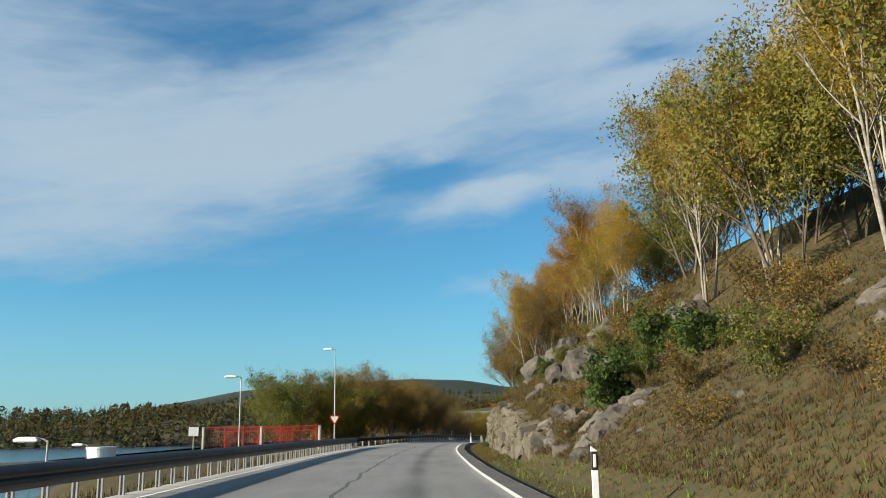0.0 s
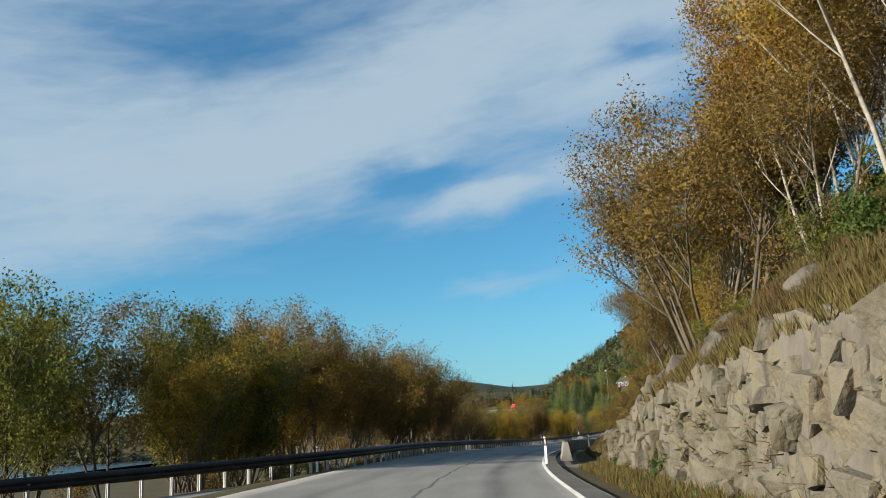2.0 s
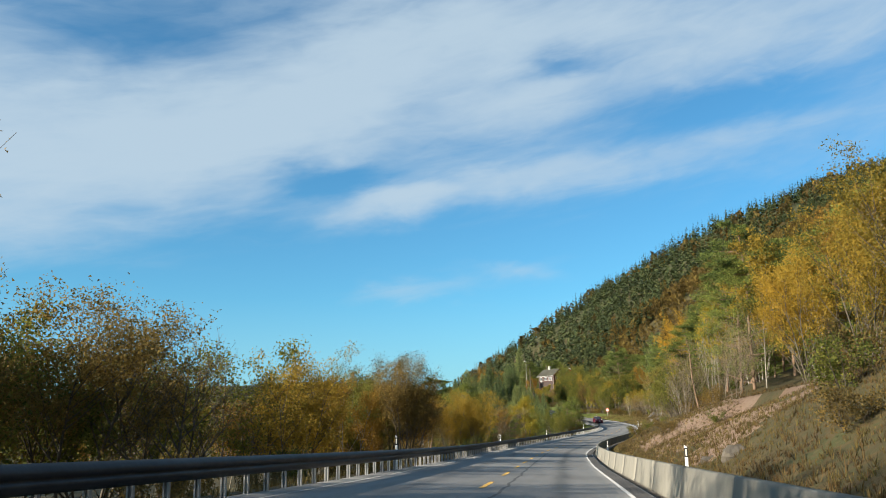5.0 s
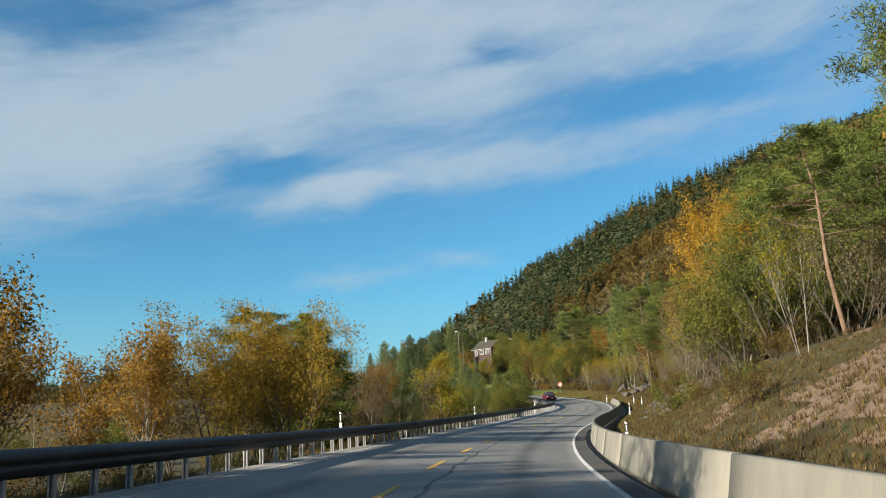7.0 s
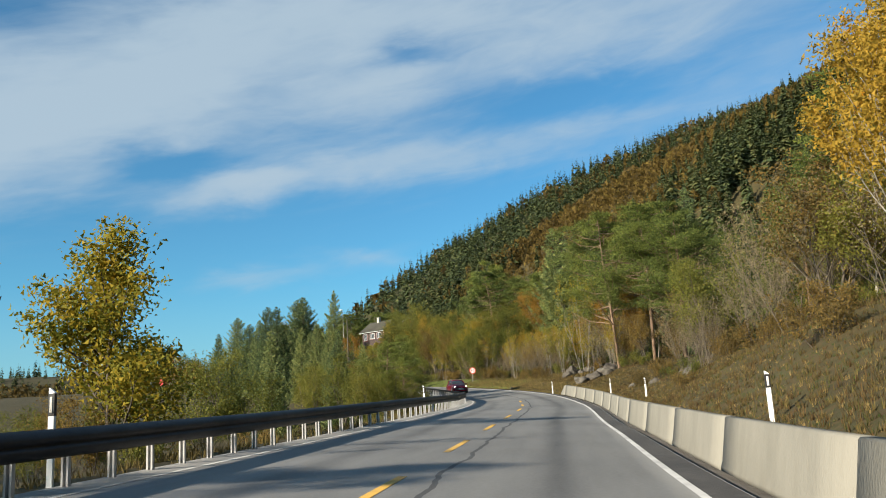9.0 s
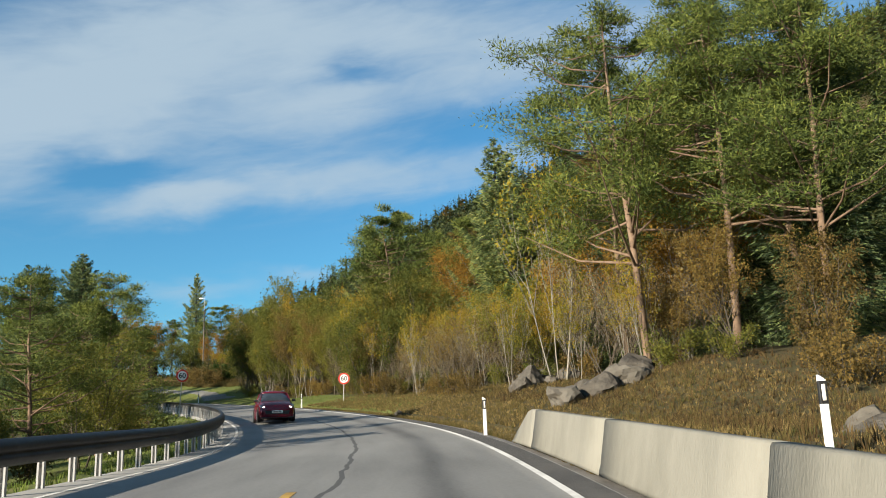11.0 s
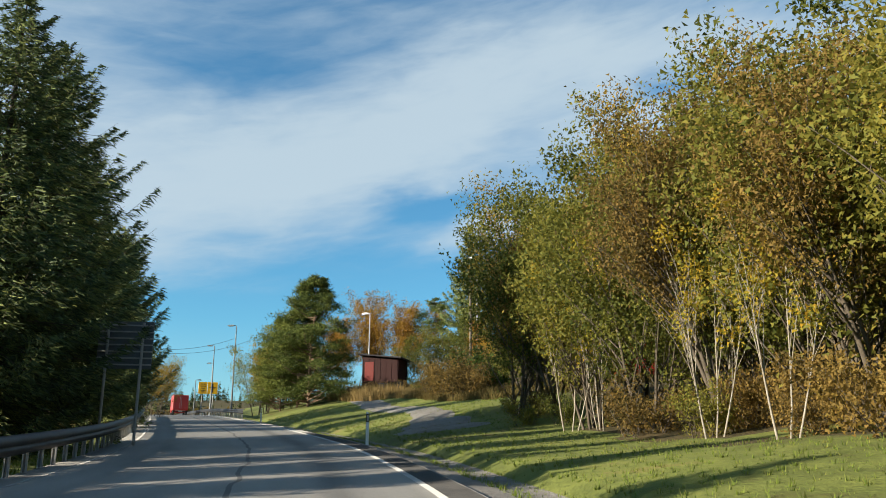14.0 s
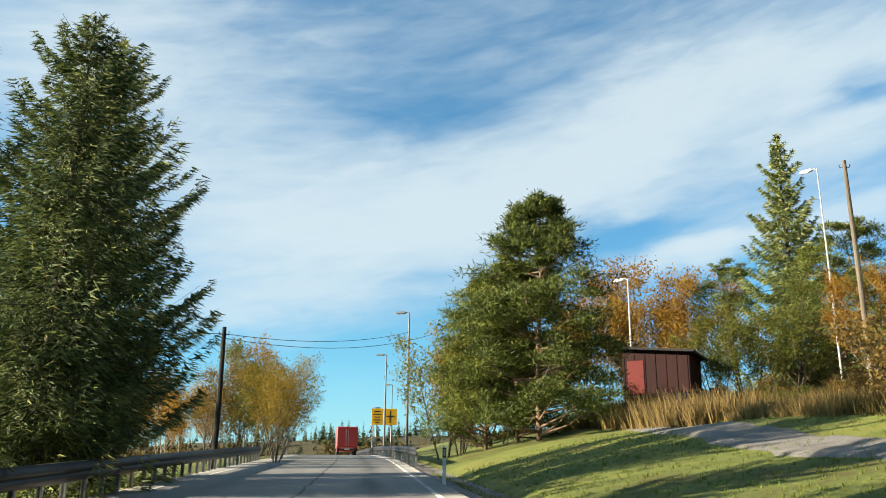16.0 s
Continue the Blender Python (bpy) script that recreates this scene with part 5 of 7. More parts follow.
sp, rg = hill_spots(1, 5200, 95, 330, 180, 620, lambda x, y, h, r: patch_of(x, y, h) + r.normal(size=x.shape) * 0.25 < 0.12)
far_woods("hillside_spruces", sp, rg.uniform(7, 14, len(sp)), FARSPRUCE, "dense dark spruce wood on the hillside", 189, 0.19, 2, True)
sp, rg = hill_spots(3, 4600, 95, 330, 180, 620, lambda x, y, h, r: patch_of(x, y, h) + r.normal(size=x.shape) * 0.25 > -0.05)
far_woods("hillside_birches", sp, rg.uniform(6, 10, len(sp)), FARBROWN, "brown and golden birch wood on the hillside", 150, 0.30, 4, False)
sp, rg = hill_spots(5, 9000, 60, 640, 560, 1250, lambda x, y, h, r: patch_of(x, y, h) < 0.5)
far_woods("upper_hill_spruces", sp, rg.uniform(10, 18, len(sp)), FARSPRUCE, "dark spruce wood high on the far hillside", 54, 0.19, 6, True)
sp, rg = hill_spots(7, 2600, 60, 640, 560, 1250, lambda x, y, h, r: patch_of(x, y, h) + r.normal(size=x.shape) * 0.3 > 0.1)
far_woods("upper_hill_birches", sp, rg.uniform(8, 13, len(sp)), FARBROWN, "brown birch wood high on the far hillside", 34, 0.34, 8, False)
rg = np.random.default_rng(9)
X, Y = rg.uniform(-900, -60, 3000), rg.uniform(462, 640, 3000)
far_woods("far_shore_woods", np.stack([X, Y, shore_height(X, Y) - 0.8], 1)[::2], rg.uniform(5, 13, 1500), SHOREBROWN, "autumn trees along the lake's far shore", 50, 0.42, 10, False)
far_woods("far_shore_spruces", np.stack([X, Y, shore_height(X, Y) - 0.8], 1)[1::2], rg.uniform(7, 15, 1500), FARSPRUCE, "dark conifers along the lake's far shore", 54, 0.2, 11, True)
X, Y = rg.uniform(-60, 330, 700), rg.uniform(600, 800, 700)
ok_ = np.abs(X - 200 - np.interp(Y, LINE[:, 1], LINE[:, 0])) < 14
X[ok_] += 40
X = X - 200
far_woods("valley_woods", np.stack([X, Y, 4.0 + np.clip((Y - 600) * 0.12, 0, 14)], 1), rg.uniform(6, 11, 700), FARBROWN, "mixed autumn woods in the valley", 50, 0.4, 12, False)


X, Y = rg.uniform(-330, 120, 900), rg.uniform(790, 900, 900)
far_woods("ridge_woods", np.stack([X, Y, valley_hill(X, Y) - 0.8], 1), rg.uniform(6, 11, 900), FARSPRUCE, "dark woods on the low ridge behind the road", 54, 0.24, 13, True)


# ---------------------------------------------------------------- ground cover
def tufts(name, bands, mat, label, blades, seed):
    """Grass or heather tufts: bands are (s0, s1, d0, d1, count, height)."""
    rng = np.random.default_rng(seed)
    V = []
    for s0, s1, d0, d1, count, height in bands:
        s, d = rng.uniform(s0, s1, count), d0 + (d1 - d0) * rng.uniform(0, 1, count) ** 1.4
        x, y = xy(s, d)
        z = ground_z(s, d)
        c = np.stack([x, y, z - 0.04], -1)
        az = rng.uniform(0, 6.283, (count, blades))
        h = height * rng.uniform(0.5, 1.3, (count, 1)) * rng.uniform(0.6, 1.1, (count, blades))
        lean = rng.uniform(0.15, 0.75, (count, blades)) * h
        b = c[:, None] + np.stack([np.cos(az), np.sin(az), az * 0], -1) * (height * 0.25 * rng.uniform(0, 1, (count, blades)))[..., None]
        tip = b + np.stack([np.cos(az) * lean, np.sin(az) * lean, h], -1)
        w = np.stack([-np.sin(az), np.cos(az), az * 0], -1) * (0.008 + 0.022 * height)
        V.append(np.stack([b - w, b + w, tip], 2).reshape(-1, 3))
    V = np.vstack(V)
    solid(name, mesh_np(name, V, np.arange(len(V)).reshape(-1, 3)), mat, label, "grass", "stuff")


tufts("dry_grass", [(-20, 40, 5.2, 16, 12000, 0.11), (40, 100, 4.9, 6.3, 2600, 0.26), (38, 100, 6.8, 16, 9000, 0.26), (36, 98, 6.45, 7.1, 1500, 0.3), (100, 345, 5.9, 14, 16000, 0.2), (345, 400, 4.4, 13, 12500, 0.2),
                    (-40, 75, -9, -4.9, 3500, 0.28), (104, 345, -9.5, -5.2, 9000, 0.28), (440, 482, 14.5, 27, 4000, 0.6), (456, 478, 17.2, 24, 1600, 0.45), (479, 486, 14.5, 19, 350, 1.1), (36, 99, 6.35, 7.0, 900, 0.4)], DRYGRASS, "dry yellow-brown grass on the banks", 7, 21)
tufts("reed_grass", [(346, 400, 4.6, 13.5, 9000, 0.15), (200, 345, 6.2, 12, 3500, 0.15), (458, 484, 14.2, 21, 2600, 0.6), (466, 486, 13.2, 17, 700, 1.2)], REED, "pale golden dry grass on the banks, tall beside the shed", 9, 25)
tufts("heather", [(-20, 40, 6.3, 18, 24000, 0.15), (38, 100, 7.2, 18, 7000, 0.3), (100, 345, 6.6, 17, 15000, 0.25), (345, 375, 8, 16, 3500, 0.24)], HEATHER, "brown heather and low scrub on the slope", 8, 22)
tufts("moss", [(-20, 40, 5.6, 17, 5000, 0.08), (40, 100, 7, 16, 3000, 0.1), (200, 345, 6.2, 14, 6000, 0.09)], GREENLEAF, "low green moss and bilberry among the heath", 8, 26)
tufts("green_grass", [(382, 470, 4.4, 10, 12500, 0.11), (428, 470, 10, 14.5, 2500, 0.12), (335, 470, -9, -4.6, 6000, 0.18), (-20, 100, 4.9, 7, 1800, 0.18)], GREENGRASS, "short green verge grass", 6, 23)



def ledge_tufts(count, seed):
    """Grass and heather rooted in the ledges of the rock wall."""
    rng = np.random.default_rng(seed)
    V = []
    for _ in range(count):
        s, z = rng.uniform(36, 98), rng.uniform(0.2, 2.3)
        if bumps(s, z * 4.0, 2.2) < -0.1:
            continue
        x, y, zr, tx, ty = at_line(s)
        d = 6.22 + z * 0.12 + rng.uniform(-0.08, 0.1)
        base = np.array([x + ty * d, y - tx * d, zr + z])
        for _ in range(9):
            way = np.array([-ty, tx, 0]) * rng.uniform(0.05, 0.3) + np.array([tx, ty, 0]) * rng.uniform(-0.2, 0.2) + np.array([0, 0, rng.uniform(-0.12, 0.3)])
            across = np.array([tx, ty, 0]) * 0.016 + np.array([0, 0, 0.01]) * rng.normal()
            b = base + rng.normal(size=3) * 0.08
            V += [b - across, b + across, b + way]
    solid("ledge_grass", mesh_np("ledge_grass", V, np.arange(len(V)).reshape(-1, 3)), DRYGRASS, "dry grass growing from the rock wall's ledges", "grass", "stuff")


ledge_tufts(900, 24)

# ---------------------------------------------------------------- gravel track and ground helpers
def ground_at(x, y):
    s, d = station(x, y)
    return float(ground_z(s, d))


def drape(name, left, right, mat, label, category, cols=7, skin=0.05):
    """A ribbon laid on the ground between two edge lines of plan points."""
    a, b = spline([(*p, 0) for p in left], 0.8), spline([(*p, 0) for p in right], 0.8)
    n = 60
    a, b = a[np.linspace(0, len(a) - 1, n).astype(int)], b[np.linspace(0, len(b) - 1, n).astype(int)]
    V = []
    for i in range(n):
        for k in range(cols):
            p = a[i] + (b[i] - a[i]) * k / (cols - 1)
            sag = 0.09 if k in (0, cols - 1) or i in (0, n - 1) else 0.0
            V.append((p[0], p[1], ground_at(p[0], p[1]) + skin - sag))
    ix = np.arange(n * cols).reshape(n, cols)
    q = np.stack([ix[:-1, :-1], ix[:-1, 1:], ix[1:, 1:], ix[1:, :-1]], -1).reshape(-1, 4)
    return solid(name, smooth(mesh_np(name, V, q)), mat, label, category, "structure")


drape("gravel_track", [(72.9, 419.5), (73.4, 424), (73.6, 428.6), (72.9, 434.8), (71.2, 441.5), (69.7, 446.3), (68.3, 453), (66.4, 464), (65.4, 470)],
      [(77.5, 420.5), (76.4, 425), (75.3, 430.5), (74.8, 436), (73.6, 442), (72, 446.5), (70.6, 453), (68.6, 463.5), (67.6, 470)], GRAVEL, "pale gravel track climbing to the house", "track")


# ---------------------------------------------------------------- rocks
def rock_mesh(seed, cuts=9, level=3):
    rng = np.random.default_rng(seed)
    bm = bmesh.new()
    bmesh.ops.create_icosphere(bm, subdivisions=level, radius=1.0)
    for _ in range(cuts):
        nrm = Vector(rng.normal(size=3)).normalized()
        k = rng.uniform(0.55, 0.85)
        for v in bm.verts:
            h = v.co.dot(nrm) - k
            if h > 0:
                v.co -= nrm * h
    for v in bm.verts:
        w = noise.fractal(v.co * 1.7 + Vector((seed, 0, 0)), 1.0, 2.0, 4)
        v.co *= 1 + 0.16 * w
        v.co += Vector(rng.normal(size=3)) * 0.022
    me = from_bm("boulder", bm)
    me.materials.append(ROCK)
    return me


ROCKS = [rock_mesh(200 + i) for i in range(6)]


def boulder(at, size, rng, label="weathered grey boulder on the bank"):
    m = Matrix.Translation(at) @ Euler((rng.uniform(-0.4, 0.4), rng.uniform(-0.4, 0.4), rng.uniform(0, 6.28))).to_matrix().to_4x4() @ Matrix.Diagonal((*(np.array(size) * rng.uniform(0.85, 1.15, 3)), 1))
    ob = new("boulder", ROCKS[int(rng.integers(6))])
    ob.matrix_basis = m
    return tagged(ob, label, "boulder", "boulders on the bank")


rb = np.random.default_rng(77)
for s0, s1, d0, d1, n, lo, hi in [(6, 40, 7, 14, 34, 0.2, 0.6), (24, 36, 6.6, 9.5, 26, 0.3, 0.8), (38, 98, 7.0, 15, 80, 0.25, 0.75), (90, 112, 6.6, 11, 14, 0.4, 0.9), (112, 145, 6.8, 10.5, 22, 0.25, 0.75), (112, 200, 7, 14, 24, 0.3, 1.0),
                                  (255, 300, 9, 15, 12, 0.3, 0.9), (268, 290, 8.5, 12.5, 34, 0.12, 0.45), (272, 285, 7.6, 13, 70, 0.14, 0.4), (330, 347, 8, 13, 9, 0.4, 0.9)]:
    for _ in range(n):
        s, d, r = rb.uniform(s0, s1), rb.uniform(d0, d1), rb.uniform(lo, hi)
        boulder(place(s, d, r * 0.3), (r, r, r * 0.75), rb)
for x, y, r in [(6.5, 40.5, 1.15), (5.6, 42.0, 0.8), (8.5, 46, 1.0), (6.3, 58.5, 1.2), (7.6, 57.2, 1.0), (7.0, 61.5, 0.9), (8.8, 60.0, 1.1), (9.4, 33.5, 1.1), (10.6, 35.5, 1.3), (9.9, 37.6, 0.9), (85.4, 361.6, 0.6), (86.2, 360.4, 0.7), (84.9, 359.6, 0.45), (84.1, 360.6, 0.9), (83.2, 359.8, 0.6), (86.5, 363, 0.7), (79.6, 348.6, 0.7), (80.9, 348.6, 0.85), (82.3, 349.0, 0.9), (81.2, 350.0, 0.5), (83.6, 350.5, 0.8), (79.0, 366.8, 0.3)]:
    boulder(Vector((x, y, ground_at(x, y) + r * 0.25)), (r, r, r * 0.85), rb, "large pale rounded boulder among dry grass")


# ---------------------------------------------------------------- stone retaining wall
def stone_mesh(seed):
    rng = np.random.default_rng(seed)
    bm = bmesh.new()
    bmesh.ops.create_cube(bm, size=1.0)
    for v in bm.verts:
        v.co += Vector(rng.uniform(-0.19, 0.19, 3))
    bmesh.ops.bevel(bm, geom=list(bm.edges), offset=0.09, segments=1, affect="EDGES")
    for v in bm.verts:
        v.co += Vector(rng.uniform(-0.035, 0.035, 3))
    me = from_bm("stone", bm)
    me.materials.append(STONE)
    return me


STONES = [stone_mesh(300 + i) for i in range(8)]
rw = np.random.default_rng(31)
wall_thing = thing("stone_wall", "rough rock wall of fractured tan and grey stone", "wall", at=place(66, 6.4))
o_wall = wall_thing.matrix_basis.translation.copy()
rest_v, rest_f = [], []
count = 0
row_z = -0.25
blocks = []
for row in range(9):
    s = 33.0 + rw.uniform(0, 0.8)
    while s < 99.5:
        w = 0.2 + 0.75 * rw.uniform(0, 1) ** 1.6
        h = 0.33 * rw.uniform(0.8, 1.35)
        top = float(table(s, [(32, 0.3), (42, 2.0), (50, 2.35), (78, 2.45), (90, 1.9), (99.5, 0.5)])) + rw.uniform(-0.35, 0.25)
        z = -0.15 + row * 0.315 + rw.uniform(-0.12, 0.12)
        if z < top:
            blocks.append((s + w / 2, z, w * rw.uniform(1.1, 1.3), h * rw.uniform(1.15, 1.4), rw.uniform(0.6, 0.95)))
        s += w
blocks.sort(key=lambda b: abs(b[0] - 62))
for k, (s, z, w, h, dep) in enumerate(blocks):
    d = 6.54 + z * 0.12 + 0.10 * float(bumps(s, z * 3.0, 1.7)) + rw.uniform(-0.16, 0.12)
    x, y, zz_, tx, ty = at_line(s)
    px, py = x + ty * d, y - tx * d
    m = Matrix.Translation(Vector((px, py, zz_ + z + 0.1)) - o_wall) @ Matrix.Rotation(math.atan2(ty, tx) + rw.uniform(-0.35, 0.35), 4, "Z") @ Matrix.Rotation(rw.uniform(-0.45, 0.45), 4, "Y") @ Matrix.Rotation(rw.uniform(-0.2, 0.2), 4, "X") @ Matrix.Diagonal((w, dep, h, 1))
    me = STONES[int(rw.integers(8))]
    if k < 300:
        ob = new("stone", me)
        ob.parent = wall_thing
        ob.matrix_basis = m
    else:
        base = len(rest_v)
        rest_v += [tuple(m @ v.co) for v in me.vertices]
        rest_f += [[base + i for i in p.vertices] for p in me.polygons]
me = bpy.data.meshes.new("stones")
me.from_pydata(rest_v, [], rest_f)
tagged(part("stones", me, STONE, wall_thing), kind="stuff")


# ---------------------------------------------------------------- roadside posts
def delineator_meshes():
    bm = bmesh.new()
    prism(bm, [(-0.05, -0.3), (0.05, -0.3), (0.05, 0.94), (-0.05, 1.0)], -0.03, 0.03)
    bmesh.ops.bevel(bm, geom=list(bm.edges), offset=0.008, segments=1, affect="EDGES")
    body = from_bm("body", bm)
    bm = bmesh.new()
    add_box(bm, (0.106, 0.066, 0.26), (0, 0, 0.80), bevel=0.006)
    band = from_bm("band", bm)
    bm = bmesh.new()
    add_box(bm, (0.05, 0.09, 0.18), (0, 0, 0.80), bevel=0.008)
    refl = from_bm("reflector", bm)
    return body, band, refl


DEL = delineator_meshes()


def delineator(x, y, z=None, lean=0.0, tall=1.0, label="white plastic road marker post with a black band"):
    s, _ = station(x, y)
    _, _, rz, tx, ty = at_line(s)
    z = ground_at(x, y) if z is None else z
    ob = thing("delineator_post", label, "marker post", at=pose(x, y, z, 0, lean, math.degrees(math.atan2(ty, tx)) - 90) @ Matrix.Diagonal((1, 1, tall, 1)), group="marker posts along the road")
    part("body", DEL[0], WHITE, ob)
    part("band", DEL[1], BLACK, ob, "black band near the top")
    part("reflector", DEL[2], REFLECTOR, ob, "small pale reflector")


for x, y in [(2.3, 14.8), (3.2, 100.4), (-6.4, 103.9), (77.5, 385.7), (72.7, 417.0), (61.9, 449.9), (75.0, 345.5), (64.4, 359), (51.5, 449)]:
    delineator(x, y, tall=1.12)
for s in (140, 192):
    x, y = xy(s, half_right(s) + 2.4)
    delineator(float(x), float(y), tall=1.2, label="white marker post standing behind the concrete barrier")
for x, y in [(37.9, 246.8), (54.6, 287.0), (68.6, 317), (73.0, 330)]:
    s, d = station(x, y)
    delineator(x, y, tall=1.15, label="white marker post standing behind the concrete barrier")
for x, y in [(-0.2, 148.0), (28.0, 250.5), (40.5, 285.2), (53.0, 316.0), (12.5, 200)]:
    s, d = station(x, y)
    q = beside(s, -half_left(s) - 1.05)
    delineator(q[0], q[1], q[2] + 0.1, tall=1.3, label="white marker post standing behind the guard rail")


# ---------------------------------------------------------------- signs
def disc(bm, r, y0, y1, seg=40):
    prism(bm, [(r * math.cos(6.28318 * k / seg), r * math.sin(6.28318 * k / seg)) for k in range(seg)], y0, y1)


def ring(bm, r0, r1, y0, y1, seg=40):
    vs = [[bm.verts.new((r * math.cos(6.28318 * k / seg), y, r * math.sin(6.28318 * k / seg))) for k in range(seg)] for r, y in ((r0, y0), (r1, y0), (r1, y1), (r0, y1))]
    for j in range(4):
        a, b = vs[j], vs[(j + 1) % 4]
        for k in range(seg):
            bm.faces.new((a[k], a[(k + 1) % seg], b[(k + 1) % seg], b[k]))


def text_mesh(body, size, depth):
    cu = bpy.data.curves.new("text", "FONT")
    cu.body, cu.size, cu.extrude, cu.align_x, cu.align_y = body, size, depth, "CENTER", "CENTER"
    cu.offset = size * 0.018
    tmp = bpy.data.objects.new("text", cu)
    scene.collection.objects.link(tmp)
    dg = bpy.context.evaluated_depsgraph_get()
    me = bpy.data.meshes.new_from_object(tmp.evaluated_get(dg))
    bpy.data.objects.remove(tmp)
    me.transform(Matrix.Rotation(radians(90), 4, "X"))
    return me


def facing(x, y, fx, fy):
    """Turn about z so that a thing's front, along -y, looks from x, y to fx, fy."""
    return math.degrees(math.atan2(fx - x, -(fy - y)))


def speed_sign(x, y, zc, fx, fy, lean, label):
    zb = ground_at(x, y)
    ob = thing("speed_limit_sign", label, "road sign", at=pose(x, y, zb, 0, lean, facing(x, y, fx, fy)), group="speed limit signs")
    h = zc - zb
    bm = bmesh.new()
    add_tube(bm, [(0, 0.04, -0.4), (0, 0.04, h + 0.35)], 0.032, 10)
    part("post", bm, GALV, ob, "galvanised steel post")
    r = 0.45
    bm = bmesh.new()
    disc(bm, r, -0.012, 0.006)
    plate = part("plate", bm, SIGNWHITE, ob, at=(0, 0, h))
    bm = bmesh.new()
    ring(bm, r * 0.74, r * 0.995, -0.017, -0.012)
    part("border", bm, SIGNRED, plate, "red ring")
    t = text_mesh("60", 0.52, 0.003)
    part("numeral", t, BLACK, plate, "black number 60", at=(0, -0.016, 0))
    bm = bmesh.new()
    add_box(bm, (0.10, 0.05, 0.04), (0, 0.03, h + 0.15))
    add_box(bm, (0.10, 0.05, 0.04), (0, 0.03, h - 0.15))
    part("clamp", bm, GALV, ob)


speed_sign(81.3, 388.0, 7.95, 75.5, 366, 1.5, "round red and white 60 speed limit sign on the grass verge")
speed_sign(68.7, 384.9, 8.05, 75.2, 360, 2.5, "round red and white 60 speed limit sign behind the guard rail")


def lamp_post(x, y, z_top, label, arm_turn, arm=0.8, z_base=None, steel=None, r=0.045, head=0.75):
    zb = ground_at(x, y) if z_base is None else z_base
    ob = thing("street_lamp", label, "street lamp", at=pose(x, y, zb, 0, 0, arm_turn), group="street lamps")
    h = z_top - zb
    bm = bmesh.new()
    add_tube(bm, [(0, 0, -0.4), (0, 0, 1.2), (0, 0, h * 0.6), (0, 0, h)], [r * 1.3, r * 1.25, r * 0.9, r * 0.6], 10)
    part("pole", bm, steel or GALV, ob, "tapered steel pole")
    bm = bmesh.new()
    add_tube(bm, [(0, 0, h - 0.05), (0.12, 0, h + 0.03), (arm * 0.4, 0, h + 0.06)], 0.03, 8)
    part("arm", bm, steel or GALV, ob)
    bm = bmesh.new()
    prism(bm, [(arm * 0.3, 0.0), (arm * 0.38, -0.06), (arm * 0.3 + head, -0.055), (arm * 0.3 + head + 0.04, 0.02), (arm * 0.3 + head * 0.8, 0.10), (arm * 0.42, 0.09)], -0.13, 0.13)
    bmesh.ops.bevel(bm, geom=list(bm.edges), offset=0.02, segments=2, affect="EDGES")
    lamp = part("head", bm, steel or WHITE, ob, "flat lamp head", at=(0, 0, h + 0.02))
    bm = bmesh.new()
    add_box(bm, (head * 0.6, 0.18, 0.03), (arm * 0.3 + head * 0.55, 0, -0.07), bevel=0.01)
    part("diffuser", bm, REFLECTOR, lamp)
    return ob


lamp_post(-9.05, 73.75, 9.1, "tall street lamp with a give-way sign on its pole", 180)
lamp_post(-12.3, 53.6, 5.55, "street lamp on the lower bank by the lake", 185, z_base=-1.9)
lamp_post(-12.0, 27.5, 2.0, "low street lamp below the guard rail by the lake", 180, z_base=-3.2)
lamp_post(-24.0, 60.0, 1.6, "small far lamp near the water", 180, z_base=-2.9, r=0.05)
lamp_post(51.5, 482.4, 22.0, "tall dark street lamp on the verge by the autumn trees", 175, r=0.085, steel=SIGNBACK)
lamp_post(43.7, 502.2, 22.4, "tall dark street lamp beyond the bend", 175, r=0.085, steel=SIGNBACK)
lamp_post(36.5, 528.0, 23.0, "tall dark street lamp far along the road", 175, r=0.085, steel=SIGNBACK)
lamp_post(31.5, 536.0, 21.0, "tall dark street lamp far along the road", 10, r=0.085, steel=SIGNBACK)
lamp_post(66.8, 479.6, 23.0, "pale street lamp beside the red shed", 150, r=0.075)
lamp_post(78.5, 478.0, 29.0, "tall pale lamp mast near the house", 140, arm=0.9, r=0.055, head=0.8)
lamp_post(11.0, 555.0, 22.5, "tall dark street lamp on the far verge", 0, r=0.085, steel=SIGNBACK)


def give_way(x, y, zc, fx, fy):
    ob = thing("give_way_sign", "red and white give-way triangle clamped to the lamp pole", "road sign", at=pose(x, y, zc, 0, 0, facing(x, y, fx, fy)))
    r = 0.46

    def tri(q, c=0.0):
        out = []
        for k in range(3):
            a = radians(-90 + 120 * k)
            for da in (-6, 6):
                out.append((q * math.cos(a + radians(da)), q * math.sin(a + radians(da)) + c))
        return out

    bm = bmesh.new()
    prism(bm, tri(r), -0.10, -0.085)
    plate = part("plate", bm, SIGNRED, ob, "red triangular plate")
    bm = bmesh.new()
    prism(bm, tri(r * 0.72), -0.105, -0.10)
    part("field", bm, SIGNWHITE, plate, "white inner triangle")
    bm = bmesh.new()
    add_box(bm, (0.16, 0.10, 0.05), (0, -0.05, 0.12))
    add_box(bm, (0.16, 0.10, 0.05), (0, -0.05, -0.12))
    part("clamp", bm, GALV, ob)


give_way(-9.05, 73.75, 3.3, -4, 40)

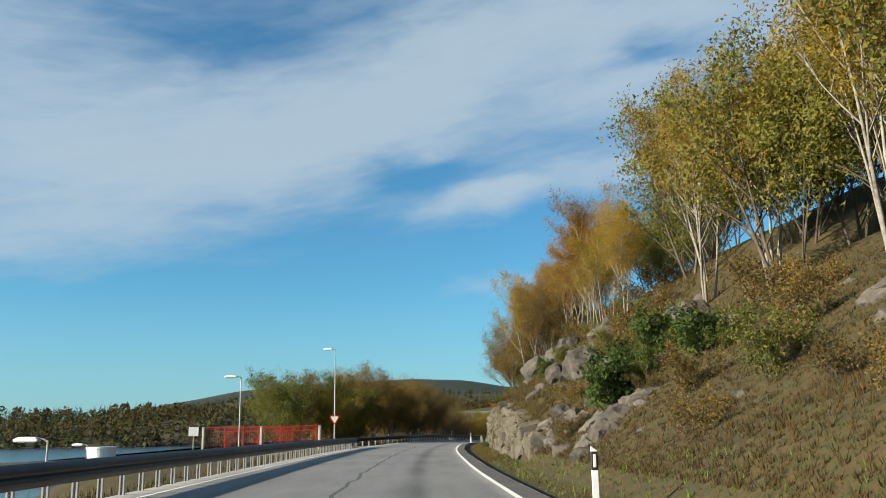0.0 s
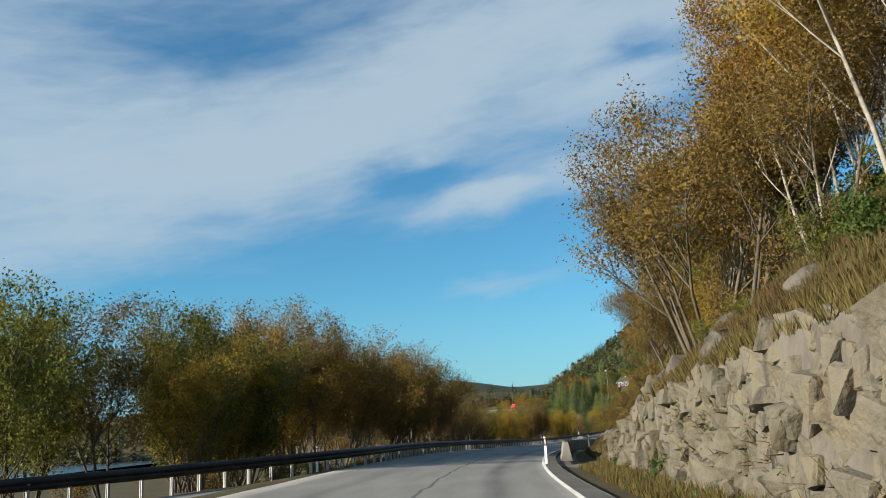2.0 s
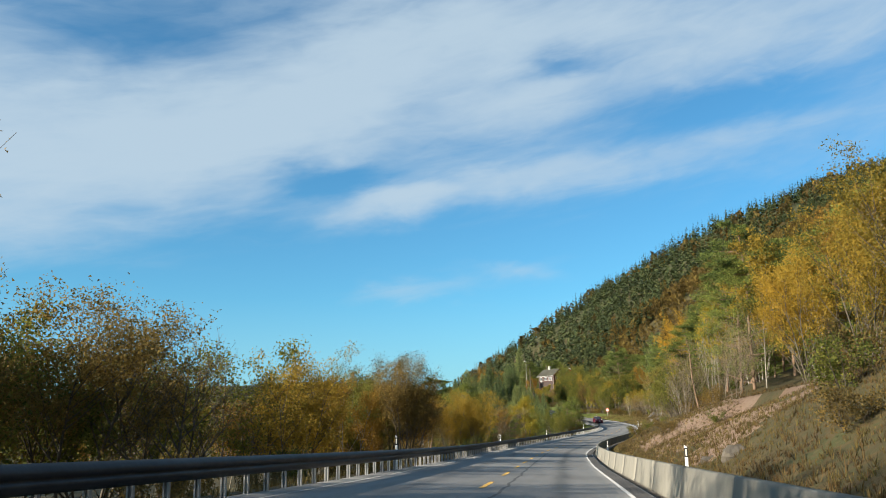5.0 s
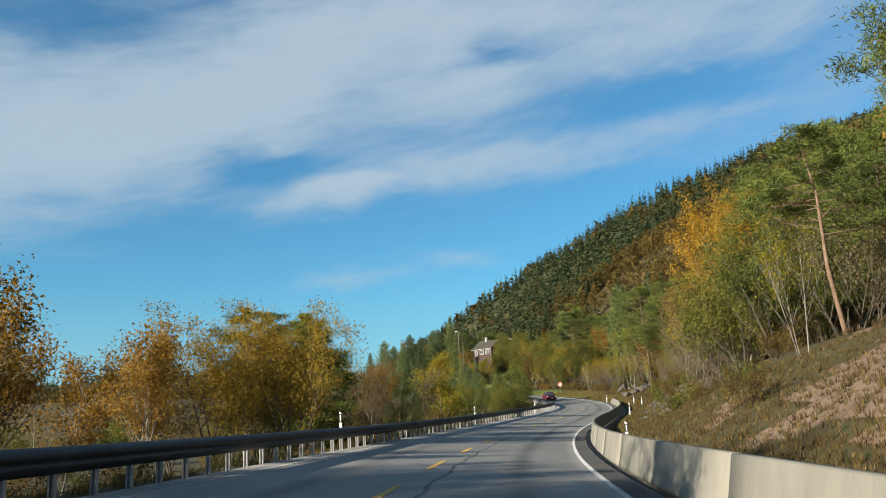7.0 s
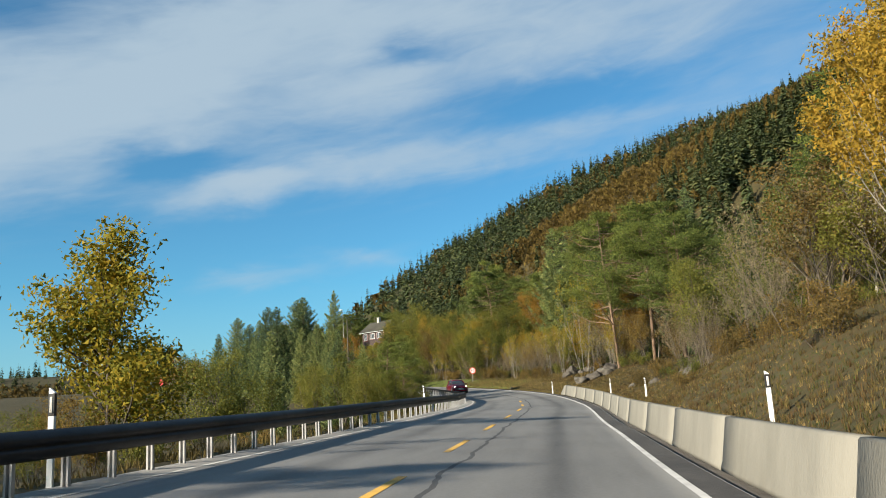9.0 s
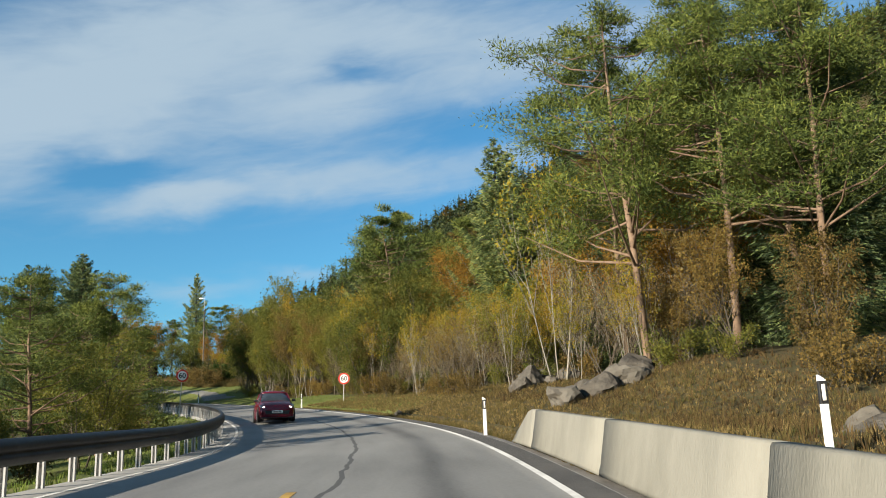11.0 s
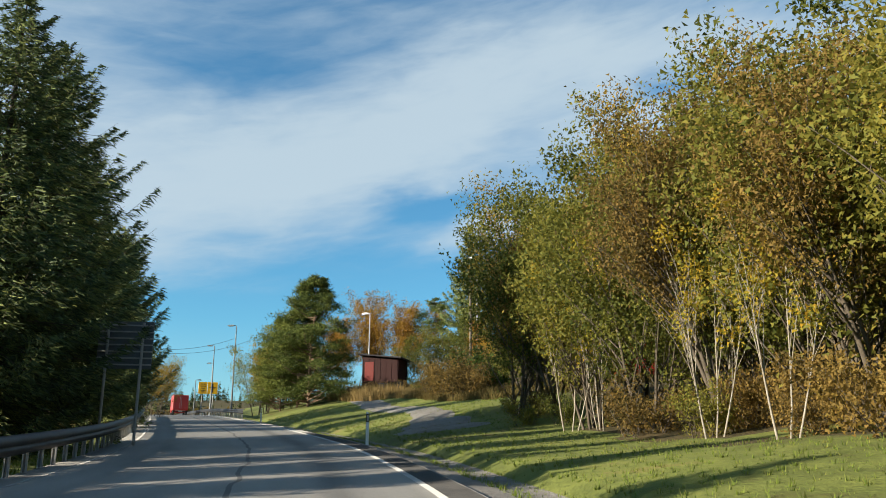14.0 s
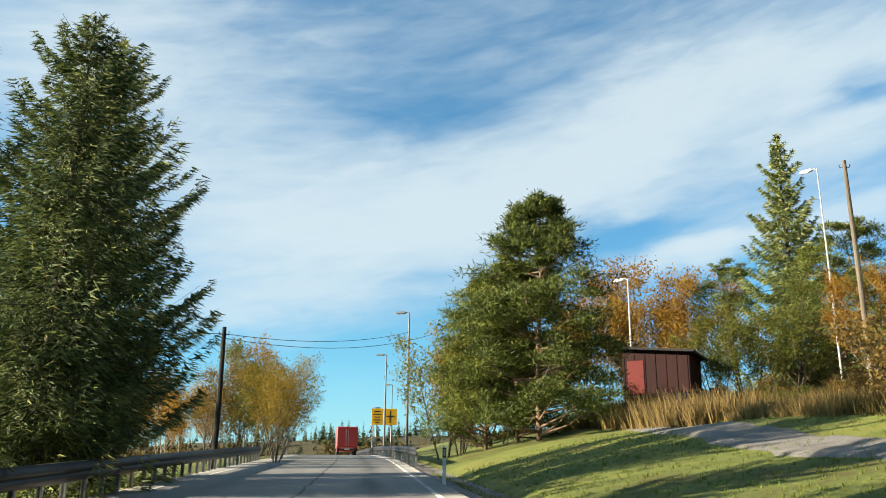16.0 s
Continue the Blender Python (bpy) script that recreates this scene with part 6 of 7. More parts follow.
# yellow advance direction sign
ob = thing("direction_sign", "large yellow direction sign with black route arrows and bars of writing", "road sign", at=pose(39.6, 515.0, ground_at(39.6, 515), 0, 0, facing(39.6, 515, 66, 430)))
for dx in (-0.8, 0.8):
    bm = bmesh.new()
    add_tube(bm, [(dx, 0.06, -0.4), (dx, 0.06, 4.9)], 0.05, 8)
    part("post", bm, GALV, ob)
bm = bmesh.new()
add_box(bm, (1.25, 0.04, 1.75), (-0.72, 0, 4.2), bevel=0.012)
pl = part("plate", bm, SIGNYELLOW, ob, "yellow plate with bars of writing")
for z, w in ((4.75, 0.7), (4.45, 0.85), (4.15, 0.6), (3.85, 0.8), (3.6, 0.5)):
    bm = bmesh.new()
    add_box(bm, (w, 0.008, 0.10), (-0.72, -0.023, z))
    part("writing_bar", bm, BLACK, pl)
bm = bmesh.new()
add_box(bm, (1.45, 0.04, 1.75), (0.68, 0, 4.2), bevel=0.012)
pl = part("plate", bm, SIGNYELLOW, ob, "yellow plate with a black crossroads shape")
bm = bmesh.new()
add_box(bm, (0.14, 0.008, 1.3), (0.68, -0.023, 4.2))
part("route_stem", bm, BLACK, pl)
bm = bmesh.new()
add_box(bm, (0.9, 0.008, 0.14), (0.68, -0.031, 4.25))
part("route_arm", bm, BLACK, pl)

# the back of a large sign among the spruces
ob = thing("sign_back", "dark unpainted back of a large road sign on two posts", "road sign", at=pose(63.9, 417.6, ground_at(63.9, 417.6), 0, 0, 8))
bm = bmesh.new()
add_box(bm, (1.9, 0.04, 1.7), (0, 0, 3.5), bevel=0.01)
panel = part("panel", bm, SIGNBACK, ob)
for k in range(7):
    bm = bmesh.new()
    add_box(bm, (1.88, 0.04, 0.05), (0, -0.04, 2.8 + k * 0.235), bevel=0.006)
    part("rib", bm, GALV, panel)
for dx in (-0.6, 0.6):
    bm = bmesh.new()
    add_tube(bm, [(dx, -0.11, -0.4), (dx, -0.11, 4.3)], 0.05, 8)
    part("post", bm, GALV, ob)

# ---------------------------------------------------------------- poles and wires
WOODPOLE = material("pole_wood", [(0.06, 0.051, 0.039), (0.132, 0.111, 0.084), (0.198, 0.174, 0.135)], 0.9, scale=3.0, stretch=(4, 4, 0.4), bump=0.4)
DARKPOLE = material("tarred_wood", [(0.0108, 0.0096, 0.0084), (0.027, 0.0228, 0.018)], 0.85, scale=3.0, stretch=(4, 4, 0.4), bump=0.4)


def utility_pole(x, y, top, mat, label, r=0.13):
    zb = ground_at(x, y)
    ob = thing("utility_pole", label, "utility pole", at=(x, y, zb), group="utility poles")
    bm = bmesh.new()
    add_tube(bm, [(0, 0, -0.5), (0.02, 0.02, (top - zb) * 0.5), (0, 0, top - zb)], [r, r * 0.9, r * 0.72], 10)
    part("shaft", bm, mat, ob)
    for k in (-1, 1):
        bm = bmesh.new()
        add_tube(bm, [(0.1 * k, 0, top - zb - 0.35), (0.22 * k, 0, top - zb - 0.35), (0.24 * k, 0, top - zb - 0.2)], 0.025, 6)
        part("insulator", bm, BLACK, ob)


utility_pole(49.2, 460.0, 16.7, DARKPOLE, "dark tarred wooden pole beside the guard rail")
utility_pole(77.5, 467.0, 25.2, WOODPOLE, "pale weathered wooden pole on the bank")
utility_pole(88.2, 486.0, 28.0, WOODPOLE, "pale weathered wooden pole behind the house")


def wire(a, b, sag, label):
    a, b = Vector(a), Vector(b)
    bm = bmesh.new()
    pts = [a.lerp(b, u) - Vector((0, 0, sag * 4 * u * (1 - u))) - a for u in np.linspace(0, 1, 14)]
    add_tube(bm, pts, 0.016, 5)
    me = from_bm("overhead_wire", bm)
    solid("overhead_wire", me, BLACK, label, "wire", at=tuple(a), group="overhead wires")


wire((49.2, 460.0, 16.4), (51.5, 482.4, 20.6), 0.5, "thin black wire from the dark pole across the road")
wire((49.2, 460.0, 16.2), (53.5, 484.0, 20.9), 0.8, "thin black wire from the dark pole across the road")
wire((49.2, 460.0, 16.4), (30.0, 440.0, 15.5), 0.6, "thin black wire leading off among the spruces")

# ---------------------------------------------------------------- red railing on the side road's edge
REDPAINT = material("red_paint", [(0.18, 0.0108, 0.0072), (0.288, 0.0168, 0.0108), (0.336, 0.027, 0.018)], 0.5, scale=3.0)
PALEPOST = material("pale_concrete", [(0.27, 0.258, 0.228), (0.372, 0.36, 0.324), (0.42, 0.408, 0.372)], 0.8, scale=2.0, bump=0.2)


def railing(points, label, tall=2.15):
    x0, y0, z0 = points[0]
    ob = thing("red_railing", label, "railing", at=(x0, y0, z0), group="red railings")
    bm = bmesh.new()
    add_tube(bm, [(0, 0, 0.1), (0, 0, tall - 0.1)], 0.012, 5)
    bar = from_bm("bar", bm)
    bar.materials.append(REDPAINT)
    for a, b in zip(points, points[1:]):
        a, b = Vector(a) - Vector(points[0]), Vector(b) - Vector(points[0])
        for z in (0.1, tall * 0.82, tall - 0.05):
            bm = bmesh.new()
            add_tube(bm, [a + Vector((0, 0, z)), b + Vector((0, 0, z))], 0.03, 6)
            part("rail", bm, REDPAINT, ob)
        n = int((b - a).length / 0.16)
        for k in range(1, n):
            q = new("bar", bar)
            q.parent = ob
            q.matrix_basis = Matrix.Translation(a.lerp(b, k / n))
        bm = bmesh.new()
        add_box(bm, (0.09, 0.09, tall + 0.15), (*a.xy, a.z + tall / 2), bevel=0.01)
        part("post", bm, REDPAINT, ob)
    bm = bmesh.new()
    p = Vector(points[-1]) - Vector(points[0])
    add_box(bm, (0.09, 0.09, tall + 0.15), (*p.xy, p.z + tall / 2), bevel=0.01)
    part("post", bm, REDPAINT, ob)


gz_ = 0.62
railing([(-18.8, 70.8, gz_), (-15.9, 70.5, gz_), (-12.9, 70.2, gz_), (-10.0, 69.9, gz_)], "red-painted steel bar railing where the side road leaves")
railing([(-19.6, 79.5, gz_), (-16.6, 79.6, gz_), (-13.6, 79.8, gz_)], "red-painted steel bar railing on the far side of the side road")
for x, y in ((-19.1, 70.55), (-14.4, 70.1), (-9.7, 69.6)):
    bm = bmesh.new()
    add_box(bm, (0.18, 0.18, 2.2), (0, 0, 1.1), bevel=0.03)
    ob = thing("concrete_post", "pale concrete post beside the red railing", "post", at=(x, y, gz_ - 0.15), group="pale posts at the railing")
    part("shaft", bm, PALEPOST, ob)
    bm = bmesh.new()
    add_box(bm, (0.24, 0.24, 0.07), (0, 0, 2.23), bevel=0.02)
    part("cap", bm, PALEPOST, ob)
ob = thing("notice_board", "small white board on a post beside the railing", "sign", at=pose(-19.9, 70.6, gz_ - 0.1, 0, 0, 10))
bm = bmesh.new()
add_box(bm, (0.75, 0.04, 0.7), (0, 0, 1.9), bevel=0.01)
part("panel", bm, WHITE, ob)
bm = bmesh.new()
add_tube(bm, [(0, 0.05, -0.2), (0, 0.05, 2.2)], 0.03, 8)
part("post", bm, GALV, ob)

# white round tank below the rail
ob = thing("concrete_tank", "white-painted round concrete tank standing in the lake", "tank", at=(-39.2, 101.5, -2.9))
bm = bmesh.new()
add_tube(bm, [(0, 0, 0), (0, 0, 3.75)], 1.6, 36)
part("shell", bm, WHITE, ob)
bm = bmesh.new()
add_tube(bm, [(0, 0, 3.75), (0, 0, 3.95)], [1.67, 1.65], 36)
part("lid", bm, WHITE, ob, "slightly wider flat lid")

# ---------------------------------------------------------------- buildings
BROWNBOARD = material("brown_boards", [(0.027, 0.0192, 0.0168), (0.051, 0.036, 0.03), (0.069, 0.0492, 0.042)], 0.8, scale=2.0, stretch=(0.5, 0.5, 6), bump=0.3)
REDTRIM = material("red_trim", [(0.101, 0.0108, 0.009), (0.137, 0.0162, 0.0126)], 0.6)
ROOFTILE = material("mossy_tiles", [(0.0273, 0.0259, 0.0191), (0.0519, 0.0491, 0.0369), (0.071, 0.0683, 0.0519)], 0.9, scale=2.5, bump=0.5)
GLASS = material("window_glass", [(0.02, 0.025, 0.03), (0.04, 0.05, 0.06)], 0.08, specular=0.6)
WHITEWOOD = material("white_wood", [(0.446, 0.446, 0.425), (0.562, 0.562, 0.54)], 0.6)
REDBOARD = material("red_boards", [(0.0123, 0.00246, 0.00228), (0.0211, 0.00386, 0.00351), (0.0263, 0.00562, 0.00491)], 0.8, scale=2.0, stretch=(6, 6, 0.5), bump=0.3)
DARKFELT = material("roof_felt", [(0.018, 0.0168, 0.018), (0.042, 0.0372, 0.039)], 0.9, scale=2.0)


def ring_frame(bm, w, h, bar, y0, y1):
    """A closed rectangular frame in the xz plane."""
    rings = []
    for y in (y0, y1):
        for k in (0.0, bar):
            rings.append([bm.verts.new((sx * (w / 2 - k), y, sz * (h / 2 - k))) for sx, sz in ((-1, -1), (1, -1), (1, 1), (-1, 1))])
    for a, b in ((0, 1), (1, 3), (3, 2), (2, 0)):
        for k in range(4):
            bm.faces.new((rings[a][k], rings[a][(k + 1) % 4], rings[b][(k + 1) % 4], rings[b][k]))


def window(parent, at, w, h, axis, trim):
    """A framed window: axis 'x' lies in a wall whose outside is -y, 'y' in a wall whose outside is -x."""
    m = Matrix.Translation(at) @ (Matrix.Rotation(radians(-90), 4, "Z") if axis == "y" else Matrix.Identity(4))
    bm = bmesh.new()
    ring_frame(bm, w + 0.1, h + 0.1, 0.10, -0.06, 0.02)
    win = part("window", bm, WHITEWOOD, parent, "white-framed window", at=m)
    for dx in np.linspace(-w / 2, w / 2, 4)[1:-1]:
        bm = bmesh.new()
        add_box(bm, (0.06, 0.06, h - 0.1), (dx, -0.015, 0))
        part("mullion", bm, WHITEWOOD, win)
    for k in range(3):
        bm = bmesh.new()
        add_box(bm, (w / 3 - 0.08, 0.02, h - 0.1), (-w / 2 + w / 6 + k * w / 3, 0.0, 0))
        part("pane", bm, GLASS, win)
    bm = bmesh.new()
    ring_frame(bm, w + 0.32, h + 0.32, 0.10, -0.045, 0.01)
    part("trim", bm, trim, win, "painted surround")


def house(name, label, at, turn, L, W, wall_h, rise, walls, roof, trim, windows_gable, windows_side, chimney=True):
    """A gabled house: the gable looks along -y, the long side along -x."""
    ob = thing(name, label, "house", at=pose(*at, 0, 0, turn))
    bm = bmesh.new()
    prism(bm, [(-W / 2, -1.2), (W / 2, -1.2), (W / 2, wall_h), (0, wall_h + rise), (-W / 2, wall_h)], -L / 2, L / 2)
    part("wall", bm, walls, ob)
    for k in (-1, 1):
        bm = bmesh.new()
        e = 0.55
        t = 0.16
        sl = rise / (W / 2)
        prism(bm, [(k * (W / 2 + e), wall_h - sl * e + 0.02), (0, wall_h + rise + 0.02), (0, wall_h + rise + t + 0.05), (k * (W / 2 + e), wall_h - sl * e + t + 0.02)], -L / 2 - 0.6, L / 2 + 0.6)
        rf = part("roof", bm, roof, ob, "sloping tiled roof side")
        bm = bmesh.new()
        n = Vector((k * rise, 0, W / 2)).normalized()
        for j in range(9):
            u = (j + 0.5) / 9
            c = Vector((k * (W / 2 + e) * u, 0, wall_h + rise - sl * (W / 2 + e) * u + t + 0.04))
            add_box(bm, (0.05, L + 1.15, 0.05), (c.x, 0, c.z))
        part("tile_courses", bm, roof, rf)
        bm = bmesh.new()
        a, b = Vector((k * (W / 2 + e), -L / 2 - 0.63, wall_h - sl * e)), Vector((0, -L / 2 - 0.63, wall_h + rise))
        mid, ln = (a + b) / 2, (b - a).length
        add_box(bm, (ln, 0.04, 0.2), (mid.x, mid.y, mid.z + 0.06), tilt=math.degrees(math.atan2(rise, W / 2)) * k)
        part("bargeboard", bm, WHITEWOOD if trim is None else trim, rf)
    for sx in (-1, 1):
        bm = bmesh.new()
        add_box(bm, (0.16, 0.16, wall_h + 1.0), (sx * W / 2, -L / 2, wall_h / 2 - 0.5))
        part("corner_board", bm, trim, ob, "painted corner board")
    bm = bmesh.new()
    add_tube(bm, [(-W / 2 - 0.6, -L / 2 - 0.5, wall_h - 0.35), (-W / 2 - 0.6, L / 2 + 0.5, wall_h - 0.35)], 0.06, 6)
    add_tube(bm, [(-W / 2 - 0.12, -L / 2 - 0.12, wall_h - 0.3), (-W / 2 - 0.12, -L / 2 - 0.12, -0.6)], 0.05, 6)
    part("gutter", bm, WHITEWOOD, ob)
    if chimney:
        bm = bmesh.new()
        add_box(bm, (0.7, 0.7, 1.5), (0, L * 0.15, wall_h + rise + 0.45), bevel=0.03)
        add_box(bm, (0.84, 0.84, 0.12), (0, L * 0.15, wall_h + rise + 1.2), bevel=0.02)
        part("chimney", bm, PALEPOST, ob)
    for x, z, w, h in windows_gable:
        window(ob, (x, -L / 2 - 0.01, z), w, h, "x", trim)
    for y, z, w, h in windows_side:
        window(ob, (-W / 2 - 0.01, y, z), w, h, "y", trim)
    return ob


hz0 = ground_at(86, 474)
house("house", "dark brown wooden house with white windows and mossy tiled roof", (88.2, 477.6, hz0), 32, 7.6, 6.6, 23.4 - hz0, 2.3, BROWNBOARD, ROOFTILE, REDTRIM,
      [(-1.6, 23.7 - hz0 - 1.6, 1.2, 1.5), (1.6, 23.7 - hz0 - 1.6, 1.2, 1.5), (0.0, 23.7 - hz0 + 0.9, 1.1, 1.0), (-1.6, 1.2, 1.2, 1.2)], [(-2.2, 23.7 - hz0 - 1.6, 1.5, 1.3), (0.2, 23.7 - hz0 - 1.6, 1.5, 1.3), (2.6, 23.7 - hz0 - 1.7, 1.1, 1.6)])
bz0 = ground_at(92.5, 470)
house("barn", "red-painted wooden barn with white bargeboards beside the brown house", (92.4, 469.0, bz0), -12, 8.0, 5.6, 22.6 - bz0, 2.6, REDPAINT, ROOFTILE, WHITEWOOD, [(-1.2, 20.6 - bz0, 1.0, 1.1), (1.2, 20.6 - bz0, 1.0, 1.1)], [], False)
house("cottage", "far red-walled cottage with a pale roof edge", (-18, 395, 0.5), 60, 8.0, 6.0, 3.0, 2.6, REDBOARD, ROOFTILE, WHITEWOOD, [(0, 1.9, 1.2, 1.1)], [(0, 1.8, 1.2, 1.1)], False)

ob = thing("shed", "dark red weathered wooden shed with a low felt roof", "shed", at=pose(68.6, 479.5, 15.5, 0, 0, -14))
bm = bmesh.new()
prism(bm, [(-2.0, -2.6), (2.0, -2.6), (2.0, 2.3), (-2.0, 2.7)], -1.7, 1.7)
part("wall", bm, REDBOARD, ob)
bm = bmesh.new()
prism(bm, [(-2.4, 2.76), (2.4, 2.28), (2.4, 2.42), (-2.4, 2.9)], -2.1, 2.1)
part("roof", bm, DARKFELT, ob, "dark felt roof")
bm = bmesh.new()
add_box(bm, (1.0, 0.06, 2.0), (-1.2, -1.73, 1.0), bevel=0.01)
door = part("door", bm, REDTRIM, ob, "red plank door")
bm = bmesh.new()
add_box(bm, (0.12, 0.05, 0.03), (-0.85, -1.78, 1.05))
part("handle", bm, BLACK, door)
for k in range(7):
    bm = bmesh.new()
    add_box(bm, (0.05, 0.03, 3.1), (-1.9 + k * 0.63, -1.715, 0.8))
    part("batten", bm, REDBOARD, ob)

# wheeled bins beside the track
BINBLUE = material("blue_plastic", [(0.02, 0.035, 0.09), (0.03, 0.05, 0.13)], 0.5)


def bin_(x, y, mat, label):
    ob = thing("wheeled_bin", label, "bin", at=pose(x, y, ground_at(x, y) + 0.05, 0, 0, -20), group="bins by the track")
    bm = bmesh.new()
    prism(bm, [(-0.24, 0.1), (0.24, 0.1), (0.3, 1.0), (-0.3, 1.0)], -0.3, 0.3)
    part("body", bm, mat, ob)
    bm = bmesh.new()
    prism(bm, [(-0.32, 1.0), (0.32, 1.0), (0.30, 1.07), (-0.30, 1.09)], -0.35, 0.33)
    part("lid", bm, mat, ob)
    for k in (-1, 1):
        bm = bmesh.new()
        add_tube(bm, [(k * 0.24, 0.28, 0.1), (k * 0.3, 0.28, 0.1)], 0.1, 12)
        part("wheel", bm, BLACK, ob)


bin_(69.3, 467.5, BINBLUE, "dark blue wheeled bin beside the gravel track")
bin_(70.1, 467.9, BLACK, "black wheeled bin beside the gravel track")
bin_(70.9, 467.6, BLACK, "black wheeled bin beside the gravel track")


# ---------------------------------------------------------------- vehicles
CARRED = material("car_paint_red", [(0.1, 0.004, 0.012), (0.14, 0.006, 0.017)], 0.25, 0.2, scale=0.5, specular=0.6)
VANRED = material("van_paint_red", [(0.42, 0.03, 0.025), (0.50, 0.04, 0.03)], 0.4, specular=0.5)
LAMPGLASS = material("lamp_glass", [(0.12, 0.12, 0.125), (0.24, 0.24, 0.25)], 0.1, 0.3, scale=6.0, specular=0.7)
TYRE = material("tyre_rubber", [(0.012, 0.012, 0.012), (0.025, 0.025, 0.025)], 0.9)
CHROME = material("alloy", [(0.27, 0.27, 0.276), (0.36, 0.36, 0.36)], 0.3, 0.9)
HEADLIGHT = bpy.data.materials.new("headlight_glow")
HEADLIGHT.use_nodes = True
_b = HEADLIGHT.node_tree.nodes["Principled BSDF"]
_b.inputs["Base Color"].default_value = (0.8, 0.78, 0.7, 1)
_b.inputs["Emission Color"].default_value = (1.0, 0.9, 0.7, 1)
_b.inputs["Emission Strength"].default_value = 6.0
TAIL = material("tail_lamp", [(0.21, 0.006, 0.006), (0.3, 0.012, 0.012)], 0.3)


def loft(bm, sections):
    """Joins cross sections, each a ring of points, into one skin with closed ends."""
    rings = [[bm.verts.new(p) for p in s] for s in sections]
    n = len(rings[0])
    for a, b in zip(rings, rings[1:]):
        for k in range(n):
            bm.faces.new((a[k], a[(k + 1) % n], b[(k + 1) % n], b[k]))
    bm.faces.new(rings[0][::-1])
    bm.faces.new(rings[-1])


def wheel(parent, x, y, r, w):
    bm = bmesh.new()
    add_tube(bm, [(-w / 2, 0, 0), (-w / 2 + 0.03, 0, 0), (w / 2 - 0.03, 0, 0), (w / 2, 0, 0)], [r * 0.92, r, r, r * 0.92], 24)
    wh = part("wheel", bm, TYRE, parent, "black tyre", at=(x, y, r))
    bm = bmesh.new()
    side = 1 if x > 0 else -1
    add_tube(bm, [(side * (w / 2 - 0.03), 0, 0), (side * (w / 2 + 0.012), 0, 0)], [r * 0.62, r * 0.58], 20)
    part("rim", bm, CHROME, wh, "alloy rim")


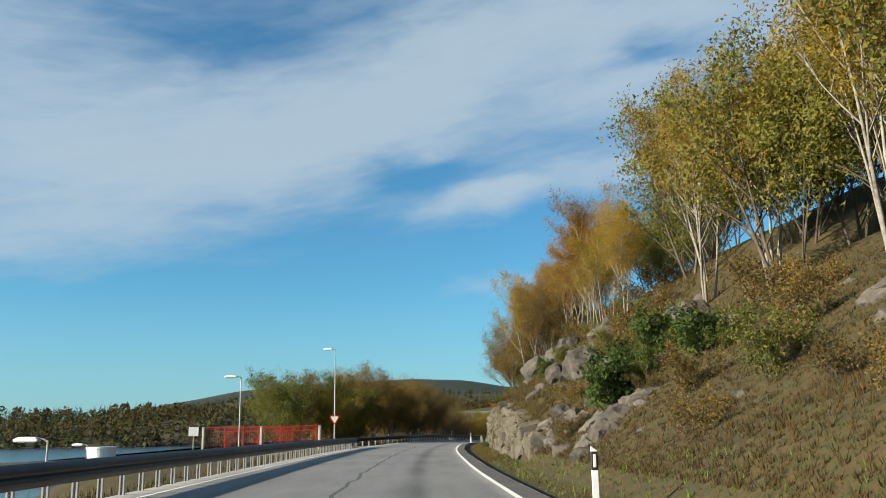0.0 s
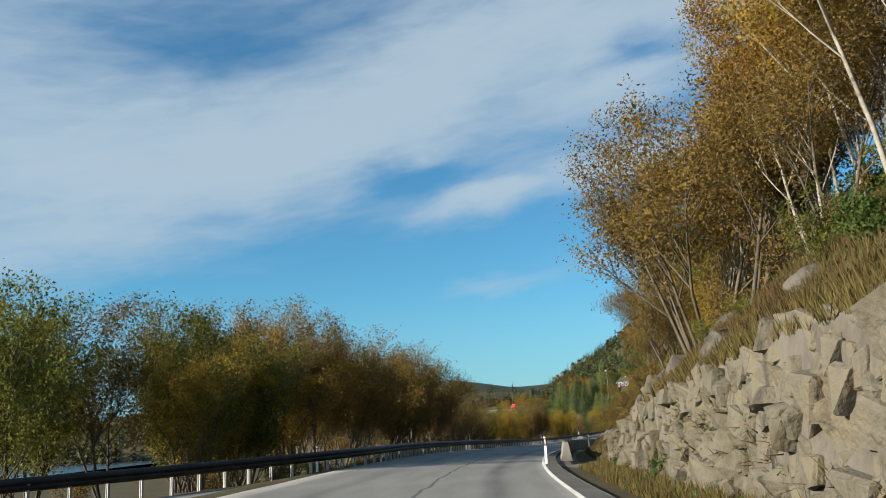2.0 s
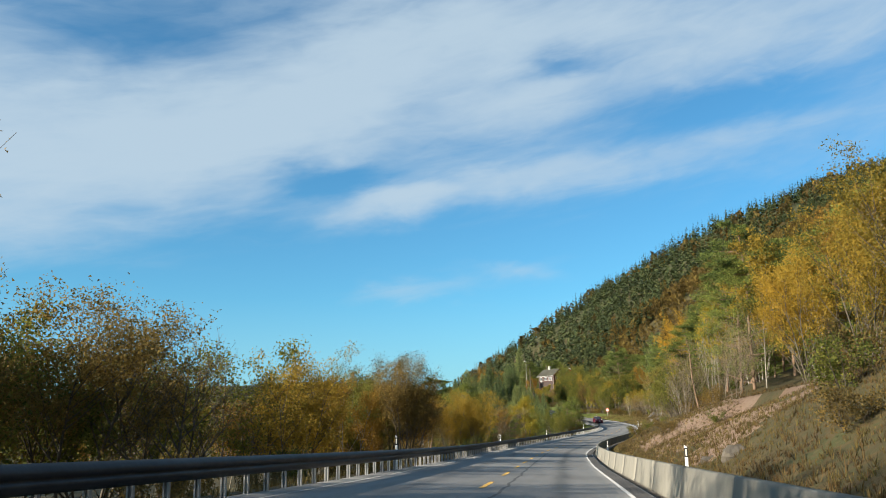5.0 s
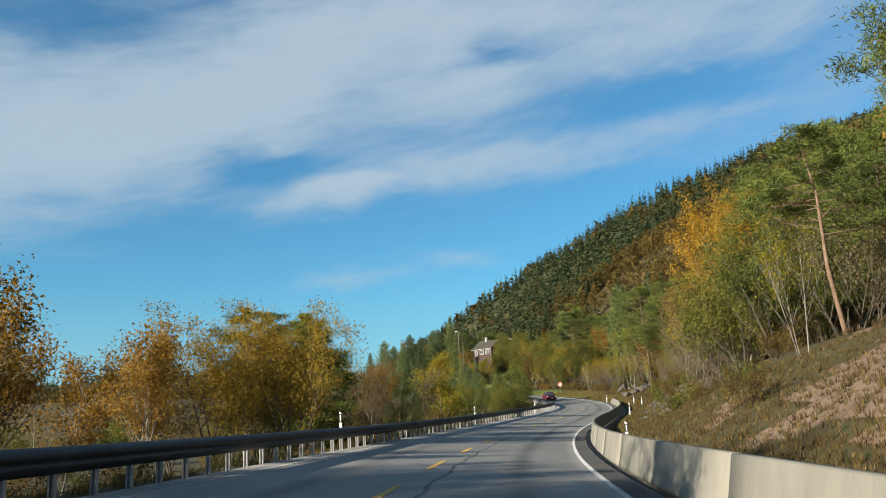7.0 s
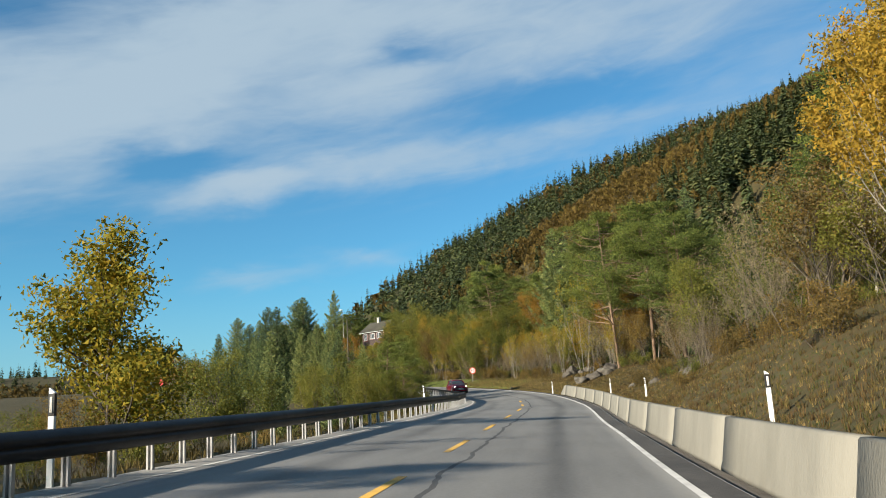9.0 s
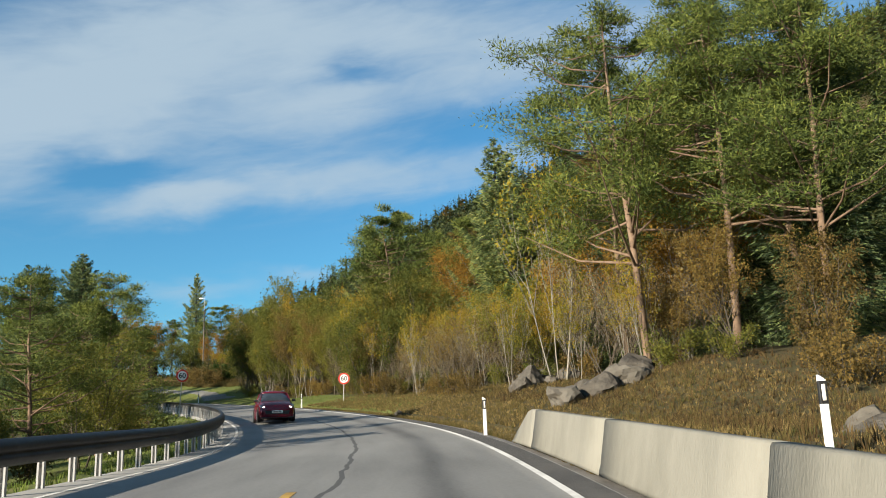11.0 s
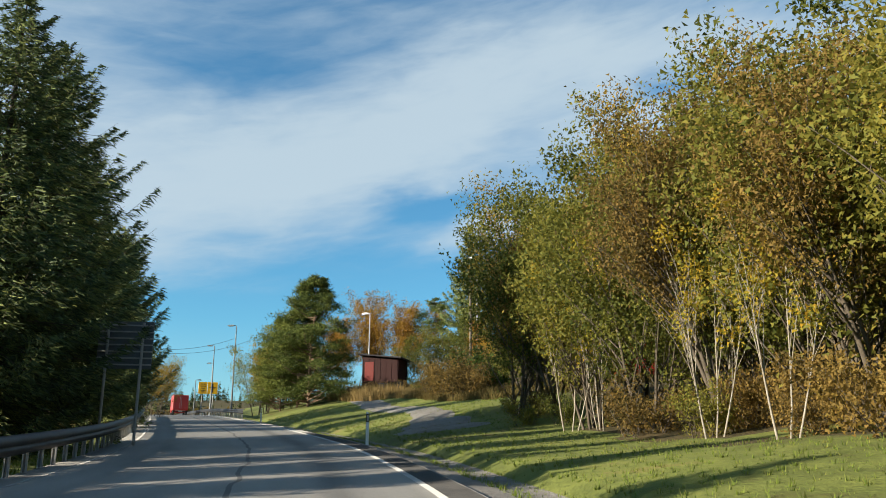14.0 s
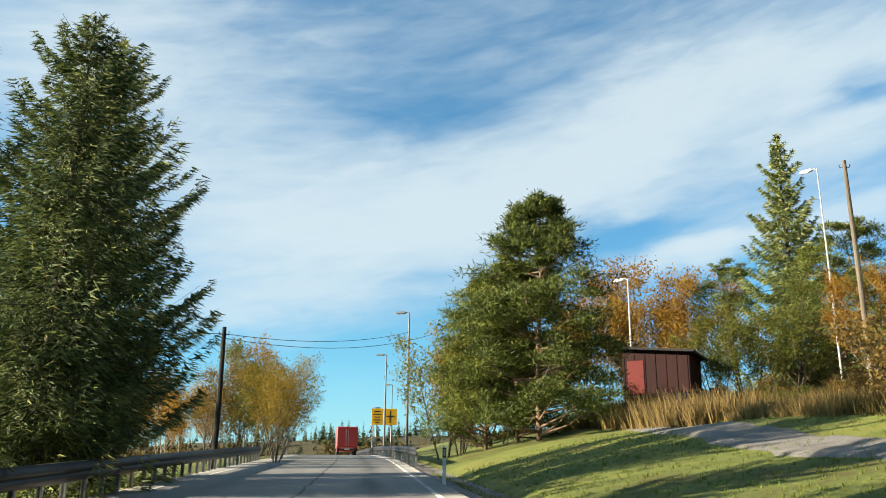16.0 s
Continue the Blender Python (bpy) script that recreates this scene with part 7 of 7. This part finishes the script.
def car(at, turn):
    """A small hatchback whose front looks along -y."""
    ob = thing("car", "dark red hatchback with its headlights on", "car", at=pose(*at, 0, 0, turn) @ Matrix.Diagonal((1, 1, 1.07, 1)))

    def ring_at(y, half, z0, z1, tuck):
        return [(-half * 0.93, y, z0), (half * 0.93, y, z0), (half, y, z0 + 0.16), (half, y, z0 + (z1 - z0) * 0.6), (half * tuck, y, z1), (-half * tuck, y, z1), (-half, y, z0 + (z1 - z0) * 0.6), (-half, y, z0 + 0.16)]

    bm = bmesh.new()
    loft(bm, [ring_at(-2.06, 0.60, 0.24, 0.64, 0.9), ring_at(-1.97, 0.80, 0.15, 0.76, 0.88), ring_at(-1.65, 0.88, 0.11, 0.90, 0.86), ring_at(-1.0, 0.90, 0.11, 1.02, 0.88),
              ring_at(0.2, 0.90, 0.11, 1.04, 0.92), ring_at(1.4, 0.89, 0.12, 1.05, 0.92), ring_at(1.9, 0.84, 0.18, 1.03, 0.92), ring_at(2.0, 0.74, 0.28, 0.9, 0.9)])
    bmesh.ops.subdivide_edges(bm, edges=list(bm.edges), cuts=1, use_grid_fill=True, smooth=0.35)
    body = part("body", smooth(from_bm("body", bm)), CARRED, ob, "dark red paint")
    rounding = body.modifiers.new("rounding", "SUBSURF")
    rounding.levels = rounding.render_levels = 1
    # cabin: y, sill half width, sill z, half width under the roof, z under the roof
    cabin = [(-1.02, 0.76, 0.93, 0.74, 0.97), (-0.7, 0.79, 0.95, 0.69, 1.19), (-0.3, 0.80, 0.96, 0.62, 1.41), (0.1, 0.80, 0.97, 0.60, 1.455), (0.6, 0.80, 0.97, 0.60, 1.465),
             (1.1, 0.79, 0.98, 0.59, 1.45), (1.5, 0.77, 0.98, 0.57, 1.40), (1.75, 0.75, 0.98, 0.60, 1.22), (1.93, 0.72, 0.97, 0.64, 1.02)]
    bm = bmesh.new()
    loft(bm, [[(-w0, y, z0), (w0, y, z0), (w1, y, z1), (w1 * 0.5, y, z1 + 0.03), (-w1 * 0.5, y, z1 + 0.03), (-w1, y, z1)] for y, w0, z0, w1, z1 in cabin])
    part("glasshouse", smooth(from_bm("glasshouse", bm)), GLASS, ob, "dark windows all round")
    bm = bmesh.new()
    loft(bm, [[(-w1 - 0.03, y, z1 - 0.03), (-w1 * 0.9, y, z1 + 0.03), (-w1 * 0.5, y, z1 + 0.06), (0, y, z1 + 0.07), (w1 * 0.5, y, z1 + 0.06), (w1 * 0.9, y, z1 + 0.03), (w1 + 0.03, y, z1 - 0.03), (w1 * 0.6, y, z1 - 0.02), (-w1 * 0.6, y, z1 - 0.02)]
              for y, w1, z1 in [(-0.36, 0.625, 1.385)] + [(y, w1, z1) for y, w0, z0, w1, z1 in cabin[2:7]] + [(1.6, 0.55, 1.385)]])
    part("roof", smooth(from_bm("roof", bm)), CARRED, ob, "gently domed roof panel")
    bm = bmesh.new()
    add_box(bm, (1.50, 3.5, 0.12), (0, 0.02, 0.20), bevel=0.03)
    part("underbody", bm, BLACK, ob, "black underside and sills")
    for k in (-1, 1):
        bm = bmesh.new()
        add_tube(bm, [(k * 0.55, -0.05, 1.51), (k * 0.56, 0.05, 1.545), (k * 0.56, 0.6, 1.56), (k * 0.54, 1.25, 1.54), (k * 0.53, 1.35, 1.50)], 0.016, 8)
        part("roof_rail", bm, SIGNBACK, ob, "dark metal roof rail")
        bm = bmesh.new()
        add_tube(bm, [(k * 0.765, -1.0, 0.95), (k * 0.70, -0.7, 1.185), (k * 0.63, -0.33, 1.405)], 0.026, 8)
        part("pillar", smooth(from_bm("pillar", bm)), CARRED, ob)
        for y, z0, w1, z1, r in ((0.40, 0.95, 0.61, 1.455, 0.026), (1.25, 0.96, 0.59, 1.43, 0.05)):
            bm = bmesh.new()
            add_tube(bm, [(k * 0.80, y, z0), (k * w1, y + 0.06, z1)], r, 8)
            part("pillar", smooth(from_bm("pillar", bm)), BLACK if r < 0.03 else CARRED, ob)
        bm = bmesh.new()
        loft(bm, [[(k * 0.80, y - 0.03, 0.955), (k * 0.83, y - 0.03, 0.955), (k * 0.83, y + 0.03, 0.975), (k * 0.80, y + 0.03, 0.975)] for y in (-0.9, 0.2, 1.4)])
        part("window_trim", bm, BLACK, ob)
        bm = bmesh.new()
        loft(bm, [[(k * 0.44, -2.045, 0.58), (k * 0.76, -1.93, 0.60), (k * 0.77, -1.92, 0.68), (k * 0.47, -2.02, 0.66)], [(k * 0.64, -1.80, 0.76), (k * 0.855, -1.62, 0.72), (k * 0.855, -1.60, 0.78), (k * 0.68, -1.76, 0.82)]])
        lamp = part("headlight", bm, LAMPGLASS, ob, "swept-back clear headlight")
        bm = bmesh.new()
        bmesh.ops.create_uvsphere(bm, u_segments=14, v_segments=8, radius=0.05)
        bmesh.ops.scale(bm, vec=(1.5, 0.6, 0.9), verts=bm.verts)
        part("bulb", bm, HEADLIGHT, lamp, "lit lamp", at=(k * 0.64, -1.98, 0.655))
        bm = bmesh.new()
        add_tube(bm, [(k * 0.64, -1.94, 0.33), (k * 0.64, -2.01, 0.33)], 0.045, 14)
        part("fog_lamp", bm, REFLECTOR, ob)
        bm = bmesh.new()
        add_box(bm, (0.19, 0.09, 0.12), (k * 0.96, -0.68, 1.03), bevel=0.035)
        add_box(bm, (0.14, 0.04, 0.04), (k * 0.86, -0.70, 0.98))
        part("mirror", bm, BLACK, ob)
        bm = bmesh.new()
        add_box(bm, (0.02, 0.16, 0.025), (k * 0.895, 0.35, 0.82), bevel=0.005)
        part("door_handle", bm, CARRED, ob)
    bm = bmesh.new()
    prism(bm, [(-0.55, 0.34), (0.55, 0.34), (0.62, 0.50), (-0.62, 0.50)], -2.08, -1.95)
    part("grille", bm, BLACK, ob, "wide dark grille")
    bm = bmesh.new()
    add_box(bm, (1.5, 0.1, 0.08), (0, -1.96, 0.20), bevel=0.02)
    part("bumper_lip", bm, BLACK, ob)
    bm = bmesh.new()
    add_box(bm, (0.52, 0.02, 0.11), (0, -2.09, 0.44), bevel=0.004)
    plate = part("number_plate", bm, SIGNWHITE, ob, "white plate with a dark bar")
    bm = bmesh.new()
    add_box(bm, (0.40, 0.006, 0.05), (0, -2.103, 0.44))
    part("writing_bar", bm, BLACK, plate)
    for x in (-0.84, 0.84):
        for y in (-1.28, 1.3):
            wheel(ob, x, y, 0.31, 0.2)
            bm = bmesh.new()
            add_tube(bm, [(x * 0.75, y, 0.365), (x * 1.07, y, 0.365), (x * 1.085, y, 0.365)], [0.35, 0.35, 0.335], 28)
            part("wheel_arch", bm, BLACK, ob, "dark opening round the wheel")


sc, dc = station(72.3, 369.6)
sc -= 2.9
cx, cy = xy(sc, -1.65)
_, _, _, tx, ty = at_line(sc)
car((float(cx), float(cy), beside(sc, -1.65)[2]), math.degrees(math.atan2(ty, tx)) - 90)


def van(at, turn):
    """A box van seen from behind: its rear looks along -y."""
    ob = thing("box_van", "red box van with closed rear doors", "van", at=pose(*at, 0, 0, turn))
    bm = bmesh.new()
    add_box(bm, (2.15, 3.6, 2.1), (0, 0.2, 1.75), bevel=0.05)
    part("box", bm, VANRED, ob)
    bm = bmesh.new()
    loft(bm, [[(-0.98, 2.0, 0.5), (0.98, 2.0, 0.5), (0.92, 2.0, 2.2), (-0.92, 2.0, 2.2)], [(-0.98, 2.9, 0.5), (0.98, 2.9, 0.5), (0.88, 2.7, 2.15), (-0.88, 2.7, 2.15)], [(-0.95, 3.9, 0.5), (0.95, 3.9, 0.5), (0.9, 3.8, 1.2), (-0.9, 3.8, 1.2)]])
    part("cab", bm, VANRED, ob)
    for k in (-1, 1):
        bm = bmesh.new()
        add_box(bm, (1.0, 0.03, 1.9), (k * 0.51, -1.63, 1.75), bevel=0.01)
        dr = part("door", bm, VANRED, ob)
        bm = bmesh.new()
        add_box(bm, (0.04, 0.04, 1.6), (k * 0.1, -1.66, 1.7))
        part("lock_bar", bm, GALV, dr)
        bm = bmesh.new()
        add_box(bm, (0.22, 0.05, 0.12), (k * 0.85, -1.65, 0.62), bevel=0.01)
        part("tail_lamp", bm, TAIL, ob)
    bm = bmesh.new()
    add_box(bm, (2.1, 0.12, 0.14), (0, -1.62, 0.5), bevel=0.02)
    part("bumper", bm, BLACK, ob)
    bm = bmesh.new()
    add_box(bm, (0.52, 0.02, 0.11), (0, -1.70, 0.52))
    part("number_plate", bm, SIGNWHITE, ob)
    for x in (-0.9, 0.9):
        for y in (-0.8, 2.9):
            wheel(ob, x, y, 0.36, 0.24)


sv, dv = station(37.0, 512.0)
vx, vy = xy(sv, 1.5)
_, _, _, tx, ty = at_line(sv)
van((float(vx), float(vy), beside(sv, 1.5)[2]), math.degrees(math.atan2(ty, tx)) - 90)

# galvanised rail beyond the bend, right of the road
rail_line([beside(s, half_right(s) + 0.9) for s in (566, 556, 546, 536, 526, 516, 506, 496, 486, 476)], "guard_rail", "pale galvanised guard rail below the autumn trees", 2.0)
